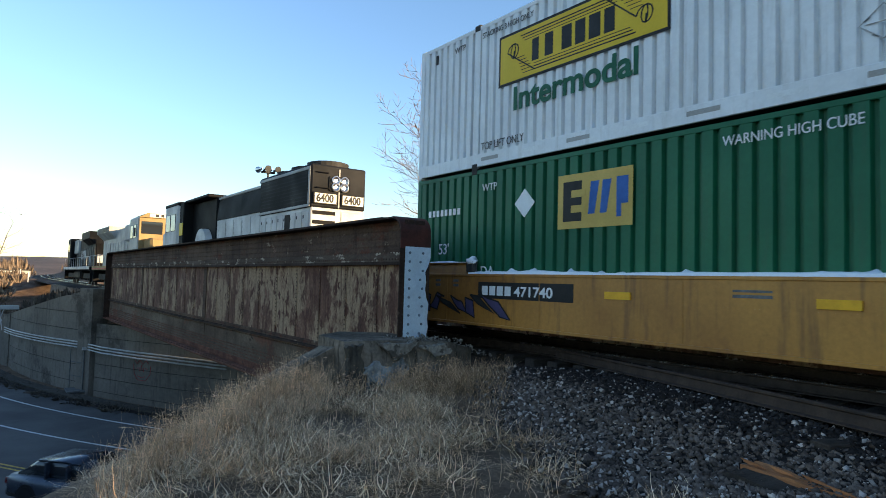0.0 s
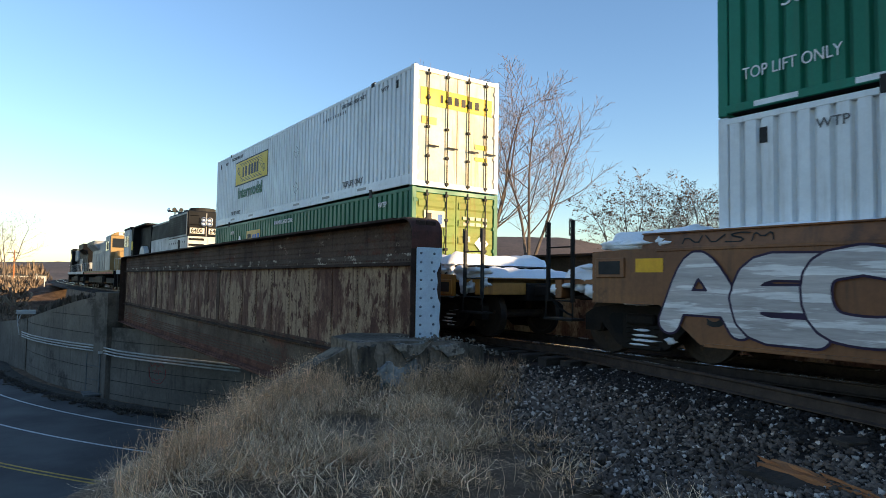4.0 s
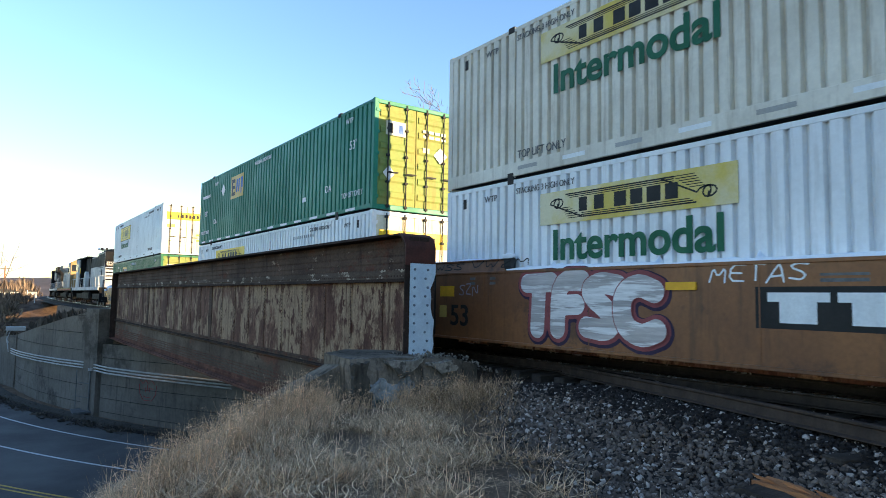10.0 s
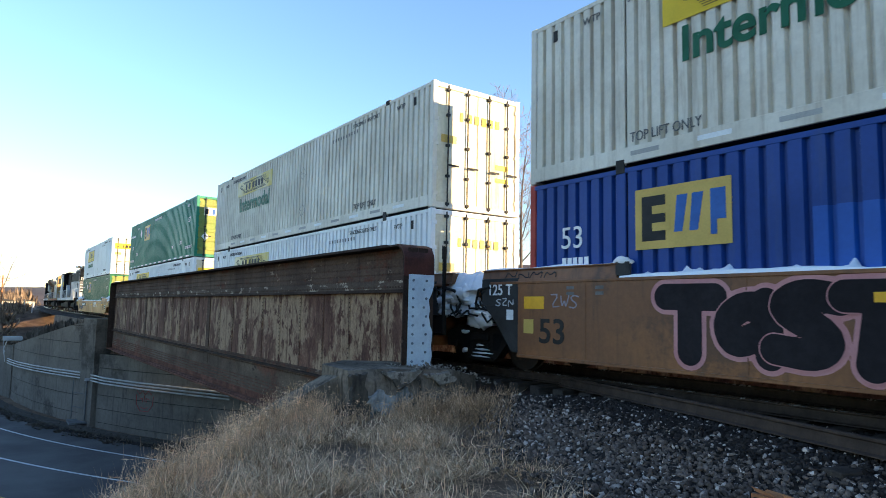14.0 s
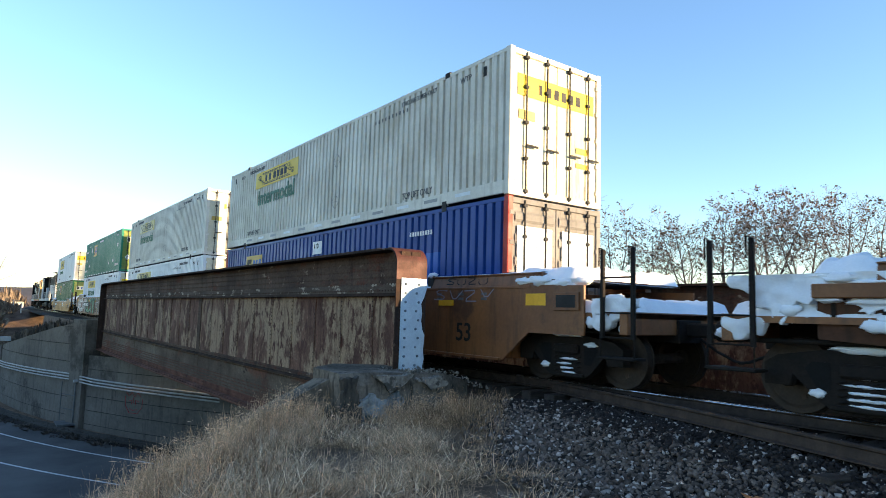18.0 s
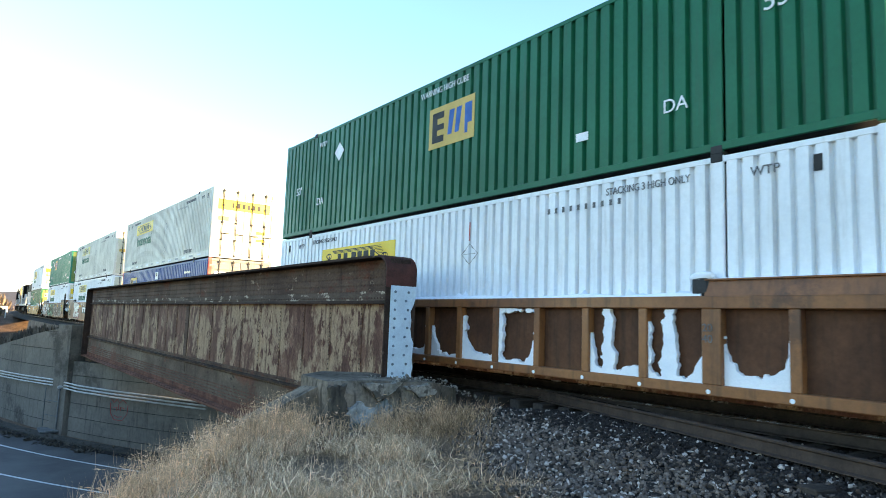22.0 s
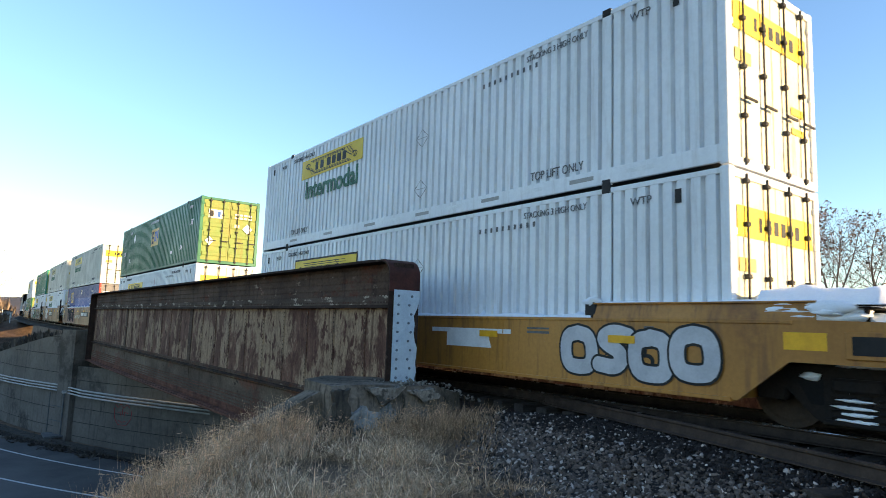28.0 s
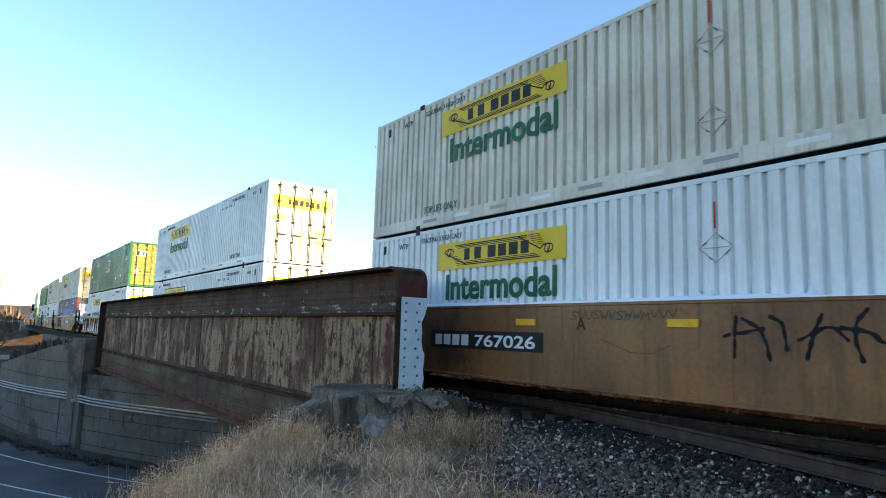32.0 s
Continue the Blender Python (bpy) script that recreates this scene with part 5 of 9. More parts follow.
def truck(parent, y, snow=True, seed=0):
    """A two-axle freight bogie: side frames with windows, coil springs, bolster, brake beams."""
    rng = random.Random(seed)
    base = 0.875
    first = set(parent.children)
    for k in (-1, 1):
        wheelset(parent, y + k * base)
    for sd in (-1, 1):
        x0, x1 = sorted((sd * 0.96, sd * 1.14))
        outline = [(-1.12, 0.36), (-1.12, 0.62), (-0.95, 0.72), (-0.45, 0.80), (0.45, 0.80), (0.95, 0.72), (1.12, 0.62), (1.12, 0.36), (0.82, 0.36), (0.78, 0.50), (0.48, 0.20), (0.34, 0.12), (-0.34, 0.12), (-0.48, 0.20), (-0.78, 0.50), (-0.82, 0.36)]
        fr = part("side_frame", Mesh().prism([(y + a, b) for a, b in outline], x0, x1, "x"), M["black_steel"], parent)
        # the dark windows either side of the spring nest
        for k in (-1, 1):
            win = [(y + k * 0.36, 0.34), (y + k * 0.36, 0.66), (y + k * 0.56, 0.66), (y + k * 0.64, 0.58), (y + k * 0.50, 0.34)]
            part("frame_window", Mesh().prism(win if k > 0 else win[::-1], sd * 1.142 - 0.002, sd * 1.142 + 0.002, "x"), M["loco_black"], fr)
            part("bearing_adapter", Mesh().box(x0 - 0.0, x1 + 0.0, y + k * base - 0.15, y + k * base + 0.15, 0.50, 0.64, 0.02), M["black_steel"], fr)
        for i in range(4):
            yy = y - 0.24 + i * 0.16
            pts = [(sd * 1.10 + 0.055 * math.cos(a), yy + 0.06 * math.sin(a), 0.19 + 0.30 * a / (8 * math.pi)) for a in np.linspace(0, 8 * math.pi, 41)]
            part("spring", Mesh().tube(pts, 0.017, 5), M["black_steel"], fr)
        part("spring_seat", Mesh().box(sd * 1.10 - 0.09, sd * 1.10 + 0.09, y - 0.36, y + 0.36, 0.13, 0.19, 0.015), M["black_steel"], fr)
        part("bolster_end", Mesh().box(sd * 1.08 - 0.13, sd * 1.08 + 0.13, y - 0.26, y + 0.26, 0.50, 0.66, 0.03), M["black_steel"], fr)
        if snow:
            crusts = [(rng.uniform(-0.1, 0.1), 0.82, rng.uniform(0.25, 0.4), 0.045), (0.50 * rng.choice((-1, 1)), 0.30, 0.09, 0.05), (0.5 * rng.choice((-1, 1)), 0.66, 0.12, 0.04)]
            crusts += [(rng.uniform(-0.06, 0.06), z, rng.uniform(0.12, 0.27), 0.020) for z in (0.20, 0.27, 0.34, 0.42, 0.52)]
            for yy, zz, w, hh in crusts:
                part("snow_patch", caked(y + yy, sd * 1.14, zz, w, 0.05, hh, rng, 12, 7), M["snow"], fr, "packed snow", smooth=True)
    part("bolster", Mesh().box(-1.0, 1.0, y - 0.2, y + 0.2, 0.45, 0.72, 0.03), M["black_steel"], parent)
    for k in (-1, 1):
        part("brake_beam", Mesh().tube([(-0.8, y + k * 0.36, 0.33), (0.8, y + k * 0.36, 0.33)], 0.04, 8), M["black_steel"], parent)
    for o in set(parent.children) - first:
        if not o.name.startswith("wheelset"):
            o.location.z = RAIL_Z


def lump(y, x, z, ry, rx, rz, rng, n=10, rings=4):
    """An uneven half-rounded lump of snow."""
    m = Mesh()
    vs, fs = [], []
    ph = rng.uniform(0, 6.28)
    for i in range(rings + 1):
        a = math.pi / 2 * i / rings
        for k in range(n):
            t = 2 * math.pi * k / n
            w = 1 + 0.22 * math.sin(3 * t + ph) + rng.uniform(-0.12, 0.12)
            vs.append((x + rx * math.cos(a) * math.cos(t) * w, y + ry * math.cos(a) * math.sin(t) * w, z + rz * math.sin(a) * (1 + rng.uniform(-0.15, 0.15))))
    for i in range(rings):
        for k in range(n):
            k2 = (k + 1) % n
            fs.append((i * n + k, i * n + k2, (i + 1) * n + k2, (i + 1) * n + k))
    fs.append(tuple(range(n))[::-1])
    fs.append(tuple(range(rings * n, rings * n + n)))
    return m.add(vs, fs)


def caked(y, x, z, ry, rx, rz, rng, n=14, rings=9):
    """A crusted lump of snow, broken by noise into an uneven outline."""
    m = Mesh()
    vs, fs = [], []
    o = Vector((rng.uniform(0, 90), rng.uniform(0, 90), rng.uniform(0, 90)))
    for i in range(rings + 1):
        a = -math.pi / 2 + math.pi * i / rings
        for k in range(n):
            t = 2 * math.pi * k / n
            d = Vector((math.cos(a) * math.cos(t), math.cos(a) * math.sin(t), math.sin(a)))
            w = 1 + 0.55 * noise.noise(d * 1.6 + o) + 0.28 * noise.noise(d * 4.2 + o)
            vs.append((x + rx * d.x * w, y + ry * d.y * w, z + rz * d.z * w))
    for i in range(rings):
        for k in range(n):
            k2 = (k + 1) % n
            fs.append((i * n + k, i * n + k2, (i + 1) * n + k2, (i + 1) * n + k))
    return m.add(vs, fs)


def bay_snow(ya, yb, z0, rng, top):
    """Snow blown into a bay between two posts: a low ragged bank, strips that climb the posts, now and then a spray up the sheet."""
    ys, zs = np.linspace(ya, yb, 42), np.linspace(z0 - 0.03, top, 40)
    yy, zz = np.meshgrid(ys, zs, indexing="ij")
    o = rng.uniform(0, 90)
    u, w = (yy - ya) / (yb - ya), yb - ya
    base, ra, rb = rng.uniform(0.0, 0.14), rng.choice((0.05, 0.15, 0.35)), rng.choice((0.1, 0.3, 0.55))
    bank = z0 + base + ra * np.exp(-u * 7) + rb * np.exp(-(1 - u) * 6)
    n1 = np.array([[noise.noise(Vector((y * 5, z * 5, o))) for z in zs] for y in ys])
    n2 = np.array([[noise.noise(Vector((y * 17, z * 13, o + 5))) for z in zs] for y in ys])
    f = zz - bank
    climb = z0 + rng.uniform(0.3, 0.9)
    f = np.minimum(f, (1 - u) * w - rng.uniform(0.03, 0.10) + np.maximum(0, zz - climb) * 0.35)
    f = np.minimum(f, u * w - rng.uniform(0.0, 0.05) + np.maximum(0, zz - climb + 0.2) * 0.35)
    if rng.random() < 0.3:
        f = np.minimum(f, np.abs(u - rng.uniform(0.35, 0.65)) * w - 0.05 - 0.12 * np.maximum(0, top - 0.1 - zz))
    if rng.random() < 0.25:
        f = np.minimum(f, np.abs(zz - top + 0.03) - 0.03)
    return field_mesh(ys, zs, f + 0.09 * n1 + 0.05 * n2, -1.47 + rng.uniform(-0.02, 0.03), 0.07)


def drift(x0, x1, y0, y1, z, hh, rng, nx=9, ny=14, edge=0.6):
    """A bed of snow over a platform, thicker in the middle, with a wavering edge."""
    vs, fs = [], []
    seed = rng.uniform(0, 50)
    for i in range(nx + 1):
        for j in range(ny + 1):
            u, v = i / nx, j / ny
            k = min(u, 1 - u, v, 1 - v) * 2
            hgt = hh * (min(1, k / 0.12) ** 0.5) * (0.85 + 0.28 * noise.noise(Vector((u * 3 + seed, v * 4, seed))) + 0.30 * noise.noise(Vector((u * 8, v * 8 + seed, seed))) + 0.16 * noise.noise(Vector((u * 21, v * 21 + seed, seed))))
            wob = 0.05 * noise.noise(Vector((u * 9, v * 9, seed + 9)))
            vs.append((x0 + (x1 - x0) * u + wob, y0 + (y1 - y0) * v + wob, z + max(0.0, hgt)))
    for i in range(nx):
        for j in range(ny):
            a = i * (ny + 1) + j
            fs.append((a, a + ny + 1, a + ny + 2, a + 1))
    o = len(vs)
    m = Mesh().add(vs, fs)
    m.add([(x0, y0, z - 0.02), (x1, y0, z - 0.02), (x1, y1, z - 0.02), (x0, y1, z - 0.02)], [(0, 3, 2, 1)])
    return m


def snow_ledge(x0, x1, y0, y1, z, hh, rng, splash=0.0):
    """A long strip of snow along a sill; its inner edge rises in small points against the container."""
    m = Mesh()
    n = max(8, int((y1 - y0) / 0.07))
    vs, fs = [], []
    for i in range(n + 1):
        y = y0 + (y1 - y0) * i / n
        w = 0.7 + 0.6 * noise.noise(Vector((y * 1.3, z, 5)))
        pk = splash * max(0.0, noise.noise(Vector((y * 4.2, 3, z)))) ** 2 * 4 * (1 if i % 3 == 0 else 0.25)
        droop = 0.025 * max(0, noise.noise(Vector((y * 3.1, 8, z))))
        vs += [(x0 - 0.004, y, z - 0.02 - droop), (x0 - 0.006, y, z + hh * 0.55 * w), ((x0 + x1) / 2, y, z + hh * w), (x1, y, z + hh * w + pk)]
    for i in range(n):
        for k in range(3):
            a = i * 4 + k
            fs.append((a, a + 4, a + 5, a + 1))
    return m.add(vs, fs)


def near_strokes(paths, yy, zz):
    """Distance from each grid point to the nearest of some polylines."""
    best = np.full(yy.shape, 9.0)
    for pts in paths:
        for (a0, a1), (b0, b1) in zip(pts[:-1], pts[1:]):
            dy, dz = b0 - a0, b1 - a1
            t = np.clip(((yy - a0) * dy + (zz - a1) * dz) / max(1e-9, dy * dy + dz * dz), 0, 1)
            best = np.minimum(best, np.hypot(yy - a0 - t * dy, zz - a1 - t * dz))
    return best


def field_mesh(ys, zs, field, x, thick=0.0, cells=False):
    """The region of a grid where field is below zero, as a sheet at x, cut cleanly along its edge; thick gives it a skirt."""
    inside = field < 0
    m = Mesh()
    ny, nz = len(ys), len(zs)
    count = inside[:-1, :-1].astype(int) + inside[1:, :-1] + inside[1:, 1:] + inside[:-1, 1:]
    for k in range(nz - 1):
        i = 0
        while i < ny - 1:
            c = count[i, k]
            if c == 4:
                j = i
                while not cells and j + 1 < ny - 1 and count[j + 1, k] == 4:
                    j += 1
                m.add([(x, ys[i], zs[k]), (x, ys[j + 1], zs[k]), (x, ys[j + 1], zs[k + 1]), (x, ys[i], zs[k + 1])], [(0, 1, 2, 3)])
                i = j
            elif c:
                cs = [(i, k), (i + 1, k), (i + 1, k + 1), (i, k + 1)]
                poly, rim = [], []
                for q in range(4):
                    a, b = cs[q], cs[(q + 1) % 4]
                    fa, fb = field[a], field[b]
                    if fa < 0:
                        poly.append((x, ys[a[0]], zs[a[1]]))
                    if (fa < 0) != (fb < 0):
                        t = fa / (fa - fb)
                        p = (x, ys[a[0]] + (ys[b[0]] - ys[a[0]]) * t, zs[a[1]] + (zs[b[1]] - zs[a[1]]) * t)
                        poly.append(p)
                        rim.append(p)
                if len(poly) > 2:
                    m.add(poly, [tuple(range(len(poly)))])
                if thick and len(rim) == 2:
                    p, q = rim
                    m.add([p, q, (x + thick, q[1], q[2]), (x + thick, p[1], p[2])], [(0, 1, 2, 3)])
            i += 1
    return m


def snow_flank(ya, yb, z0, z1, rng):
    """Snow packed against the frame of a car's end: a lumpy sheet with a ragged foot and gaps where the gear stands out."""
    ys, zs = np.arange(min(ya, yb), max(ya, yb), 0.035), np.arange(z0, z1, 0.035)
    o = rng.uniform(0, 90)
    n1 = np.array([[noise.noise(Vector((y * 1.9, z * 3.2, o))) for z in zs] for y in ys])
    n2 = np.array([[noise.noise(Vector((y * 6, z * 7, o + 7))) for z in zs] for y in ys])
    u = (zs - z0) / (z1 - z0)
    ends = np.minimum(ys - ys[0], ys[-1] - ys)
    f = 0.30 - 0.62 * u[None, :] + 0.75 * n1 + 0.35 * n2 + np.maximum(0, 0.12 - ends)[:, None] * 4
    m = field_mesh(ys, zs, f, -1.42, 0.10, True)
    m.v = [(x - 0.05 - 0.09 * noise.noise(Vector((y * 2.6, z * 3.4, o + 3))) - 0.035 * noise.noise(Vector((y * 9, z * 9, o))) if x < -1.4 else x, y, z) for x, y, z in m.v]
    me = bpy.data.meshes.new("snow_flank")
    me.from_pydata(m.v, [], m.f)
    bm = bmesh.new()
    bm.from_mesh(me)
    bmesh.ops.remove_doubles(bm, verts=bm.verts, dist=0.0005)
    bmesh.ops.recalc_face_normals(bm, faces=bm.faces)
    bm.to_mesh(me)
    bm.free()
    me.materials.append(M["snow"])
    me.polygons.foreach_set("use_smooth", [True] * len(me.polygons))
    return me


def sheet(parent, name, m, mat, label=""):
    """Links a flat Mesh as it is, without mending its normals."""
    me = bpy.data.meshes.new(name)
    me.from_pydata(m.v, [], m.f)
    me.materials.append(mat)
    ob = new(name, me)
    ob.parent = parent
    if label:
        ob["label"] = label
    return ob


def sprayed(car, paths, grow, mat, x, name, step=0.022, rough=0.0):
    """A patch of paint within grow of some polylines of (y, z)."""
    py, pz = [p[0] for q in paths for p in q], [p[1] for q in paths for p in q]
    g = grow + 0.05
    ys, zs = np.arange(min(py) - g, max(py) + g, step), np.arange(min(pz) - g, max(pz) + g, step)
    yy, zz = np.meshgrid(ys, zs, indexing="ij")
    d = near_strokes(paths, yy, zz) - grow
    if rough:
        d = d + rough * (np.sin(yy * 31 + zz * 17) + np.sin(yy * 13 - zz * 41))
    return sheet(car, name, field_mesh(ys, zs, d, x), mat)


def rounded(pts, times=2):
    for k in range(times):
        q = [pts[0]]
        for a, b in zip(pts[:-1], pts[1:]):
            q += [(a[0] * 0.75 + b[0] * 0.25, a[1] * 0.75 + b[1] * 0.25), (a[0] * 0.25 + b[0] * 0.75, a[1] * 0.25 + b[1] * 0.75)]
        pts = q + [pts[-1]]
    return pts


FORMS = {
    "C": [[(1, 0.85), (0.5, 1), (0, 0.8), (0, 0.2), (0.5, 0), (1, 0.15)]],
    "A": [[(0, 0), (0.4, 1), (0.6, 1), (1, 0)], [(0.2, 0.35), (0.8, 0.35)]], "E": [[(1, 1), (0.1, 1), (0.1, 0), (1, 0)], [(0.1, 0.5), (0.8, 0.5)]],
    "O": [[(0.5, 1), (0, 0.9), (0, 0.1), (0.5, 0), (1, 0.1), (1, 0.9), (0.5, 1)]], "N": [[(0.05, 0), (0.05, 1), (0.95, 0), (0.95, 1)]],
    "F": [[(1, 1), (0.1, 1), (0.1, 0)], [(0.1, 0.5), (0.8, 0.5)]], "L": [[(0.1, 1), (0.1, 0), (1, 0)]], "Y": [[(0, 1), (0.5, 0.5), (1, 1)], [(0.5, 0.5), (0.4, 0)]],
    "R": [[(0.1, 0), (0.1, 1), (0.9, 0.9), (0.9, 0.5), (0.1, 0.45), (1, 0)]], "T": [[(0, 1), (1, 1)], [(0.5, 1), (0.45, 0)]], "D": [[(0.1, 0), (0.1, 1), (0.9, 0.8), (0.9, 0.2), (0.1, 0)]],
    "S": [[(1, 0.9), (0.4, 1), (0, 0.75), (0.9, 0.35), (0.7, 0), (0, 0.08)]], "H": [[(0.1, 0), (0.1, 1)], [(0.9, 0), (0.9, 1)], [(0.1, 0.5), (0.9, 0.5)]], "I": [[(0.5, 0), (0.5, 1)]],
    "U": [[(0.05, 1), (0.05, 0.25), (0.5, 0), (0.95, 0.25), (0.95, 1)]], "V": [[(0, 1), (0.5, 0), (1, 1)]], "K": [[(0.1, 0), (0.1, 1)], [(0.95, 1), (0.15, 0.45), (1, 0)]],
    "P": [[(0.1, 0), (0.1, 1), (0.9, 0.95), (0.9, 0.5), (0.1, 0.45)]], "W": [[(0, 1), (0.25, 0), (0.5, 0.7), (0.75, 0), (1, 1)]], "Z": [[(0, 1), (1, 1), (0, 0), (1, 0)]],
    "M": [[(0, 0), (0.1, 1), (0.5, 0.35), (0.9, 1), (1, 0)]], "a": [[(0.9, 0.75), (0.5, 0.85), (0.1, 0.55), (0.3, 0.1), (0.9, 0.35)], [(0.9, 0.85), (0.95, 0)]],
}


def throw_up(car, x, y1, y0, z0, z1, forms, fills, outline, seed, shadow=None, fat=0.14, line=0.035, crush=1.12, round_by=2, base=None):
    """Fat sprayed letter forms from y1 back to y0, each lapping over the one before: shadow, base coat, outline and filling."""
    rng = random.Random(seed)
    w = (y1 - y0) / len(forms)
    glyphs = []
    for i, ch in enumerate(forms):
        ya, lean, up = y1 - i * w, rng.uniform(-0.10, 0.10), rng.uniform(-0.04, 0.04)
        inset = fat / w
        paths = []
        for path in FORMS[ch]:
            pts = [(ya - w * (0.5 + (u - 0.5) * max(0.25, crush - 2 * inset) + lean * (v - 0.5) + rng.uniform(-0.03, 0.03)), z0 + fat + (z1 - z0 - 2 * fat) * (v + rng.uniform(-0.02, 0.02)) + up) for u, v in path]
            paths.append(rounded(pts, round_by))
        glyphs.append(paths)
    if shadow:
        sprayed(car, [[(p[0] - 0.02, p[1] - 0.02) for p in q] for g in glyphs for q in g], fat + line + (0.075 if base else 0.06), shadow, x - 0.003, "spray_shadow", 0.03)
    if base:
        sprayed(car, [q for g in glyphs for q in g], fat + line + 0.045, base, x - 0.0045, "spray_base", 0.025)
    for i, paths in enumerate(glyphs):
        lift = x - 0.006 - 0.005 * i
        sprayed(car, paths, fat + line, outline, lift, "spray_outline")
        sprayed(car, paths, fat, fills[i % len(fills)], lift - 0.0025, "spray_fill")


def tag(car, x, y, z, w, h, mat, seed, n=9, text="", fat=0.018):
    """A quick sprayed scrawl of w by h, its middle height at z; text gives its letters, otherwise it is an unreadable run of loops."""
    rng = random.Random(seed)
    if not text:
        text = "".join(rng.choice("WVNSZMU") for _ in range(max(2, n // 2)))
    k = w / len(text)
    paths = []
    for i, ch in enumerate(text):
        if ch == " ":
            continue
        up, lean = rng.uniform(-0.12, 0.12) * h, rng.uniform(0.0, 0.25)
        for path in FORMS[ch]:
            paths.append(rounded([(y - k * (i + 0.06 + 0.84 * u + lean * (v - 0.5)), z + h * (v - 0.5) + up + rng.uniform(-0.04, 0.04) * h) for u, v in path], 1))
    sprayed(car, paths, max(0.010, fat if fat > 0.018 else min(fat, h * 0.06)), mat, x - 0.005, "spray_tag", 0.013)["kind"] = "stuff"


def shards(car, x, y0, y1, z0, z1, cols, seed, n):
    """Angular interlocking spray-painted shapes with dark outlines."""
    rng = random.Random(seed)
    for i in range(n):
        yc = y1 - (y1 - y0) * (i + 0.5) / n
        w = (y1 - y0) / n
        lean = rng.uniform(-0.25, 0.25)
        za, zb = z0 + rng.uniform(0, 0.12), z1 - rng.uniform(0, 0.12)
        q = max(w, 0.42)
        p = [(yc + q * 0.75 + lean, zb), (yc + q * 0.15 + lean, zb + rng.uniform(-0.1, 0.0)), (yc - q * 0.1, (za + zb) / 2 + rng.uniform(-0.1, 0.1)), (yc - q * 0.45 - lean, za), (yc + q * 0.2 - lean, za + rng.uniform(0, 0.1)), (yc + q * 0.45, (za + zb) / 2)]
        decal(car, "spray_fill", p, cols[i % len(cols)], x - 0.003 - 0.0015 * (i % 3))
        stroke(car, p + [p[0]], 0.03, M["ink"], x - 0.009, "spray_outline")


def post_pair(parent, y0, y1, z0, z1, mat):
    """A tall grab-iron pair with a step between, on the bank's side."""
    for y in (y0, y1):
        part("grab_post", Mesh().box(-1.56, -1.50, y - 0.03, y + 0.03, z0, z1, 0.008), mat, parent)
        part("post_top", Mesh().tube([(-1.53, y, z1), (-1.53, y + 0.07, z1 + 0.03), (-1.53, y + 0.07, z1 - 0.25)], 0.012, 6), mat, parent)
    for z in (z0 + 0.02, z0 + 0.38, z0 + 0.9):
        part("step_rung", Mesh().tube([(-1.53, y0, z), (-1.53, y1, z)], 0.014, 6), mat, parent)


def well_side(sd, top, ends, half=1.5):
    """One side sheet of a well car in outline: ends is a (front, rear) pair of end kinds."""
    bot = 0.24
    p = []
    for s, kind in ((1, ends[0]), (-1, ends[1])):
        if kind == "coupler":
            q = [(s * 8.22, bot), (s * 8.85, 0.74), (s * 10.08, 0.74), (s * 10.08, top - 0.02), (s * 9.3, top)]
        else:
            q = [(s * 8.15, bot), (s * 8.15, top)]
        p += q if s > 0 else q[::-1]
    return p


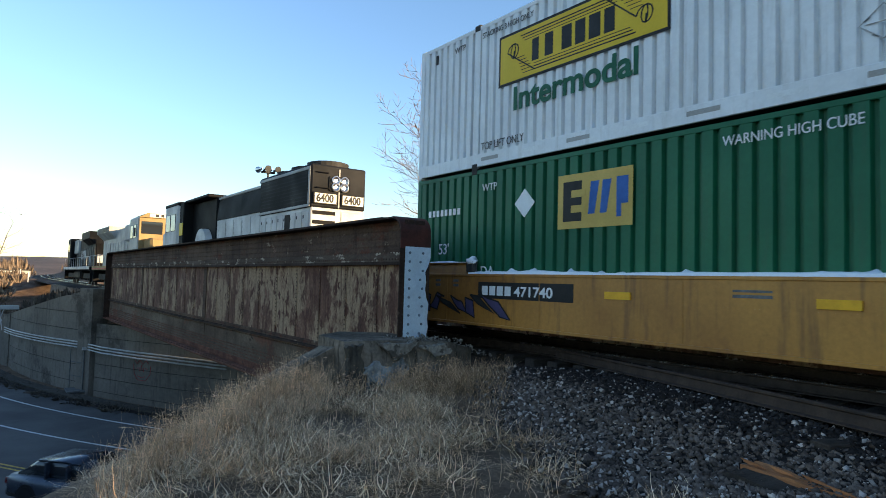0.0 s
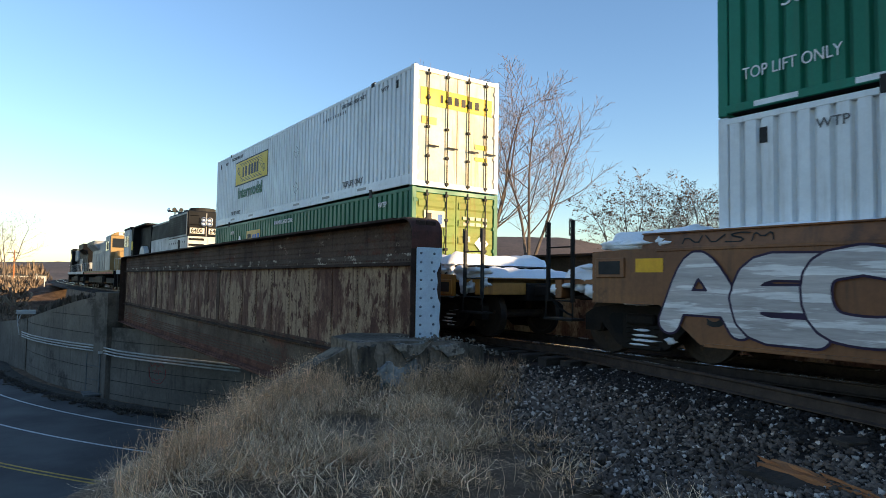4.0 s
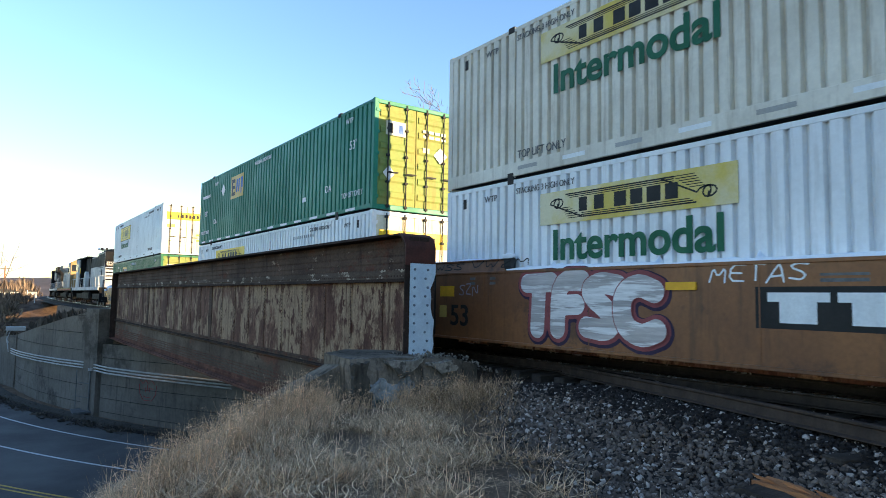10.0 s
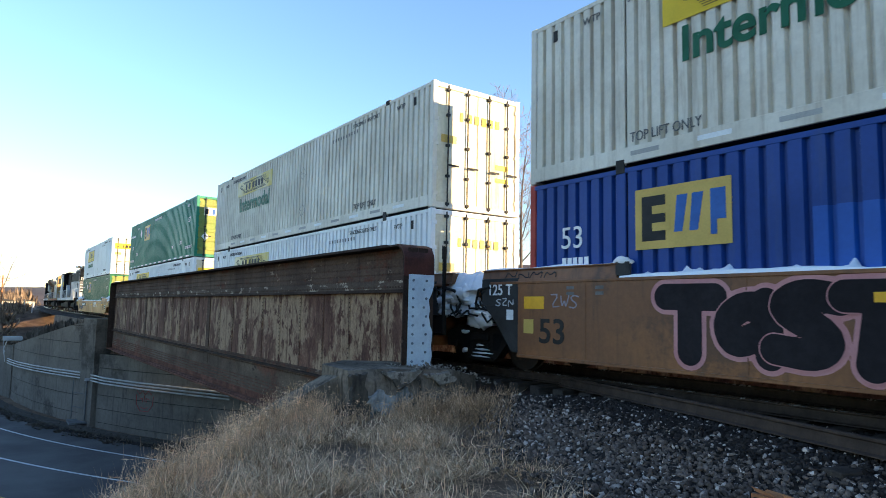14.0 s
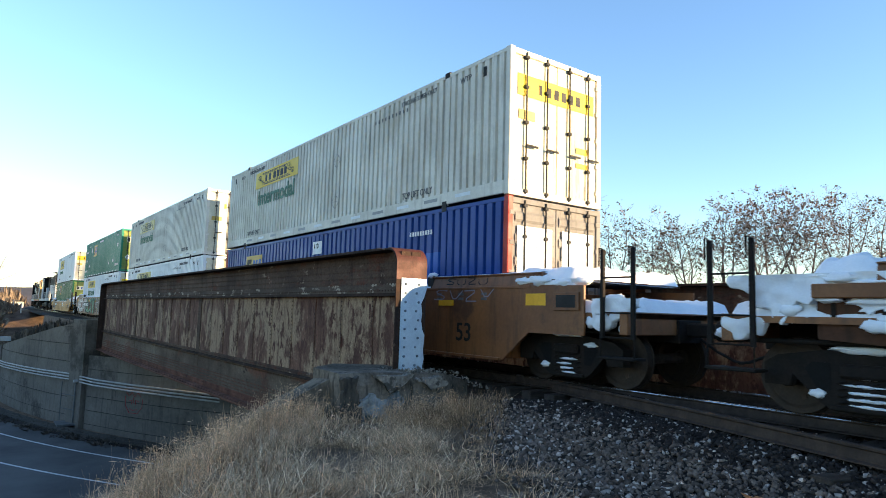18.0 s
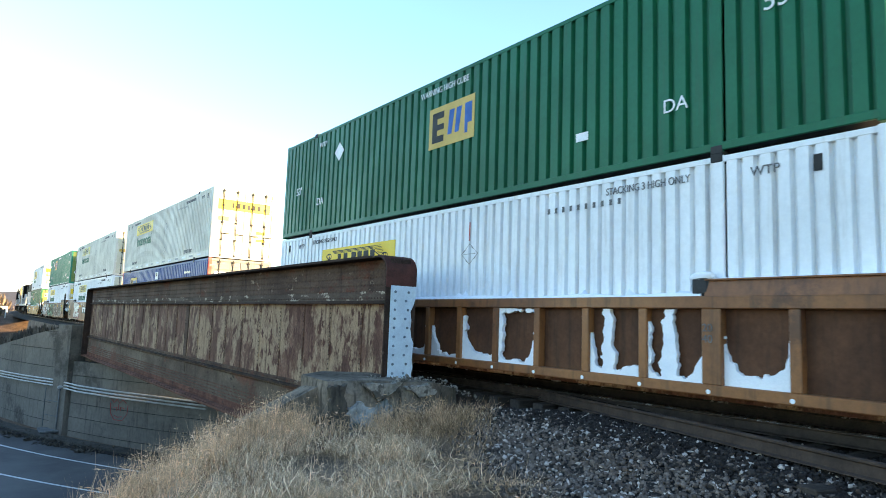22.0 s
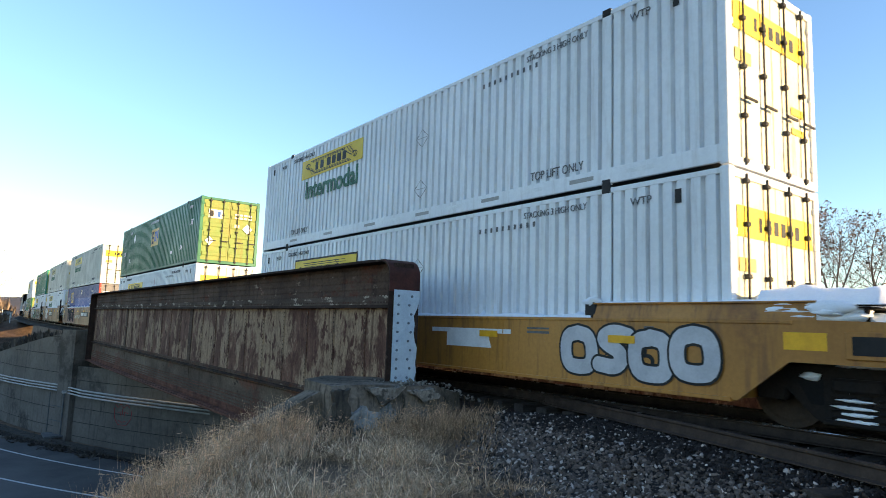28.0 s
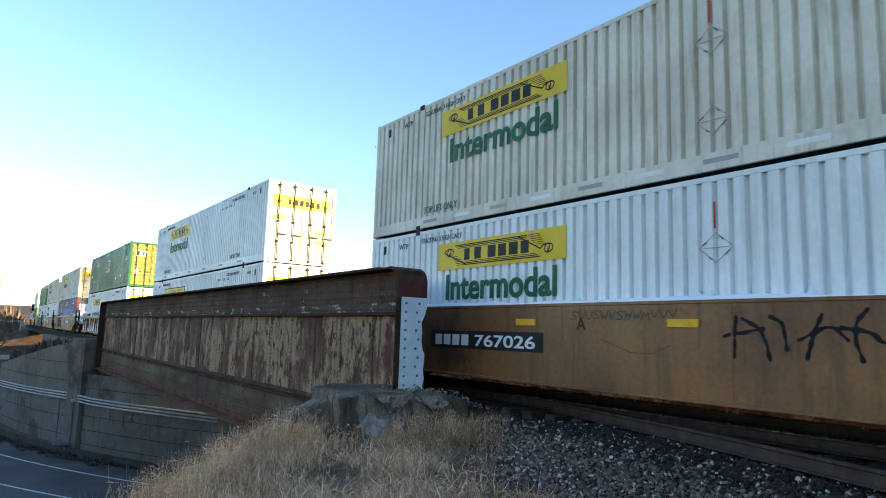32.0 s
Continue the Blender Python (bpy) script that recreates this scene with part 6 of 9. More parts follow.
def well_car(name, label, paint, top, ends, ribbed=False, seed=1):
    """A well car: side sheets with a rolled sill, raised boxes by the ends, end platforms, bogies, couplers, grab posts and lying snow."""
    rng = random.Random(seed)
    car = tagged(new(name), label, "railway wagon", "well cars of the train")
    mat = M[paint]
    box_top = top + 0.20
    for sd in (-1, 1):
        xo = sd * 1.5
        xa, xb = sorted((sd * 1.46, sd * 1.5))
        if not ribbed:
            outl = well_side(sd, top, ends)
            side = part("side_sheet", Mesh().prism(outl, xa, xb, "x"), mat, car)
            # the fold half way up, and the bottom lip
            part("fold", Mesh().prism([(-8.1, top - 0.44), (8.1, top - 0.44), (8.1, top - 0.40), (-8.1, top - 0.40)], *sorted((xo, xo + sd * 0.0025)), "x"), mat, side)
            part("bottom_lip", Mesh().box(*sorted((sd * 1.40, sd * 1.53)), -8.15, 8.15, 0.22, 0.27, 0.006), mat, side)
            part("top_sill", Mesh().box(*sorted((sd * 1.36, sd * 1.515)), -8.9, 8.9, top - 0.05, top, 0.008), mat, side)
            for y in (-6.6, -4.0, -1.3, 1.3, 4.0, 6.6):
                part("seam", Mesh().box(*sorted((xo, xo + sd * 0.006)), y - 0.008, y + 0.008, 0.28, top - 0.06), mat, side)
        else:
            side = part("side_sheet", Mesh().prism([(8.75, 0.30), (9.05, 0.80), (9.8, 0.85), (9.8, top - 0.02), (-9.8, top - 0.02), (-9.8, 0.85), (-9.05, 0.80), (-8.75, 0.30)], *sorted((sd * 1.36, sd * 1.38)), "x"), M["rust_car"], car)
            part("top_sill", Mesh().box(*sorted((sd * 1.30, sd * 1.53)), -9.8, 9.8, top - 0.16, top, 0.012), mat, side)
            part("bottom_sill", Mesh().box(*sorted((sd * 1.34, sd * 1.53)), -8.75, 8.75, 0.22, 0.36, 0.012), mat, side)
            k = 0
            for y in np.arange(-8.13, 8.2, 1.016):
                wide = 0.13 if abs(abs(y) - 6.1) < 0.3 else 0.065
                part("side_post", Mesh().box(*sorted((sd * 1.38, sd * 1.525)), y - wide, y + wide, 0.36, top - 0.16, 0.01), M["brown_car"], side)
                if sd < 0:
                    # snow blown into the bays and stuck to the posts
                    if abs(y) < 8.0 and rng.random() < 0.92:
                        sheet(side, "snow_patch", bay_snow(y + wide + 0.004, y + 1.016 - 0.069, 0.365, rng, top - 0.17), M["snow"], "packed snow")["kind"] = "stuff"
                    part("post_foot", Mesh().tube([(-1.535, y + 0.04, 0.27), (-1.5, y + 0.04, 0.27)], 0.03, 8), M["snow"], side)
                k += 1
            if sd < 0:
                for k in range(22):
                    part("snow_patch", caked(rng.uniform(-9.75, -8.3), rng.uniform(-1.46, -1.38), rng.uniform(0.88, top - 0.15), rng.uniform(0.10, 0.30), rng.uniform(0.05, 0.10), rng.uniform(0.05, 0.16), rng), M["snow"], side, "packed snow", smooth=True)
        # raised boxes along the last metres of each side
        for s in (1, -1):
            b0, b1 = sorted((s * 6.0, s * 9.15))
            bx = part("guide_box", Mesh().prism([(sd * 1.5, top), (sd * 1.46, box_top), (sd * 1.32, box_top + 0.015), (sd * 1.32, top)][::sd], b0, b1, "y"), M["rust_car"] if paint == "brown_dark" else mat, car)
            part("box_edge", Mesh().box(*sorted((sd * 1.40, sd * 1.50)), b0, b1, box_top, box_top + 0.022, 0.004), mat, bx)
            if sd < 0:
                part("latch", Mesh().box(-1.49, -1.36, s * 5.93 - 0.13, s * 5.93 + 0.13, top + 0.0, top + 0.27, 0.04), M["dark_grey"], car)
                part("snow_patch", caked(s * 5.93, -1.42, top + 0.25, 0.15, 0.09, 0.07, rng), M["snow"], car, "packed snow", smooth=True)
                if paint != "yellow_car" and not ribbed:
                    tag(car, -1.487, s * 7.5 + 1.0, top + 0.10, 1.3, 0.12, M["ink"], seed * 3 + s, 8)
        if sd < 0:
            part("sill_snow", snow_ledge(-1.49, -1.27, -5.95, 5.95, top, 0.07, rng, 0.12), M["snow"], car, "strip of packed snow on the sill", smooth=True)
            for s in (1, -1):
                b0, b1 = sorted((s * 6.1, s * 9.1))
                part("sill_snow", snow_ledge(-1.44, -1.2, b0, b1, box_top + 0.01, 0.06, rng, 0.0), M["snow"], car, "packed snow", smooth=True)
    # well floor
    part("well_floor", Mesh().box(-1.44, 1.44, -8.1, 8.1, 0.26, 0.33, 0.01), M["black_steel"], car)
    for y in (-8.2, 8.2):
        part("bulkhead", Mesh().box(-1.44, 1.44, y - 0.03, y + 0.03, 0.26, top - 0.06, 0.006), mat, car)
    for s, kind in ((1, ends[0]), (-1, ends[1])):
        if kind == "coupler":
            pl = part("end_platform", Mesh().prism([(-1.44, 1.02), (1.44, 1.02), (1.44, 1.10), (-1.44, 1.10)], *sorted((s * 8.2, s * 10.9)), "y"), mat, car)
            part("end_sill", Mesh().box(-1.5, 1.5, *sorted((s * 10.75, s * 10.9)), 0.78, 1.12, 0.012), mat, pl)
            part("platform_snow", drift(-1.42, 1.42, *sorted((s * 8.5, s * 10.88)), 1.09, 0.24, rng, 24, 22), M["snow"], pl, "deep packed snow", smooth=True)
            deck = 1.40 if paint == "yellow_car" else top + 0.10
            walkway = part("walkway", Mesh().box(-1.40, 1.40, *sorted((s * 8.42, s * 9.66)), deck - 0.04, deck, 0.006), M["black_steel"], car, "dark raised walkway grating")
            part("walkway_snow", drift(-1.46, 1.44, *sorted((s * 8.36, s * 9.86)), deck - 0.005, 0.24, rng, 26, 14), M["snow"], walkway, "slab of packed snow", smooth=True)
            for yk in (8.5, 9.1, 9.6):
                part("walkway_leg", Mesh().box(-1.40, -1.34, *sorted((s * yk, s * (yk + 0.05))), 1.08, deck - 0.03, 0.004), M["black_steel"], walkway)
            for k in range(12):
                part("snow_patch", caked(s * rng.uniform(8.5, 9.75), rng.uniform(-1.44, -1.30), rng.uniform(1.08 if ribbed else top + 0.02, deck), rng.uniform(0.12, 0.34), rng.uniform(0.06, 0.12), rng.uniform(0.04, 0.10), rng), M["snow"], walkway, "packed snow", smooth=True)
            part("centre_sill", Mesh().box(-0.30, 0.30, *sorted((s * 8.2, s * 10.95)), 0.66, 1.02, 0.012), M["black_steel"], car)
            coup = part("coupler", Mesh().box(-0.10, 0.10, *sorted((s * 10.9, s * 11.45)), 0.76, 0.98, 0.03), M["black_steel"], car)
            part("knuckle", Mesh().box(-0.17, 0.15, *sorted((s * 11.42, s * 11.68)), 0.72, 1.02, 0.06), M["black_steel"], coup)
            part("air_hose", Mesh().tube([(0.3, s * 10.9, 0.75), (0.32, s * 11.2, 0.55), (0.30, s * 11.5, 0.42), (0.26, s * 11.65, 0.40)], 0.022, 8), M["rubber"], car)
            truck(car, s * 9.42, seed=seed * 7 + s)
            post_pair(car, s * 10.47, s * 11.02 if abs(s) else 0, 0.72, 1.50 if ribbed and s < 0 else 2.05, M["black_steel"] if paint != "yellow_car" else M["dark_grey"])
            part("step_plate", Mesh().box(-1.6, -1.3, *sorted((s * 10.42, s * 11.07)), 0.42, 0.46, 0.008), M["black_steel"], car)
            for z in (0.56,):
                part("stirrup", Mesh().tube([(-1.55, s * 10.45, 0.85), (-1.55, s * 10.45, 0.44), (-1.55, s * 11.05, 0.44), (-1.55, s * 11.05, 0.85)], 0.015, 6), M["black_steel"], car)
            if not ribbed:
                decal(car, "reflector", rect(*sorted((s * 8.79, s * 9.26)), top - 0.34, top - 0.14), M["reflector"], -1.5, "yellow reflector plate")
                part("jack_pad", Mesh().box(-1.53, -1.49, *sorted((s * 9.45, s * 10.0)), top - 0.42, top - 0.12, 0.01), mat, car)
                part("pad_opening", Mesh().box(-1.534, -1.53, *sorted((s * 9.52, s * 9.93)), top - 0.37, top - 0.17), M["ink"], car)
            if s < 0 or ribbed:
                flank = part("snow_flank", snow_flank(s * (8.35 if ribbed else 10.12), s * 10.98, 0.72, deck + 0.04 if ribbed else 1.34, rng), None, car, "packed snow on the end frame")
                flank["kind"] = "stuff"
            for k in range(8):
                yy, zz = s * rng.uniform(8.7 if ribbed else 10.12, 10.95), rng.uniform(0.85, 1.30)
                part("snow_patch", caked(yy, rng.uniform(-1.46, -1.25), zz, rng.uniform(0.06, 0.22), rng.uniform(0.04, 0.09), rng.uniform(0.03, 0.10), rng, 12, 7), M["snow"], car, "packed snow", smooth=True)
            # hand brake rods and piping under the platform
            part("brake_pipe", Mesh().tube([(-1.2, s * 8.4, 0.82), (-1.2, s * 10.8, 0.80)], 0.03, 8), M["black_steel"], car)
        else:
            pl = part("end_platform", Mesh().prism([(-1.35, 1.30), (1.35, 1.30), (1.35, 1.40), (-1.35, 1.40)], *sorted((s * 8.2, s * 9.62)), "y"), mat, car)
            part("platform_snow", drift(-1.46, 1.46, *sorted((s * 8.2, s * 9.68)), 1.40, 0.38, rng, 24, 14), M["snow"], pl, "deep packed snow", smooth=True)
            part("end_panel", Mesh().box(-1.5, -1.44, *sorted((s * 8.15, s * (9.16 if s > 0 else 8.62))), 0.72 if s < 0 else 1.10, top + 0.06, 0.008), M["dark_grey"], car, "dark grey end panel")
            part("end_panel", Mesh().prism([(s * 8.15, 0.30), (s * 8.15, 1.10), (s * (9.1 if s > 0 else 8.6), 1.10), (s * 8.75, 0.80), (s * 8.32, 0.30)][::s], -1.49, -1.43, "x"), M["dark_grey"], car, "dark grey end panel")
            if s > 0:
                words(car, "125 T", M["white_ink"], on_side(-1.504, 8.98, 1.30), 0.20, bold=0.01)
                decal(car, "notice", rect(8.28, 8.46, 0.86, 1.04), M["white_ink"], -1.492)
                decal(car, "reflector", rect(7.51, 7.99, 1.06, 1.27), M["reflector"], -1.5, "yellow reflector plate")
                decal(car, "reflector", rect(7.76, 8.0, 0.64, 0.88), M["ochre"], -1.5, "faded yellow plate")
                tag(car, -1.5, 8.75, 1.17, 0.5, 0.12, GRAF["silver"], seed + 5, 6)
                tag(car, -1.5, 7.35, 1.2, 0.62, 0.20, GRAF["haze"], seed + 6, 6)
            part("articulation_beam", Mesh().box(-0.32, 0.32, *sorted((s * 8.2, s * 9.68)), 0.62, 1.02, 0.02), M["black_steel"], car)
            part("drawbar_plate", Mesh().box(-1.25, -0.3, *sorted((s * 8.3, s * 9.5)), 0.86, 0.94, 0.01), M["black_steel"], car)
            part("snow_patch", drift(-1.42, -0.4, *sorted((s * 8.75, s * 9.65)), 0.92, 0.28, rng, 8, 8), M["snow"], car, "packed snow", smooth=True)
            part("brake_hose", Mesh().tube([(-1.40, s * 8.7, 1.30), (-1.5, s * 8.95, 1.45), (-1.5, s * 9.25, 1.40), (-1.45, s * 9.4, 1.15), (-1.4, s * 9.2, 0.98), (-1.36, s * 8.9, 0.9)], 0.03, 8), M["rubber"], car)
            if s < 0:
                truck(car, -9.68, seed=seed * 7)
                post_pair(car, -8.42, -8.93, 0.52, 2.30, M["black_steel"])
                part("ladder_plate", Mesh().box(-1.52, -1.46, -8.95, -8.40, 0.5, 0.9, 0.01), M["black_steel"], car)
                # ice caked on the end frame
                for k in range(26):
                    yy = rng.uniform(-10.2, -8.5)
                    zz = rng.uniform(0.92, 1.42) if yy > -9.7 else rng.uniform(0.80, 1.12)
                    part("snow_patch", caked(yy, rng.uniform(-1.42, -1.28), zz, rng.uniform(0.08, 0.26), rng.uniform(0.05, 0.10), rng.uniform(0.05, 0.15), rng), M["snow"], car, "packed snow", smooth=True)
                for k in range(8):
                    yy, zz = rng.uniform(-10.1, -8.6), rng.uniform(0.95, 1.4)
                    part("air_hose", Mesh().tube([(-1.42, yy, zz), (-1.5, yy - 0.12, zz - 0.06), (-1.48, yy - 0.25, zz + rng.uniform(-0.25, 0.05)), (-1.40, yy - 0.34, zz - 0.1)], 0.022, 6), M["rubber"], car)
                decal(car, "reflector", rect(-8.50, -8.14, 1.15, 1.35), M["reflector"], -1.5, "yellow reflector plate")
    return car


# lettering, reflectors and spray paint of the separate cars
def car_number(car, x, y1, z, text, k=1.0, at=1.0, wide=1.28):
    """The dark number panel: bars for the owner's mark, then the number; k widens it, at and wide place and stretch the number."""
    tall = 1 + (k - 1) * 0.6
    hgt = 0.17 * tall
    decal(car, "number_panel", rect(y1 - 2.38 * k, y1, z - 0.06, z + hgt + 0.07), M["ink"], x)
    for i in range(4):
        decal(car, "reporting_bar", rect(y1 - (0.28 + 0.21 * i) * k * min(1.0, at), y1 - (0.12 + 0.21 * i) * k * min(1.0, at), z, z + hgt), M["white_ink"], x - 0.004)
    words(car, text, M["white_ink"], on_side(x - 0.006, y1 - at * k, z), hgt, bold=0.016, squeeze=wide * k / tall)


def side_marks(car, x, top, seed, mark_y=8.14):
    rng = random.Random(seed)
    for y in (2.6, -0.4, -3.4, -6.3):
        part("reflector", Mesh().prism(rect(y - 0.46, y, top - 0.36, top - 0.25), x - 0.030, x, "x"), M["reflector"], car, "yellow reflector strip")
    words(car, "53", M["ink"], on_side(x - 0.003, -6.85, 0.52), 0.34, bold=0.01)
    words(car, "53", M["ink"], on_side(x - 0.003, mark_y, 0.50), 0.40, bold=0.014, squeeze=1.1)
    for y in (-6.2, -6.9, -7.6, 6.4, 7.0):
        for k in range(2):
            decal(car, "stencil_bar", rect(y - 0.16, y, top - 0.16 - 0.09 * k, top - 0.11 - 0.09 * k), M["ink_grey"], x)
    for y in (-4.6, 0.6):
        decal(car, "stencil_bar", rect(y - 0.5, y, top - 0.20, top - 0.17), M["ink_grey"], x)
        decal(car, "stencil_bar", rect(y - 0.5, y, top - 0.27, top - 0.23), M["ink_grey"], x)


GRAF = {
    "mint": surf("mint spray paint", (0.20, 0.40, 0.26), (0.15, 0.31, 0.21), 0.55, scale=3, bump=0.03, vary=0.1),
    "purple": surf("violet spray paint", (0.09, 0.075, 0.16), (0.07, 0.06, 0.13), 0.55, scale=3, bump=0.03, vary=0.1),
    "pink": surf("pink spray paint", (0.50, 0.24, 0.24), (0.45, 0.2, 0.2), 0.55, scale=3, bump=0.03, vary=0.1),
    "silver": surf("silver spray paint", (0.52, 0.53, 0.55), (0.42, 0.43, 0.45), 0.5, scale=3, bump=0.03, vary=0.1),
    "brown": surf("brown spray paint", (0.13, 0.065, 0.04), (0.10, 0.05, 0.03), 0.55, scale=3, bump=0.03, vary=0.1),
    "smoke": surf("faded grey and brown spray paint", (0.085, 0.086, 0.092), (0.115, 0.070, 0.052), 0.5, scale=0.9, fine=9, bump=0.02, vary=0.2, patch=(0.26, 0.26, 0.27), patch_scale=1.3, patch_at=0.55, stretch=(1, 0.6, 2.0)),
    "brushed": surf("streaked silver spray paint", (0.47, 0.44, 0.44), (0.32, 0.30, 0.30), 0.4, metal=0.1, scale=1.5, fine=7, bump=0.02, vary=0.22, spot=(0.66, 0.65, 0.65), spot_scale=3, spot_at=0.52, stretch=(1, 0.25, 3.0)),
    "grape": surf("dark violet spray line", (0.035, 0.020, 0.05), None, 0.6, scale=3, bump=0.02, vary=0.15),
    "rose": surf("dull red spray paint", (0.27, 0.07, 0.075), (0.20, 0.055, 0.06), 0.6, scale=3, bump=0.02, vary=0.15),
    "soot": surf("matt black spray paint", (0.014, 0.012, 0.014), (0.024, 0.021, 0.023), 0.7, scale=1.2, fine=9, bump=0.02, vary=0.25, spec=0.08),
    "violet": surf("violet blue spray paint", (0.055, 0.050, 0.115), (0.085, 0.078, 0.155), 0.5, scale=1.1, fine=9, bump=0.02, vary=0.15, stretch=(1, 0.6, 2)),
    "haze": surf("thin grey violet spray paint", (0.30, 0.285, 0.33), (0.22, 0.20, 0.24), 0.55, scale=3, bump=0.02, vary=0.15),
    "pine": surf("deep green spray paint", (0.035, 0.085, 0.055), (0.05, 0.11, 0.075), 0.55, scale=2, bump=0.02, vary=0.15),
    "lime": surf("lime spray paint", (0.42, 0.50, 0.12), None, 0.55, scale=3, bump=0.03, vary=0.1),
}

# middle of each loaded unit at the start, along the line
UNITS = [3.735, -20.085, -39.465, -58.74, -81.965, -105.515, -129.0, -148.4, -167.8]
TRAIN = []


def load(y0, ob):
    TRAIN.append((ob, y0))


def build_train():
    lab_haul = "white corrugated container with a yellow logo panel"
    lab_old = "weathered cream-white corrugated container with a yellow logo panel"
    lab_green = "dark green corrugated container with an ochre logo panel"
    lab_teal = "faded blue-green corrugated container with white strips along its sill"
    lab_blue = "blue corrugated container with red front posts"
    x = -1.5
    # 1: a yellow single well car
    c = well_car("well_car", "yellow well car with snow along its sill", "yellow_car", 1.19, ("coupler", "coupler"), seed=1)
    car_number(c, x, 5.62, 0.80, "471740")
    side_marks(c, x, 1.19, 1)
    for k, (a, b) in enumerate(((-1.75, -2.35), (-2.4, -3.0))):
        decal(c, "logo_block", [(a, 1.06), (b, 1.06), (b + 0.2, 0.66), (a - 0.2, 0.66)][::-1], M["white_ink"], x)
    decal(c, "logo_block", [(-3.0, 1.06), (-3.14, 1.06), (-3.62, 0.66), (-3.46, 0.66)], M["white_ink"], x)
    decal(c, "logo_block", [(-3.46, 1.06), (-3.62, 1.06), (-3.14, 0.66), (-2.98, 0.66)], M["red_paint"], x - 0.003)
    decal(c, "notice", rect(-8.15, -7.6, 0.55, 0.86), M["white_ink"], x)
    decal(c, "notice_bars", rect(-8.12, -7.63, 0.58, 0.66), M["ink"], x - 0.004)
    decal(c, "notice_bars", rect(-8.12, -7.63, 0.70, 0.83), M["ink"], x - 0.004)
    shards(c, x, 4.9, 7.4, 0.36, 0.84, [GRAF["purple"], GRAF["purple"], M["dark_grey"]], 3, 7)
    load(UNITS[0], c)
    load(UNITS[0], container("container", lab_green, "green_cont", "pool", (), 0.35, "dark"))
    load(UNITS[0], container("container", lab_haul, "white_cont", "haul", ("tall",), 3.25, "dark"))
    # 2 to 4: a brown articulated three-unit car
    specs = [(1, ("coupler", "shared")), (2, ("shared", "shared")), (3, ("shared", "coupler"))]
    for i, ends in specs:
        c = well_car("well_car", "weathered brown articulated well car covered in spray paint", "brown_car", 1.54, ends, seed=i + 1)
        side_marks(c, x, 1.54, i + 1, 8.14 if i == 1 else 7.64)
        if i == 1:
            shards(c, x, -0.6, 4.9, 0.30, 1.46, [GRAF["brown"], GRAF["pine"], GRAF["soot"], GRAF["mint"], GRAF["brown"]], 9, 13)
            for k, (ya, yb, za, zb) in enumerate(((4.3, 3.55, 1.44, 0.36), (3.55, 2.7, 1.44, 0.36), (3.9, 2.9, 0.62, 0.40), (2.6, 1.9, 1.42, 0.34), (2.5, 1.3, 0.40, 0.66), (2.3, 1.2, 1.36, 1.12), (1.5, 0.95, 1.40, 0.36), (0.95, 0.65, 0.40, 1.42), (0.75, 0.15, 1.42, 0.36), (0.1, -0.1, 1.2, 0.34), (-0.15, -0.75, 1.40, 1.30), (-0.42, -0.52, 1.3, 0.36))):
                sprayed(c, [[(ya, za), (yb, zb)]], 0.115, GRAF["soot"], x - 0.012 - 0.002 * k, "spray_outline")
                sprayed(c, [[(ya, za), (yb, zb)]], 0.085, GRAF["brown"] if k % 4 == 3 else GRAF["mint"], x - 0.013 - 0.002 * k, "spray_fill")
            throw_up(c, x - 0.014, 8.7, 3.75, 0.36, 1.44, "AEONT", [GRAF["brushed"]], GRAF["grape"], 21, None, 0.155, 0.03, 1.35)
            car_number(c, x - 0.046, 5.25, 0.86, "726826", 1.38, 0.90, 1.5)
            throw_up(c, x, -0.85, -6.2, 0.38, 1.42, "FKUER", [GRAF["smoke"]], GRAF["soot"], 5, GRAF["soot"], 0.145, 0.02, 1.26, 2, GRAF["brushed"])
            decal(c, "spray_fill", [(-1.2, 1.40), (-2.4, 1.42), (-2.3, 1.50), (-1.3, 1.49)], GRAF["lime"], x - 0.002)
            tag(c, x - 0.036, -1.5, 0.62, 0.42, 0.16, GRAF["lime"], 30, 4, "TSK")
            tag(c, x, -6.45, 1.22, 1.0, 0.26, GRAF["lime"], 8, 4, "FILTH")
            tag(c, x, -6.45, 0.90, 1.0, 0.26, GRAF["lime"], 9, 4, "PITCH")
            tag(c, x, -6.1, 1.66, 1.6, 0.14, M["ink"], 2)
        elif i == 2:
            throw_up(c, x, 5.45, 2.7, 0.36, 1.46, "TFSC", [GRAF["brushed"]], GRAF["rose"], 33, GRAF["grape"], 0.165, 0.018, 1.32, 2, GRAF["rose"])
            decal(c, "logo_panel", rect(-1.4, 1.35, 0.72, 1.22), M["ink"], x, "black logo panel")
            for k in range(2):
                yk = 1.2 - k * 0.78
                decal(c, "logo_block", rect(yk - 0.7, yk, 1.04, 1.15), M["white_ink"], x - 0.004)
                decal(c, "logo_block", rect(yk - 0.56, yk - 0.14, 0.79, 1.04), M["white_ink"], x - 0.004)
            decal(c, "logo_block", [(-0.42, 1.15), (-0.62, 1.15), (-1.28, 0.79), (-1.08, 0.79)], M["white_ink"], x - 0.004)
            decal(c, "logo_block", [(-1.08, 1.15), (-1.28, 1.15), (-0.62, 0.79), (-0.42, 0.79)], M["white_ink"], x - 0.006)
            tag(c, x, 1.95, 1.38, 1.25, 0.20, M["white_ink"], 12, 4, "METAS")
            tag(c, x, -1.55, 1.30, 1.0, 0.30, M["ink_grey"], 19, 4, "DUES")
            tag(c, x, -5.0, 1.15, 0.5, 0.16, GRAF["haze"], 13)
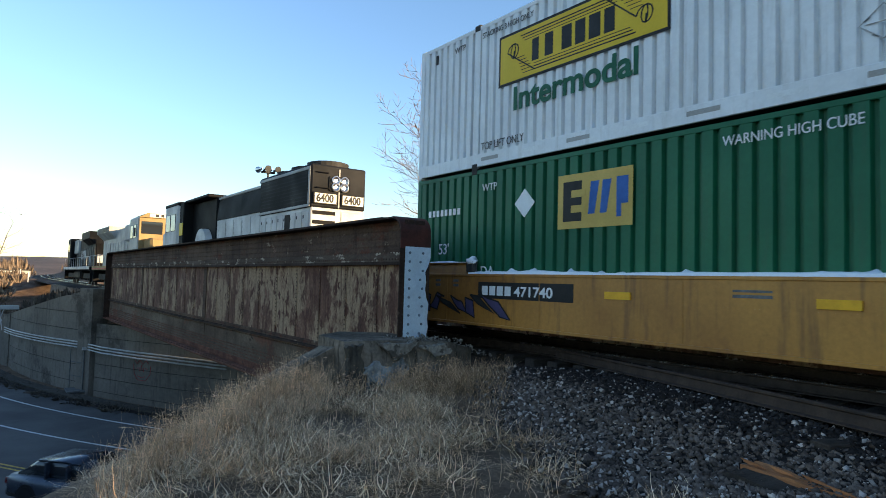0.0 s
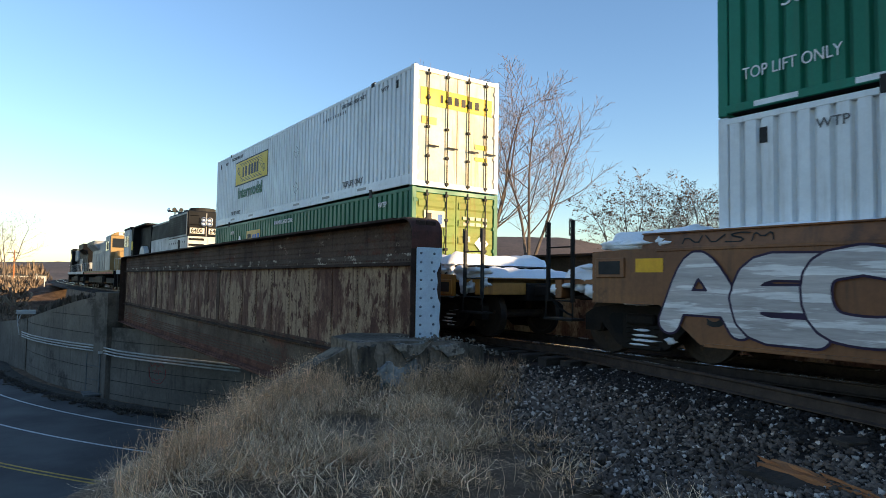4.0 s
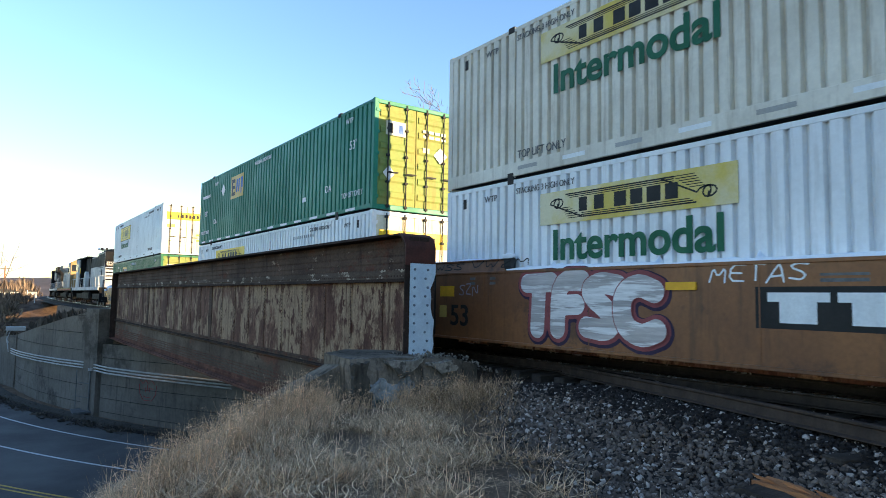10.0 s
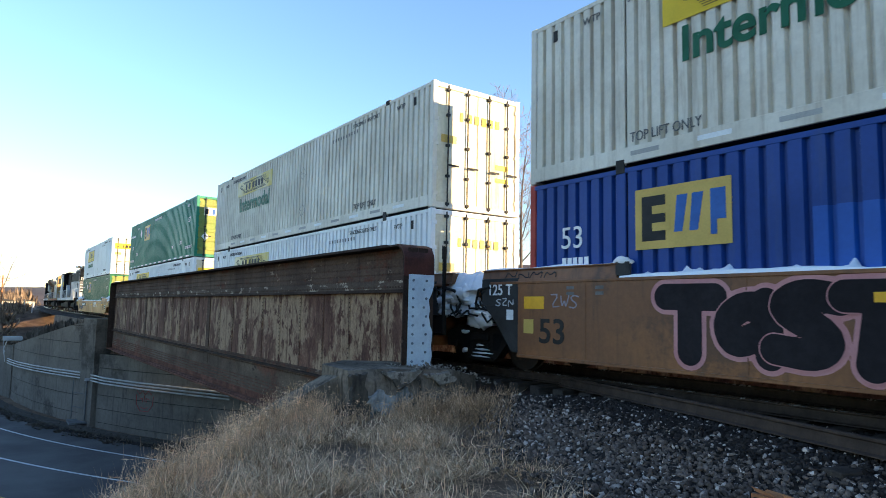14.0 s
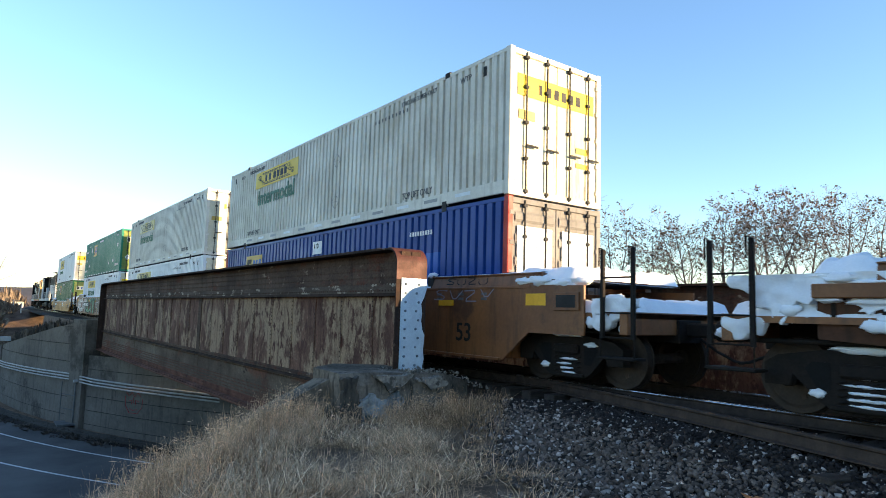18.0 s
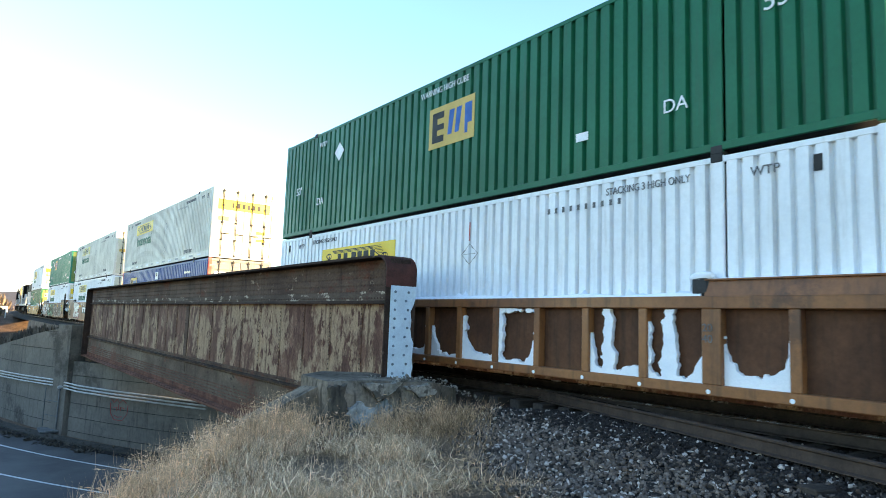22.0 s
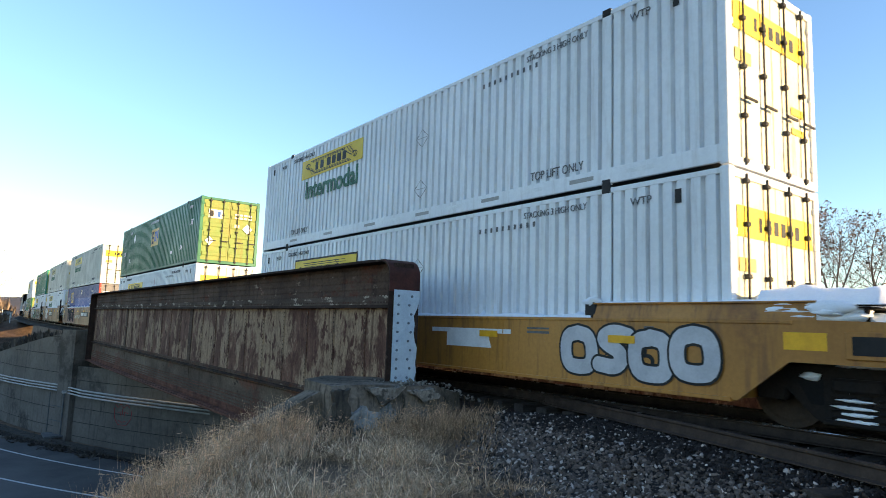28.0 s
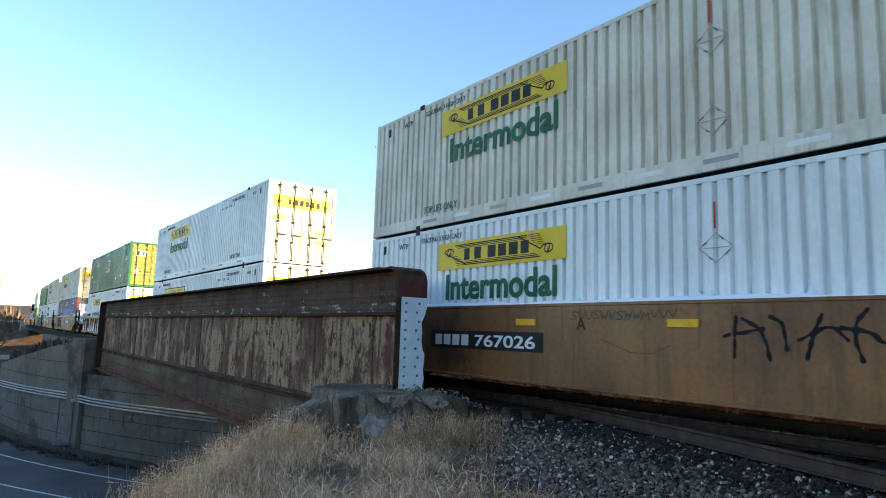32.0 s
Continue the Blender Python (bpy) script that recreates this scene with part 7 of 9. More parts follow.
            tag(c, x, -6.9, 1.22, 0.6, 0.18, GRAF["haze"], 14)
            tag(c, x, -4.0, 0.82, 0.55, 0.26, M["ink_grey"], 18)
            tag(c, x, 7.0, 1.68, 1.7, 0.14, M["ink"], 15)
            tag(c, x, -6.1, 1.66, 1.3, 0.14, M["ink"], 16)
        else:
            throw_up(c, x, 5.15, 1.42, 0.36, 1.44, "TaSTE", [GRAF["soot"]], GRAF["pink"], 41, None, 0.18, 0.016, 1.42, 2, GRAF["pink"])
            words(c, "A", M["ink"], on_side(x - 0.004, -1.27, 0.86), 0.27)
            sprayed(c, [[(-0.7 + 0.17 * math.cos(a * 0.5), 0.93 + 0.11 * math.sin(a * 0.5)) for a in range(14)]], 0.008, GRAF["brown"], x - 0.004, "spray_ring", 0.012)["kind"] = "stuff"
            tag(c, x, 0.95, 0.77, 0.80, 0.19, GRAF["silver"], 50, 4, "LEONZ", 0.019)
            tag(c, x, 0.06, 0.80, 0.75, 0.21, GRAF["silver"], 51, 4, "VENT", 0.019)
            tag(c, x, -0.78, 0.77, 1.0, 0.22, GRAF["silver"], 52, 4, "SWERV", 0.019)
            tag(c, x, -2.3, 1.36, 0.8, 0.16, GRAF["silver"], 53, 4, "VENT")
            sprayed(c, [[(1.25, 1.30), (0.95, 1.30)], [(1.2, 1.34), (1.1, 1.14)]], 0.13, GRAF["pink"], x - 0.002, "spray_fill")
            car_number(c, x, -2.2, 0.9, "726826", 1.5)
            tag(c, x, -6.1, 1.38, 1.9, 0.20, GRAF["haze"], 61)
        load(UNITS[i], c)
    load(UNITS[1], container("container", lab_haul, "white_cont", "haul", ("redbar",), 0.35, "dark"))
    load(UNITS[1], container("container", lab_teal, "teal_cont", "pool", ("strips",), 3.25, "dark"))
    load(UNITS[2], container("container", lab_haul, "white_cont", "haul", ("nobill",), 0.35, "dark"))
    load(UNITS[2], container("container", lab_old, "cream_cont", "haul", ("nobill",), 3.25, "dark"))
    load(UNITS[3], container("container", lab_blue, "blue_cont", "pool", (), 0.35, "dark"))
    load(UNITS[3], container("container", lab_old, "cream_cont", "haul", (), 3.25, "dark"))
    # 5: a ribbed single car
    c = well_car("well_car", "brown rib-sided well car with snow between its posts", "brown_car", 1.47, ("coupler", "coupler"), True, seed=5)
    words(c, "20", M["ink_grey"], on_side(-1.53, -5.98, 1.02), 0.10)
    words(c, "40", M["ink_grey"], on_side(-1.53, -5.98, 0.88), 0.10)
    load(UNITS[4], c)
    load(UNITS[4], container("container", lab_haul, "white_cont", "haul", ("redbar", "low"), 0.45, "dark"))
    load(UNITS[4], container("container", lab_green, "green_cont", "pool", ("mid",), 3.36, "dark"))
    # 6: a yellow single car with violet and black spray paint
    c = well_car("well_car", "yellow well car with violet and black spray paint", "yellow_car", 1.22, ("coupler", "coupler"), seed=6)
    side_marks(c, x, 1.22, 6)
    throw_up(c, x, 8.72, 5.65, 0.38, 1.34, "ARUVYO", [GRAF["violet"]], GRAF["haze"], 6, GRAF["haze"], 0.15, 0.020, 1.5, 2, GRAF["violet"])
    sprayed(c, [[(5.75, 0.62), (5.2, 0.40)], [(5.75, 0.5), (5.3, 0.38)]], 0.07, GRAF["violet"], x - 0.002, "spray_fill")
    decal(c, "spray_eye", [(7.93, 1.17), (7.62, 1.18), (7.70, 1.06), (7.82, 1.06)][::-1], M["white_ink"], x - 0.040)
    decal(c, "notice", rect(8.13, 8.40, 0.68, 0.87), M["white_ink"], x - 0.040)
    throw_up(c, x, 3.4, -0.15, 0.36, 1.10, "TRAVSL", [GRAF["soot"]], GRAF["silver"], 72, None, 0.145, 0.012, 1.5, 2, GRAF["silver"])
    tag(c, x, 4.9, 0.56, 0.9, 0.20, GRAF["haze"], 74, 4, "CINKO")
    throw_up(c, x, -5.4, -8.0, 0.36, 1.10, "OSOO", [GRAF["silver"]], M["ink"], 73, None, 0.11)
    car_number(c, x - 0.001, 5.52, 0.82, "475982", 1.08, 1.04, 1.24)
    decal(c, "logo_block", [(-1.9, 1.0), (-4.2, 1.0), (-4.2, 0.92), (-3.6, 0.92), (-3.7, 0.66), (-2.4, 0.66), (-2.4, 0.92), (-1.9, 0.92)][::-1], M["white_ink"], x)
    load(UNITS[5], c)
    load(UNITS[5], container("container", lab_haul, "white_cont", "haul", ("tall",), 0.35, "dark"))
    load(UNITS[5], container("container", lab_haul, "white_cont", "haul", (), 3.25, "dark"))
    # 7 to 9: another articulated car, the rest of the train
    # units 8 and 9 stay out of view, added to keep shading the ground
    for i, ends in ((6, ("coupler", "shared")), (7, ("shared", "shared")), (8, ("shared", "coupler"))):
        c = well_car("well_car", "dark brown articulated well car with scrawled tags", "brown_dark", 1.55, ends, seed=i + 2)
        side_marks(c, x, 1.55, i, 8.14 if i == 6 else 7.64)
        if i == 6:
            car_number(c, x, 5.15, 0.80, "767026", 1.34, 1.04, 1.66)
            tag(c, x, 8.72, 1.15, 0.72, 0.20, M["ink"], 81, 4, "POWER")
            tag(c, x, 8.35, 1.42, 0.3, 0.14, M["ink"], 82, 4, "AT")
            words(c, "A", M["ink"], on_side(x - 0.004, 1.24, 1.13), 0.19)
            tag(c, x, 1.35, 1.36, 1.9, 0.13, GRAF["brown"], 83, 26)
            sprayed(c, [[(0.75, 1.0), (0.22, 0.82), (-0.14, 0.82), (-0.43, 0.95)]], 0.007, GRAF["brown"], x - 0.004, "scratch_mark", 0.012)["kind"] = "stuff"
            # a wide dark scrawl of crossing strokes
            scrawl = [[(0.17, 1.33), (0.13, 0.84)], [(0.0, 1.09), (0.5, 1.18)], [(0.25, 1.31), (0.5, 1.17), (0.58, 0.81)],
                      [(0.6, 1.33), (0.75, 1.25), (0.77, 0.95)], [(1.17, 1.36), (1.08, 1.17), (1.0, 0.85)], [(0.92, 1.06), (1.25, 1.25), (1.42, 1.08)],
                      [(1.62, 1.40), (1.5, 1.28), (1.5, 1.03), (1.56, 0.86)], [(1.37, 1.2), (1.67, 1.17), (1.75, 1.02), (2.1, 1.1)]]
            sprayed(c, [rounded([(-1.19 - u, z) for u, z in q], 2) for q in scrawl], 0.022, GRAF["soot"], x - 0.005, "spray_tag", 0.016, 0.006)["kind"] = "stuff"
        load(UNITS[i], c)
        load(UNITS[i], container("container", lab_haul, "white_cont", "haul", ("redbar",), 0.35, "dark"))
        load(UNITS[i], container("container", lab_old, "cream_cont", "haul", ("redbar",), 3.25, "dark"))


def bogies(L):
    for e in (1, -1):
        for k in (-1, 0, 1):
            wheelset(L, e * 6.4 + k * 1.75, 0.50)
        for x0 in (-1.2, 1.05):
            part("bogie_frame", Mesh().prism([(e * 6.4 - 2.5, 0.5), (e * 6.4 + 2.5, 0.5), (e * 6.4 + 2.4, 0.95), (e * 6.4 - 2.4, 0.95)], x0, x0 + 0.15, "x"), M["black_steel"], L)
        part("pilot", Mesh().box(-1.45, 1.45, *sorted((e * 10.1, e * 10.3)), 0.25, 1.3, 0.03), M["loco_black"], L)
        part("coupler", Mesh().box(-0.12, 0.12, *sorted((e * 10.3, e * 10.95)), 0.74, 0.98, 0.04), M["loco_black"], L)
        part("end_rail", Mesh().tube([(-1.45, e * 10.15, 1.5), (-1.45, e * 10.15, 2.45), (1.45, e * 10.15, 2.45), (1.45, e * 10.15, 1.5)], 0.02, 6), M["loco_white"], L)
    part("fuel_tank", Mesh().box(-1.35, 1.35, -2.6, 2.6, 0.35, 1.2, 0.18), M["loco_black"], L)
    part("frame", Mesh().box(-1.52, 1.52, -10.2, 10.2, 1.22, 1.50, 0.02), M["loco_black"], L)


def handrails(L, y0, y1, mat):
    part("handrail", Mesh().tube([(-1.5, y0, 2.4), (-1.5, y1, 2.4)], 0.02, 6), mat, L)
    n = int((y1 - y0) / 1.6)
    for k in range(n + 1):
        y = y0 + (y1 - y0) * k / n
        part("rail_stanchion", Mesh().tube([(-1.5, y, 1.5), (-1.5, y, 2.4)], 0.02, 6), mat, L)


def rear_locomotive():
    """The last engine: wide dark radiator end with lit number boards, white lower hood, open black middle, white cab at its front."""
    L = tagged(new("locomotive"), "black and white diesel locomotive with lit number boards and rooftop fans", "locomotive", "locomotives of the train")
    bogies(L)
    wh, bk, dg = M["loco_white"], M["loco_black"], M["loco_slate"]
    part("walkway_sill", Mesh().box(-1.56, -1.50, -10.2, 10.2, 1.26, 1.56, 0.01), wh, L)
    rear = -9.0
    part("rear_hood", Mesh().box(-0.93, 0.93, rear, -4.6, 1.5, 3.24, 0.03), wh, L)
    rad = part("radiator_housing", Mesh().box(-0.96, 0.96, rear - 0.01, -4.6, 3.24, 4.60, 0.05), dg, L)
    part("radiator_grille", Mesh().prism([(rear + 0.22, 3.36), (-4.72, 3.36), (-4.72, 4.36), (rear + 0.22, 4.42)], -0.972, -0.962, "x"), bk, rad, "black radiator grille")
    for z in np.arange(3.46, 4.36, 0.12):
        part("grille_slat", Mesh().box(-0.978, -0.97, rear + 0.24, -4.74, z, z + 0.03), M["loco_slate"], rad)
    part("grille_frame", Mesh().box(-0.98, -0.95, rear + 0.05, -4.6, 4.42, 4.52, 0.01), M["loco_grey"], rad)
    part("grille_frame", Mesh().box(-0.98, -0.95, rear + 0.05, -4.6, 3.25, 3.34, 0.01), M["loco_grey"], rad)
    part("grille_frame", Mesh().box(-0.98, -0.95, rear + 0.05, rear + 0.18, 3.34, 4.42, 0.01), M["loco_grey"], rad)
    ye = rear - 0.012
    # the rear face: boards, lamp cluster, slots, grab irons
    for x0, x1 in ((-0.90, -0.06), (0.06, 0.90)):
        nb = part("number_board", Mesh().box(x0, x1, ye - 0.06, ye, 3.34, 3.72, 0.03), M["ink"], rad)
        part("board_glass", Mesh().box(x0 + 0.05, x1 - 0.05, ye - 0.066, ye - 0.058, 3.38, 3.68, 0.003), M["lamp_warm"], nb, "lit number board")
        words(nb, "6400", M["ink"], on_rear(x0 + 0.10, ye - 0.072, 3.42), 0.24, bold=0.03, squeeze=0.86)
    for x in (-0.15, 0.15):
        for z in (3.92, 4.12):
            part("headlight", Mesh().lathe([(ye + 0.02, 0.15), (ye - 0.10, 0.15), (ye - 0.11, 0.12), (ye - 0.07, 0.05)], 14, "y", (x, 0, z)), M["chrome"], rad)
    part("lamp_housing", Mesh().box(-0.36, 0.36, ye - 0.06, ye, 3.78, 4.26, 0.05), M["dark_grey"], rad)
    part("centre_seam", Mesh().box(-0.02, 0.02, ye - 0.02, ye, 3.26, 4.5), M["loco_grey"], rad)
    for z in (3.86, 4.34):
        part("grab_iron", Mesh().tube([(-0.80, ye, z), (-0.80, ye - 0.08, z), (-0.40, ye - 0.08, z), (-0.40, ye, z)], 0.015, 6), bk, rad)
    for z in (3.02, 2.72, 2.42, 2.12):
        part("end_slot", Mesh().box(-0.88, -0.1, rear - 0.012, rear, z, z + 0.12, 0.004), bk, L)
    part("end_door", Mesh().box(0.1, 0.9, rear - 0.02, rear, 1.7, 3.16, 0.02), wh, L)
    for yy in (-8.15, -6.85, -5.55):
        part("roof_fan", Mesh().lathe([(4.58, 0.66), (4.78, 0.68), (4.80, 0.62), (4.74, 0.56), (4.74, 0.08)], 24, "z", (0, yy, 0)), M["dark_grey"], rad)
    # hood doors, a dark opening and its ladder rail
    for k in range(8):
        y = rear + 0.35 + k * 0.52
        part("hood_door", Mesh().box(-0.955, -0.92, y - 0.23, y + 0.23, 1.7, 3.12, 0.012), wh, L)
        part("door_latch", Mesh().box(-0.965, -0.95, y + 0.12, y + 0.17, 2.9, 3.0), bk, L)
    part("hood_opening", Mesh().box(-0.962, -0.954, rear + 1.55, rear + 2.0, 2.55, 3.10), bk, L)
    # horn cluster on a bracket
    part("horn_bracket", Mesh().tube([(-0.6, -4.35, 4.4), (-0.6, -4.35, 4.95)], 0.035, 6).box(-0.85, -0.35, -4.42, -4.28, 4.88, 4.95, 0.01), M["dark_grey"], L)
    for dx, s in ((-0.28, 1), (-0.1, -1), (0.1, 1), (0.28, -1)):
        part("horn", Mesh().lathe([(-4.35 - s * 0.18, 0.03), (-4.35 + s * 0.05, 0.05), (-4.35 + s * 0.26, 0.12), (-4.35 + s * 0.28, 0.12)], 10, "y", (-0.6 + dx, 0, 5.02)), M["chrome"] if s > 0 else M["dark_grey"], L)
    # blower section, lower and narrower, with louvres
    part("blower_hood", Mesh().box(-0.92, 0.92, -4.6, 0.6, 1.5, 3.40, 0.03), wh, L)
    part("blower_top", Mesh().prism([(-0.94, 3.40), (0.94, 3.40), (0.85, 4.30), (-0.85, 4.30)], -4.6, 0.6, "y"), bk, L)
    part("roof_edge", Mesh().box(-0.88, 0.88, -4.6, 0.6, 4.29, 4.40, 0.02), M["loco_grey"], L)
    for k in range(7):
        part("louvre", Mesh().box(-0.94, -0.915, -3.6, 0.3, 1.9 + k * 0.2, 2.0 + k * 0.2, 0.004), M["loco_grey"], L)
    for k in range(5):
        y = -4.2 + k * 1.0
        part("hood_door", Mesh().box(-0.945, -0.91, y - 0.42, y + 0.42, 1.62, 3.3, 0.01), wh, L)
    # open dark middle with a yellow plate and a pale cabinet
    part("engine_hood", Mesh().box(-0.95, 0.95, 0.6, 5.0, 1.5, 4.45, 0.08), bk, L)
    part("roof_frame", Mesh().box(-1.3, 1.3, 0.8, 4.6, 4.42, 4.56, 0.04), bk, L)
    part("cabinet", Mesh().lathe([(-0.95, 0.02), (-0.95, 0.9), (-1.25, 0.9), (-1.25, 0.02)], 18, "x", (0, 1.9, 2.2)), wh, L)
    part("yellow_plate", Mesh().box(-1.42, -1.38, 4.35, 4.95, 2.9, 3.5, 0.01), M["yellow"], L)
    part("rear_cab_wall", Mesh().box(-1.40, 1.40, 4.3, 5.0, 1.5, 4.5, 0.05), bk, L)
    # cab and nose
    part("cab", Mesh().box(-1.5, 1.5, 5.0, 7.5, 1.5, 4.45, 0.10), wh, L)
    part("cab_roof", Mesh().box(-1.5, 1.5, 4.95, 7.6, 4.36, 4.55, 0.06), bk, L)
    for a in (5.35, 6.35):
        part("cab_window", Mesh().box(-1.525, -1.49, a, a + 0.8, 3.15, 3.98, 0.02), M["glass"], L)
    part("nose", Mesh().box(-1.2, 1.2, 7.5, 9.3, 1.5, 3.3, 0.15), wh, L)
    handrails(L, -9.9, 4.3, M["loco_white"])
    return L


def cab_first_locomotive():
    """The middle engine runs cab to the train: grey hood, tan cab front with two windscreens."""
    L = tagged(new("locomotive"), "grey diesel locomotive with a tan cab facing the train", "locomotive", "locomotives of the train")
    bogies(L)
    gr, tan = M["loco_grey"], M["loco_yellow"]
    part("walkway_sill", Mesh().box(-1.56, -1.50, -10.2, 10.2, 1.26, 1.56, 0.01), tan, L)
    part("nose", Mesh().box(-1.15, 1.15, -9.5, -7.6, 1.5, 3.15, 0.14), tan, L)
    part("cab", Mesh().box(-1.5, 1.5, -7.6, -5.0, 1.5, 4.50, 0.10), gr, L)
    part("cab_front", Mesh().box(-1.44, 1.44, -7.64, -7.59, 1.6, 4.42, 0.02), tan, L, "tan cab front")
    part("cab_roof", Mesh().prism([(-1.45, 4.44), (1.45, 4.44), (1.0, 4.72), (-1.0, 4.72)], -7.7, -4.9, "y"), tan, L)
    part("number_board", Mesh().box(-0.9, 0.9, -7.74, -7.6, 4.46, 4.70, 0.02), M["lamp_warm"], L)
    for k in range(4):
        part("number_bar", Mesh().box(-0.55 + k * 0.30, -0.38 + k * 0.30, -7.75, -7.74, 4.50, 4.66), M["ink"], L)
    for x0, x1 in ((-1.32, -0.12), (0.12, 1.32)):
        part("windscreen", Mesh().box(x0, x1, -7.67, -7.63, 3.45, 4.20, 0.02), M["glass"], L)
    for a in (-7.2, -6.2):
        part("cab_window", Mesh().box(-1.525, -1.49, a, a + 0.72, 3.2, 4.0, 0.02), M["glass"], L)
    part("mirror", Mesh().box(-1.66, -1.56, -7.3, -7.24, 3.3, 3.8, 0.01), M["ink"], L)
    part("engine_hood", Mesh().box(-0.95, 0.95, -5.0, 9.0, 1.5, 4.25, 0.08), gr, L)
    part("equipment_box", Mesh().box(-1.2, 1.2, -4.8, -1.5, 3.2, 4.30, 0.08), gr, L)
    for k in range(11):
        y = -4.4 + k * 1.15
        part("hood_door", Mesh().box(-0.975, -0.94, y - 0.46, y + 0.46, 1.7, 3.3, 0.012), gr, L)
    part("radiator_housing", Mesh().prism([(-0.95, 3.6), (0.95, 3.6), (1.45, 4.1), (1.45, 4.5), (-1.45, 4.5), (-1.45, 4.1)], 3.2, 9.0, "y"), gr, L)
    part("radiator_grille", Mesh().box(-1.462, -1.44, 3.5, 8.7, 4.12, 4.46, 0.004), M["ink"], L)
    part("sill_stripe", Mesh().box(-1.575, -1.56, -10.0, 10.0, 1.30, 1.40), M["red_paint"], L)
    handrails(L, -4.9, 9.9, M["loco_grey"])
    return L


def lead_locomotive():
    """The leading engine: black, wide radiators over a narrow hood, pale sill and rails."""
    L = tagged(new("locomotive"), "black diesel locomotive with pale handrails leading the train", "locomotive", "locomotives of the train")
    bogies(L)
    bk = M["loco_black"]
    part("walkway_sill", Mesh().box(-1.56, -1.50, -10.2, 10.2, 1.30, 1.56, 0.01), M["loco_white"], L)
    part("engine_hood", Mesh().box(-0.95, 0.95, -9.0, 5.0, 1.5, 4.2, 0.08), bk, L)
    part("radiator_housing", Mesh().prism([(-0.95, 3.5), (0.95, 3.5), (1.5, 4.0), (1.5, 4.6), (-1.5, 4.6), (-1.5, 4.0)], -9.2, -4.0, "y"), bk, L)
    for k in range(11):
        y = -8.5 + k * 1.2
        part("hood_door", Mesh().box(-0.985, -0.94, y - 0.5, y + 0.5, 1.7, 3.3, 0.012), M["dark_grey"], L)
    part("equipment_box", Mesh().box(-1.15, 1.15, 1.5, 5.0, 2.9, 4.3, 0.08), M["loco_grey"], L)
    for k in range(4):
        part("hood_sign", Mesh().box(-0.99, -0.985, -3.0 + k * 0.95, -2.5 + k * 0.95, 2.3, 3.1), M["loco_white"], L)
    part("cab", Mesh().box(-1.5, 1.5, 5.0, 7.5, 1.5, 4.5, 0.1), bk, L)
    part("nose", Mesh().box(-1.2, 1.2, 7.5, 9.3, 1.5, 3.3, 0.15), bk, L)
    for a in (5.4, 6.4):
        part("cab_window", Mesh().box(-1.525, -1.49, a, a + 0.75, 3.15, 3.95, 0.02), M["glass"], L)
    part("rear_slots", Mesh().box(-0.8, 0.8, -9.03, -9.0, 1.9, 2.6, 0.01), M["loco_white"], L)
    handrails(L, -9.9, 4.9, M["loco_white"])
    return L


def build_locomotives():
    load(27.3, rear_locomotive())
    load(49.3, cab_first_locomotive())
    load(71.3, lead_locomotive())


build_train()
build_locomotives()


# ---- the bank: ballast, stones, dry grass, timber ----
def ballast_edge(y):
    """Where the dry grass gives way to the stones, at y."""
    return 3.88 + (y - 3.6) * 0.62 + 0.9 * smooth01((3.7 - y) / 0.9) + 0.12 * math.sin(y * 1.9) + 0.08 * math.sin(y * 5.3)


def build_ballast():
    ys = list(np.arange(-3.0, 9.4, 0.2))
    vs, fs, n = [], [], 40
    for y in ys:
        a = min(ballast_edge(y) - 0.15, 7.0)
        lim = 12.2
        for i in range(n + 1):
            x = a + (lim - a) * i / n
            z = ground_z(x, y)
            if z < -1.2:
                z = -0.75
            bump = 0.03 * noise.noise(Vector((x * 6, y * 6, 2)))
            vs.append((x, y, z + 0.02 + bump - (0.05 if i == 0 else 0)))
    for j in range(len(ys) - 1):
        for i in range(n):
            a = j * (n + 1) + i
            if bend_r(vs[a][0], vs[a][1]) < 73.6:
                continue
            fs += [(a, a + 1, a + n + 2), (a, a + n + 2, a + n + 1)]
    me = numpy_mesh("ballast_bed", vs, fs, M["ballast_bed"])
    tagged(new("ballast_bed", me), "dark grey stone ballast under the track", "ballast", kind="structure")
    vs, fs = [], []
    ys = [43.2, 48, 54, 60] + list(range(70, 420, 10))
    for y in ys:
        c = track_x(y)
        for x, z in ((c - 2.6, -0.42), (c - 1.7, -0.21), (c + 1.7, -0.21), (c + 2.6, -0.42)):
            vs.append((x, y, z))
    for j in range(len(ys) - 1):
        for i in range(3):
            a = j * 4 + i
            fs += [(a, a + 1, a + 5), (a, a + 5, a + 4)]
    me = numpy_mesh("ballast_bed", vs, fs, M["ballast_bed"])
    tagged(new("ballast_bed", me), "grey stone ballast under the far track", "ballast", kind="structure")


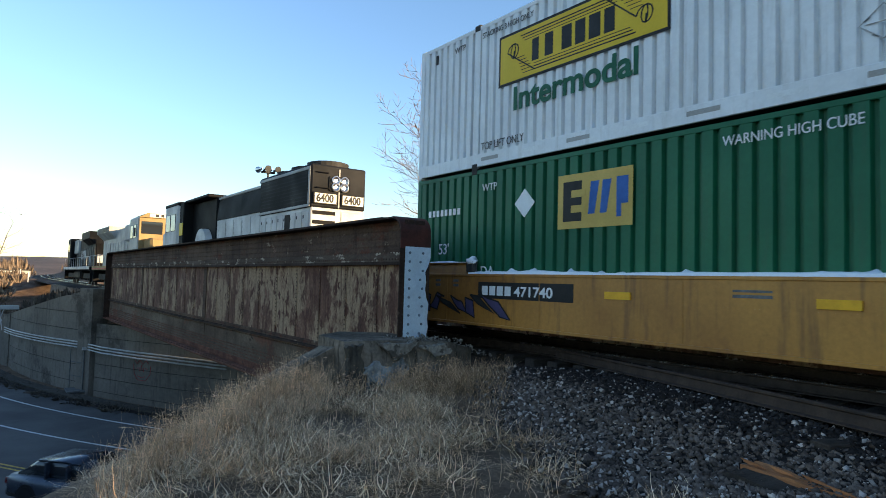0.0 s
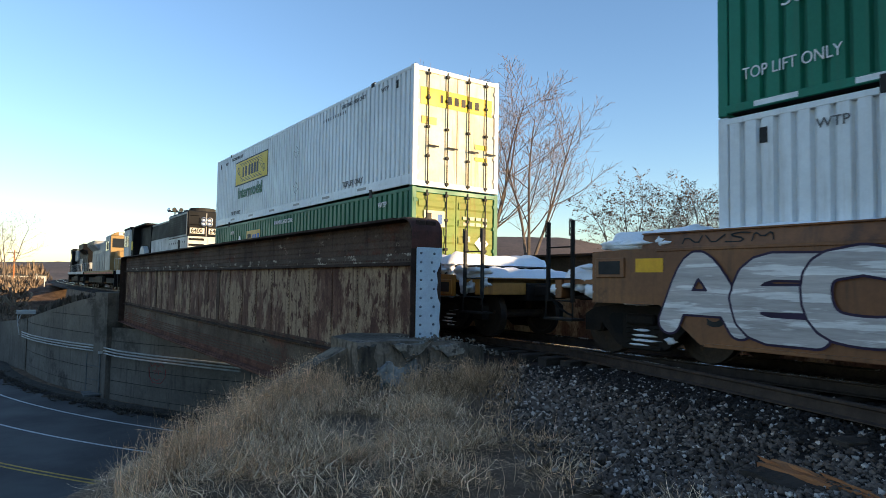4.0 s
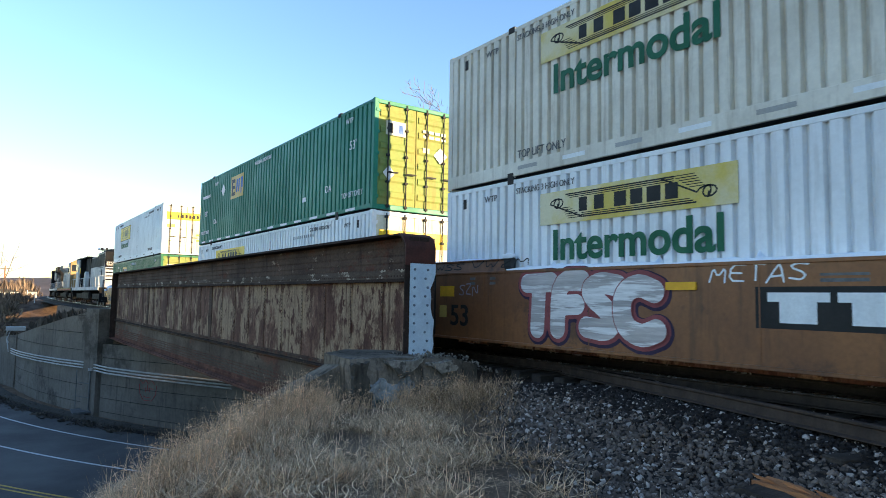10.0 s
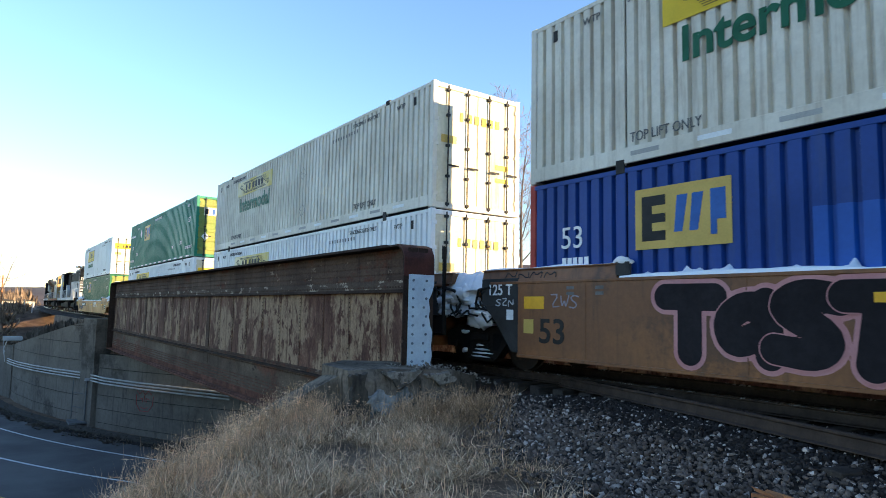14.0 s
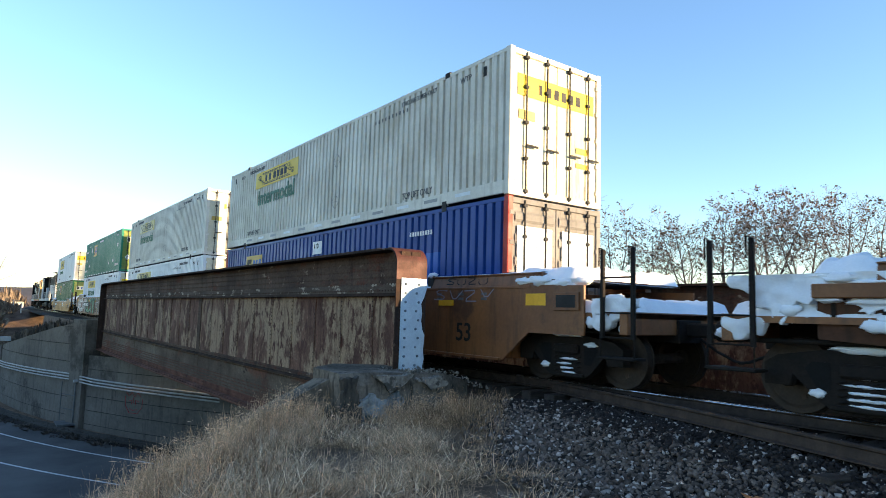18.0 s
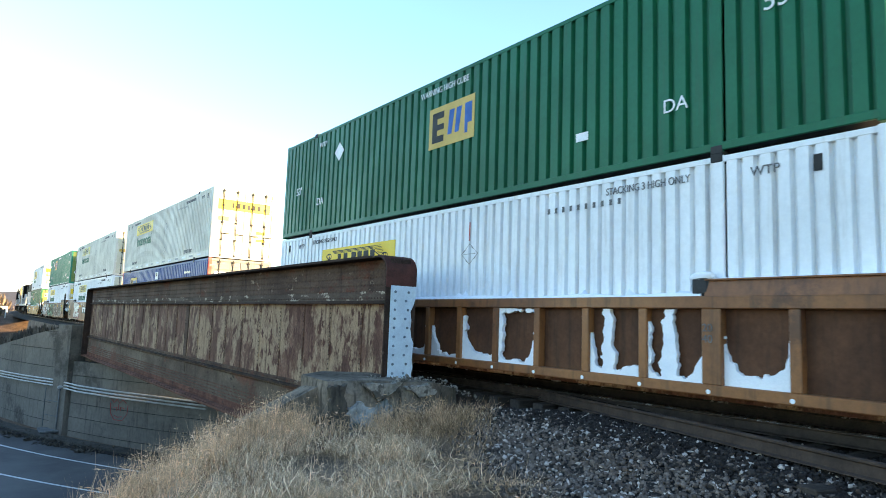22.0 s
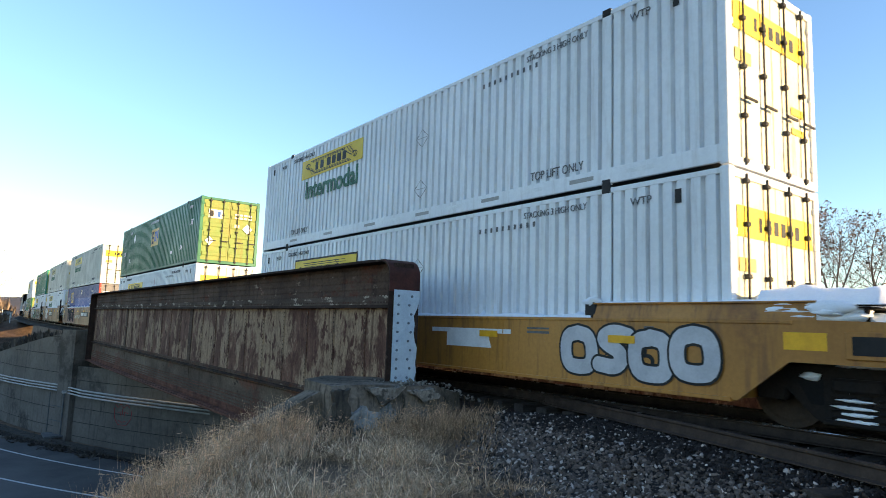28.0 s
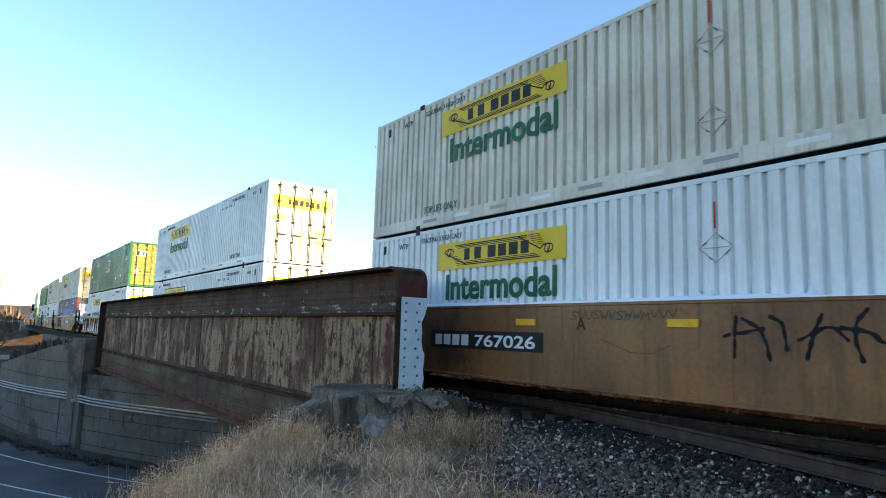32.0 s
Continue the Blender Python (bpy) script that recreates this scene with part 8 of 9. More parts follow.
def stones(name, pts, sizes, mat, label, seed):
    """Many broken stones in one mesh, each a crooked block."""
    rng = np.random.default_rng(seed)
    v = np.array([(x, y, z) for x in (-1, 1) for y in (-1, 1) for z in (-1, 1)]) * 0.72
    q = [(0, 1, 3, 2), (4, 6, 7, 5), (0, 4, 5, 1), (2, 3, 7, 6), (0, 2, 6, 4), (1, 5, 7, 3)]
    f = np.array([t for a, b, c, d in q for t in ((a, b, c), (a, c, d))])
    n = len(pts)
    V = v[None] * rng.uniform(0.35, 1.25, (n, 8, 3)) * (rng.uniform(0.6, 1.25, (n, 1, 3)) * np.array([1.1, 1, 0.8]))
    for i, j, spread in ((1, 2, 0.9), (0, 2, 0.9), (0, 1, 3.14)):
        a = rng.uniform(-spread, spread, n)[:, None]
        p, r = V[..., i].copy(), V[..., j].copy()
        V[..., i], V[..., j] = p * np.cos(a) - r * np.sin(a), p * np.sin(a) + r * np.cos(a)
    V = V * np.asarray(sizes)[:, None, None] + np.asarray(pts)[:, None, :]
    F = f[None] + (np.arange(n) * 8)[:, None, None]
    return tagged(new(name, numpy_mesh(name, V.reshape(-1, 3), F.reshape(-1, 3), mat)), label, "stones", kind="stuff")


def build_stones():
    rng = random.Random(21)
    dark, ds, pale, ps, oily, os_ = [], [], [], [], [], []
    while len(dark) + len(oily) < 32000:
        y = rng.uniform(-3.0, 9.6)
        x = rng.uniform(2.0, 8.3)
        if math.hypot(x, y) < 1.5 or bend_r(x, y) < 73.4:
            continue
        e = ballast_edge(y)
        if x < e + rng.gauss(0, 0.25) or (y > 8.5 and x < 7.3):
            continue
        if rng.random() < max(0.0, (x - 7.0) * 0.5):
            continue
        s = rng.uniform(0.014, 0.036) * (1.35 if rng.random() < 0.10 else 1)
        p = (x, y, ground_z(x, y) + 0.02 + s * 0.25)
        if rng.random() < 0.10 + 0.12 * max(0, 1 - abs(x - e - 0.6)):
            pale.append(p)
            ps.append(s * rng.uniform(0.6, 1.1))
        # towards the rails the stones turn oily and carry painted shade
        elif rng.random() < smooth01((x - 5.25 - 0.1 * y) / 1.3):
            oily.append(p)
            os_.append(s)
        else:
            dark.append(p)
            ds.append(s)
    stones("ballast_stones", dark, ds, M["ballast"], "dark grey broken ballast stones beside the track", 1)
    stones("oily_shaded_stones", oily, os_, M["ballast_oily_shaded"], "black oil-stained ballast beside the rails, the train's shade in its colour", 3)
    stones("pale_stones", pale, ps, M["pale_stone"], "scattered pale ballast stones among dark ones", 2)
    # single larger stones that stand out
    for x, y, s in ((6.72, 4.30, 0.035), (5.62, 3.36, 0.055), (5.35, 3.40, 0.045), (7.15, 6.6, 0.04), (6.5, 4.55, 0.03), (5.15, 3.5, 0.04), (6.0, 4.4, 0.035)):
        st = stones("stone", [(x, y, ground_z(x, y) + s * 0.6)], [s], M["pale_stone"], "pale broken stone lying on the dark ballast", int(x * 100))
        st["kind"] = "thing"
        tagged(st, category="stone", group="pale stones on the ballast")
    # rubble on top of the abutment corner
    rub, rs = [], []
    for i in range(190):
        x = rng.uniform(5.6, 7.5)
        y = rng.uniform(8.65, 9.6)
        top = 0.05 if x < 6.6 else 0.05 - 0.35 * (x - 6.6) / 0.9
        s = rng.uniform(0.008, 0.026) * (1.8 if rng.random() < 0.12 else 1)
        rub.append((x, y, top + s * 0.2 + (0.0 if x < 6.6 else 0.02)))
        rs.append(s)
    stones("rubble", rub, rs, M["concrete_pale"], "crumbled concrete rubble on the abutment corner", 9)


def blades(name, roots, heights, widths, leans, mat, label, seed, seg=4, curl=1.0, ways=None):
    """Dry grass blades in one mesh: thin strips that bend over."""
    rng = np.random.default_rng(seed)
    n = len(roots)
    R0 = np.asarray(roots)
    h, w, ln = np.asarray(heights)[:, None], np.asarray(widths)[:, None], np.asarray(leans)[:, None]
    a = rng.uniform(0, 2 * math.pi, (n, 1)) if ways is None else np.asarray(ways)[:, None]
    t = np.linspace(0, 1, seg)[None]
    bend = ln * t ** 1.8
    up = h * (t - 0.45 * curl * np.clip(ln / np.maximum(h, 0.01), 0, 1.3) * t ** 2.4)
    side = a + math.pi / 2 + rng.uniform(-0.6, 0.6, (n, 1))
    wave = rng.uniform(2.0, 5.5, (n, 1))
    sway = (0.35 * ln + 0.02) * rng.uniform(-1, 1, (n, 1)) * np.sin(wave * t)
    rise = -0.30 * h * np.clip(ln / 0.2, 0, 1) * np.sin(wave * 0.8 * t) * t
    V = []
    for s in (-1, 1):
        ww = w * (1 - 0.85 * t) * s / 2
        V.append(np.stack([R0[:, 0:1] + np.cos(a) * bend - np.sin(a) * sway + np.cos(side) * ww, R0[:, 1:2] + np.sin(a) * bend + np.cos(a) * sway + np.sin(side) * ww, R0[:, 2:3] + up + rise], -1))
    V = np.stack(V, 2).reshape(n, seg * 2, 3)
    f = []
    for i in range(seg - 1):
        o = i * 2
        f += [(o, o + 1, o + 3), (o, o + 3, o + 2)]
    F = np.array(f)[None] + (np.arange(n) * seg * 2)[:, None, None]
    return tagged(new(name, numpy_mesh(name, V.reshape(-1, 3), F.reshape(-1, 3), mat)), label, "grass", kind="stuff")


def build_grass():
    rng = random.Random(8)
    mat_pts, tall_pts, weed_pts = [], [], []
    # tussocks of several heights give the bank its uneven, tangled cover
    tufts = []
    brown_pts = []
    while len(tufts) < 2900:
        x, y = rng.uniform(-3.0, 7.6), rng.uniform(-2.8, 13.5)
        r = math.hypot(x, y)
        if r < 0.5 or x > ballast_edge(y) + rng.gauss(-0.02, 0.22):
            continue
        if (x > 4.5 and y > 8.5) or bend_r(x, y) < 70.0 or (y > 1.5 and x < 0.15 * y + rng.gauss(0, 0.08)):
            continue
        thin = 0.5 + 1.45 * noise.noise(Vector((x * 1.0, y * 1.0, 4))) + 0.35 * noise.noise(Vector((x * 3.1, y * 3.1, 7)))
        if rng.random() > 0.10 + 0.95 * thin:
            continue
        tufts.append((x, y, min(1.5, max(0.3, 0.35 + 1.1 * thin))))
    for x, y, k in tufts:
        near_stones = x > ballast_edge(y) - 0.75 and y > 4.6
        comb = rng.uniform(0, 6.28)
        browner = rng.random() < (0.75 if near_stones else 0.36)
        size = rng.uniform(0.08, 0.17)
        for i in range(int(66 * k)):
            dx, dy = rng.gauss(0, size), rng.gauss(0, size)
            px, py = x + dx, y + dy
            if px > 4.5 and py > 8.6:
                continue
            dome = 0.45 + 1.0 * math.exp(-(dx * dx + dy * dy) / (0.9 * size * size))
            hh = rng.uniform(0.04, 0.17) * k * dome
            out = math.atan2(dy, dx)
            way = out + rng.gauss(0, 0.8) if rng.random() < 0.5 else comb + rng.gauss(0, 0.7)
            row = ((px, py, ground_z(px, py) - 0.01), hh, rng.uniform(0.003, 0.009), rng.uniform(0.04, 0.30), way)
            (brown_pts if rng.random() < (0.8 if browner else 0.15) else mat_pts).append(row)
        for i in range(int(rng.uniform(0, 8) * k * (0.35 if near_stones else 1))):
            px, py = x + rng.gauss(0, 0.12), y + rng.gauss(0, 0.12)
            if px > 4.5 and py > 8.6:
                continue
            tall_pts.append(((px, py, ground_z(px, py) + 0.01), rng.uniform(0.10, 0.30), rng.uniform(0.006, 0.015), rng.uniform(0.08, 0.30), comb + rng.gauss(0, 1.2)))
    # a thick brown clump between the concrete and the stones
    for i in range(3800):
        x, y = rng.gauss(5.75, 0.42), rng.gauss(7.5, 0.55)
        if y > 8.5 or x > ballast_edge(y) + 0.25:
            continue
        row = ((x, y, ground_z(x, y) - 0.01), rng.uniform(0.10, 0.34), rng.uniform(0.003, 0.008), rng.uniform(0.05, 0.30), rng.uniform(0, 6.28))
        (brown_pts if rng.random() < 0.7 else mat_pts).append(row)
    # taller weeds along the shoulder of the bank and before the concrete
    while len(weed_pts) < 5600:
        u = rng.random()
        if u < 0.6:
            t = rng.random()
            x, y = 0.2 + 4.3 * t + rng.gauss(0, 0.25), 4.9 + 4.9 * t + rng.gauss(0, 0.35)
        elif u < 0.70:
            x, y = rng.uniform(1.9, 4.3), rng.uniform(8.2, 9.6)
        elif u < 0.85:
            x, y = rng.uniform(3.6, 6.2), rng.uniform(7.8, 8.6)
        else:
            x, y = rng.uniform(1.5, 5.0), rng.uniform(3.4, 7.0)
        if x > ballast_edge(y) + 0.1 or bend_r(x, y) < 70.5 or x < 0.16 * y + rng.gauss(0, 0.08):
            continue
        if noise.noise(Vector((x * 2.3, y * 2.3, 9))) < rng.uniform(-0.35, 0.35):
            continue
        weed_pts.append(((x, y, ground_z(x, y) - 0.01), rng.uniform(0.18, 0.55) * (0.75 if u > 0.72 else 1), rng.uniform(0.004, 0.010), rng.uniform(0.03, 0.28), rng.uniform(0, 6.28)))

    def put(name, rows, mat, label, seed, seg):
        blades(name, [r[0] for r in rows], [r[1] for r in rows], [r[2] for r in rows], [r[3] for r in rows], mat, label, seed, seg, ways=[r[4] for r in rows])

    put("matted_grass", mat_pts, M["grass"], "short matted dry grass covering the bank", 1, 5)
    put("brown_grass", brown_pts, M["grass_brown"], "brown dead grass mixed into the matted bank", 5, 4)
    put("dry_grass", tall_pts, M["straw"], "pale curled dry grass blades on the bank", 2, 8)
    put("dry_weeds", weed_pts, M["grass"], "tall dry weeds along the shoulder of the bank", 3, 6)
    # seed heads and curled dead leaves on the weeds
    V, F = [], []
    for (p, h, w, ln, _) in weed_pts[::3]:
        c = Vector((p[0] + rng.uniform(-0.06, 0.06), p[1] + rng.uniform(-0.06, 0.06), p[2] + h * rng.uniform(0.45, 0.95)))
        for q in range(2):
            a = rng.uniform(0, 6.28)
            d = Vector((math.cos(a), math.sin(a), rng.uniform(-0.6, 0.4))) * rng.uniform(0.03, 0.08)
            s = Vector((-math.sin(a), math.cos(a), 0.3)) * rng.uniform(0.002, 0.006)
            o = len(V)
            V += [c, c + d * 0.5 + s, c + d, c + d * 0.5 - s + Vector((0, 0, 0.008))]
            F += [(o, o + 1, o + 2), (o, o + 2, o + 3)]
    tagged(new("dead_leaves", numpy_mesh("dead_leaves", [tuple(v) for v in V], F, M["grass"])), "curled dead leaves and seed heads on the weeds", "dead leaves", kind="stuff")


def build_timber():
    t = tagged(new("broken_tie"), "broken old tie with a split orange face on the ballast", "timber")
    body = Mesh()
    rng = random.Random(4)
    n = 10
    for k, (x0, x1, z0, z1, mat, nm) in enumerate(((-0.22, 0.03, -0.08, 0.045, "tie", "weathered_side"), (0.03, 0.22, -0.08, 0.075, "wood_orange", "split_face"))):
        m = Mesh()
        vs, fs = [], []
        for i in range(n + 1):
            y = -1.5 + 1.5 * i / n
            e = (rng.uniform(-0.06, 0.03) if i == n else 0)
            for x, z in ((x0, z0), (x1, z0), (x1 + rng.uniform(-0.01, 0.01), z1 + rng.uniform(-0.015, 0.012)), ((x0 + x1) / 2, z1 + rng.uniform(-0.03, 0.0)), (x0, z1 + rng.uniform(-0.012, 0.012))):
                vs.append((x, y + e, z))
        for i in range(n):
            for j in range(5):
                a, b = i * 5 + j, i * 5 + (j + 1) % 5
                fs.append((a, b, b + 5, a + 5))
        fs += [(0, 1, 2, 3, 4), tuple(n * 5 + j for j in range(5))[::-1]]
        part(nm, m.add(vs, fs), M[mat], t)
    for k in range(5):
        y = -0.1 - k * 0.27
        part("splinter", Mesh().prism([(y - 0.12, 0.075), (y + 0.1, 0.08), (y + 0.16, 0.11), (y - 0.02, 0.10)], 0.07 + 0.035 * (k % 3), 0.085 + 0.035 * (k % 3), "x"), M["wood_orange"], t)
    t.matrix_basis = pose(5.46, 3.02, ground_z(5.45, 2.7) + 0.015, 0, 0, -13)


# ---- trees and the distance ----
def tree(name, x, y, height, spread, seed, label, mat="bark", twig="twig", leaves=0.0, lean=0.0, leaders=3, levels=3, z=None, fork=0.14):
    """A bare tree: a short trunk that parts into rising leaders, each set all along with side branches down to fine twigs; leaves is the share of twigs that keep dead clumps."""
    rng = random.Random(seed)
    root = tagged(new(name), label, "tree", "bare trees beyond the line")
    z0 = ground_z(x, y) - 0.1 if z is None else z
    trunk, limbs, tw = Mesh(), Mesh(), Mesh()
    lv, lf = [], []
    thin = height * 0.0011

    def grow(p, d, ln, r, level):
        steps = 6 if level == 0 else 5 if level == 1 else 4 if level < 3 else 3
        pts, rs, q = [p], [r], p
        for i in range(steps):
            d = (d + Vector((rng.gauss(0, 0.10), rng.gauss(0, 0.10), rng.gauss(0.07, 0.07)))).normalized()
            q = q + d * ln / steps
            pts.append(q)
            rs.append(max(thin * 0.6, r * (1 - 0.8 * (i + 1) / steps)))
        (limbs if level < 2 else tw).tube(pts, rs, 6 if level == 0 else 4 if level == 1 else 3, False)
        if level >= levels:
            if rng.random() < leaves:
                for k in range(rng.randint(2, 4)):
                    c = pts[rng.randint(1, steps)] + Vector((rng.gauss(0, 0.06), rng.gauss(0, 0.06), rng.gauss(-0.03, 0.06)))
                    a = Vector((rng.gauss(0, 1), rng.gauss(0, 1), rng.gauss(0, 0.6))).normalized() * rng.uniform(0.04, 0.09)
                    b = Vector((rng.gauss(0, 1), rng.gauss(0, 1), rng.gauss(0, 1))).normalized() * rng.uniform(0.03, 0.06)
                    o = len(lv)
                    lv.extend([tuple(c - a), tuple(c + b), tuple(c + a), tuple(c - b)])
                    lf.extend([(o, o + 1, o + 2), (o, o + 2, o + 3)])
            return
        n = (10, 7, 5, 4)[level]
        turn = rng.uniform(0, 6.28)
        for k in range(n):
            f = 0.22 + 0.78 * (k + rng.uniform(0.1, 0.9)) / n
            i = min(steps - 1, int(f * steps))
            at = pts[i].lerp(pts[i + 1], min(1.0, f * steps - i))
            axis_d = (pts[i + 1] - pts[i]).normalized()
            turn += 2.4 + rng.uniform(-0.4, 0.4)
            side = Vector((math.cos(turn), math.sin(turn), 0.15))
            side = (side - axis_d * side.dot(axis_d)).normalized()
            tilt = rng.uniform(0.55, 0.95) * spread
            grow(at, (axis_d * math.cos(tilt) + side * math.sin(tilt)).normalized(), ln * rng.uniform(0.42, 0.62) * (1.15 - 0.6 * f), max(thin, rs[i] * 0.5), level + 1)

    top = Vector((x + lean * height * fork, y, z0 + height * fork))
    r0 = height * 0.014
    trunk.tube([(x, y, z0 - 0.3), (x, y, z0), tuple(top)], [r0 * 1.5, r0 * 1.2, r0 * 0.95], 8, False)
    for k in range(leaders):
        a = 2 * math.pi * (k + rng.uniform(-0.2, 0.2)) / leaders + seed
        t = rng.uniform(0.10, 0.42) * spread if leaders > 1 else 0.05
        grow(top - Vector((0, 0, r0)), Vector((math.cos(a) * t + lean, math.sin(a) * t, 1)).normalized(), height * (1 - fork) * rng.uniform(0.86, 1.0), r0 * (0.72 if leaders > 1 else 0.95), 0)
    part("trunk", trunk, M[mat], root)
    sheet(root, "branching", limbs, M[mat])
    sheet(root, "crown", tw, M[twig])
    if lf:
        o = new("dead_foliage", numpy_mesh("dead_foliage", lv, lf, M["dead_leaf"]))
        o.parent = root
    return root


def polar(az, d):
    return d * math.sin(radians(az)), d * math.cos(radians(az))


def build_trees():
    lab = "tall bare deciduous tree with a fine twig crown"
    x, y = polar(38.9, 46)
    tree("bare_tree", x, y, 14.4, 1.08, 3, lab, lean=-0.05, z=0.5, leaders=5, fork=0.05)
    x, y = polar(42.6, 47)
    tree("bare_tree", x, y, 13.2, 1.0, 12, lab, lean=0.05, z=0.5, leaders=3, fork=0.10)
    lab2 = "small bare tree keeping tufts of dead leaves"
    for i, (az, d, h, lv) in enumerate(((51.0, 34, 6.6, 0.5), (54.6, 36, 6.3, 0.3), (57.4, 35, 6.9, 0.25), (60.2, 34, 7.1, 0.5), (63.1, 35, 7.6, 0.75), (65.8, 34, 7.2, 0.6), (68.6, 33, 7.0, 0.25), (71.8, 34, 6.9, 0.15), (75.2, 35, 6.8, 0.2))):
        x, y = polar(az, d)
        tree("bare_tree", x, y, h * 0.84, 1.25, 40 + i, lab2, leaders=3, leaves=lv * 0.75, z=0.6, fork=0.18)
    x, y = polar(0.6, 125)
    tree("bare_tree", x, y, 11.5, 1.2, 77, "distant bare tree with a wide crown", z=-1.0)
    x, y = polar(-1.6, 120)
    tree("bare_tree", x, y, 9.0, 1.2, 78, "distant bare tree with a wide crown", z=-1.0)


def brush(name, pts, mat, label, seed):
    """Winter scrub: fans of thin upright stems."""
    rng = np.random.default_rng(seed)
    V, F = [], []
    for x, y, z, h, w in pts:
        for k in range(14):
            a, b = rng.uniform(0, 2 * math.pi), rng.uniform(0.1, 1.0)
            tx, ty, tz = x + math.cos(a) * w * b, y + math.sin(a) * w * b, z + h * rng.uniform(0.55, 1.0)
            bx, by = x + math.cos(a) * w * b * 0.3, y + math.sin(a) * w * b * 0.3
            s = w * 0.035
            o = len(V)
            V += [(bx - s, by, z), (bx + s, by, z), (tx + s * 0.3, ty, tz), (tx - s * 0.9, ty, tz - h * 0.3)]
            F += [(o, o + 1, o + 2), (o, o + 2, o + 3)]
    return tagged(new(name, numpy_mesh(name, V, F, mat)), label, "brush", kind="stuff")


def build_distance():
    # wooded ridge round the horizon
    vs, fs = [], []
    n = 160
    for i in range(n + 1):
        az = -40 + 150 * i / n
        hgt = 14 + 42 * smooth01((az - 24) / 14) * (1 - 0.80 * smooth01((az - 44) / 15)) + 4 * noise.noise(Vector((az * 0.12, 1, 0))) + 1.5 * noise.noise(Vector((az * 0.8, 5, 0)))
        for d, k in ((520, 0.0), (650, 0.55), (760, 1.0), (1100, 0.9)):
            x, y = polar(az, d)
            vs.append((x, y, -3 + (hgt + 3) * k + (0.8 * noise.noise(Vector((az * 2.5, d, 3))) if k else 0)))
    for i in range(n):
        for k in range(3):
            a = i * 4 + k
            fs += [(a, a + 4, a + 5), (a, a + 5, a + 1)]
    tagged(new("backdrop", numpy_mesh("backdrop", vs, fs, M["hill"])), "low wooded winter ridge on the horizon", "hill", kind="structure")
    rng = random.Random(6)
    pts = []
    for i in range(1500):
        az, d = rng.uniform(-8, 10.0), rng.uniform(170, 300)
        x, y = polar(az, d)
        if abs(x - track_x(y)) < 6:
            continue
        pts.append((x, y, -1.2, rng.uniform(2.5, 6.5) * (1.2 if d > 230 else 0.8), rng.uniform(1.2, 2.6)))
    for i in range(500):
        az, d = rng.uniform(30, 80), rng.uniform(60, 140)
        x, y = polar(az, d)
        pts.append((x, y, 1.0, rng.uniform(1.0, 2.2), rng.uniform(1.0, 2.0)))
    while len(pts) < 2900:
        az, d = rng.uniform(-7, 4.5), rng.uniform(88, 175)
        x, y = polar(az, d)
        if x > track_x(y) - 4.5 or bend_r(x, y) < 40.0 and y < 70:
            continue
        pts.append((x, y, ground_z(x, y) - 0.2, rng.uniform(0.8, 2.2), rng.uniform(0.8, 1.8)))
    brush("winter_brush", pts, M["brush"], "brown winter brush and saplings in the distance", 1)
    pts = []
    while len(pts) < 2600:
        x, y = rng.uniform(-7, 6.2), rng.uniform(47, 95)
        if bend_r(x, y) > 52.5 or x > track_x(y) - 3.6:
            continue
        pts.append((x, y, ground_z(x, y) - 0.1, rng.uniform(0.5, 1.6), rng.uniform(0.5, 1.2)))
    brush("bank_scrub", pts, M["scrub"], "dark leafless scrub on the bank above the wing wall", 2)
    # small far buildings and a pole by the line
    for az, d, w, dp, h, mat, roof in ((1.1, 165, 5.5, 7, 1.7, "loco_white", "dark_grey"), (2.2, 190, 6.5, 8, 1.8, "loco_grey", "dark_grey"), (-1.5, 180, 9, 8, 1.8, "loco_white", "dark_grey")):
        x, y = polar(az, d)
        z = ground_z(x, y)
        house = tagged(new("shed"), "small pale building with a dark roof in the distance", "building", "distant buildings")
        part("wall", Mesh().box(-w / 2, w / 2, -dp / 2, dp / 2, 0, h), M[mat], house)
        part("roof", Mesh().prism([(-w / 2 - 0.3, h), (w / 2 + 0.3, h), (0, h + 0.7)], -dp / 2 - 0.3, dp / 2 + 0.3, "y"), M[roof], house)
        for k in (-0.3, 0.25):
            part("window", Mesh().box(w * k - 0.5, w * k + 0.5, -dp / 2 - 0.03, -dp / 2, 0.6, 1.3), M["glass"], house)
        house.matrix_basis = pose(x, y, z - 0.1)
    x, y = polar(1.15, 130)
    pole = tagged(new("utility_pole"), "weathered wooden utility pole beside the far bank", "utility pole")
    part("pole", Mesh().tube([(x, y, -1.2), (x, y, 5.4)], [0.14, 0.10], 8), M["wood_orange"], pole)
    part("crossarm", Mesh().box(x - 1.0, x + 1.0, y - 0.05, y + 0.05, 4.8, 4.92, 0.01), M["bark"], pole)
    # a low signal box and a marker post by the far track
    for x, y, h in ((6.1, 112.0, 0.9), (6.4, 140.0, 1.4)):
        t = tagged(new("marker_post"), "short white marker post beside the far track", "post")
        part("post", Mesh().box(x - 0.06, x + 0.06, y - 0.06, y + 0.06, -0.6, h, 0.01), M["loco_white"], t)


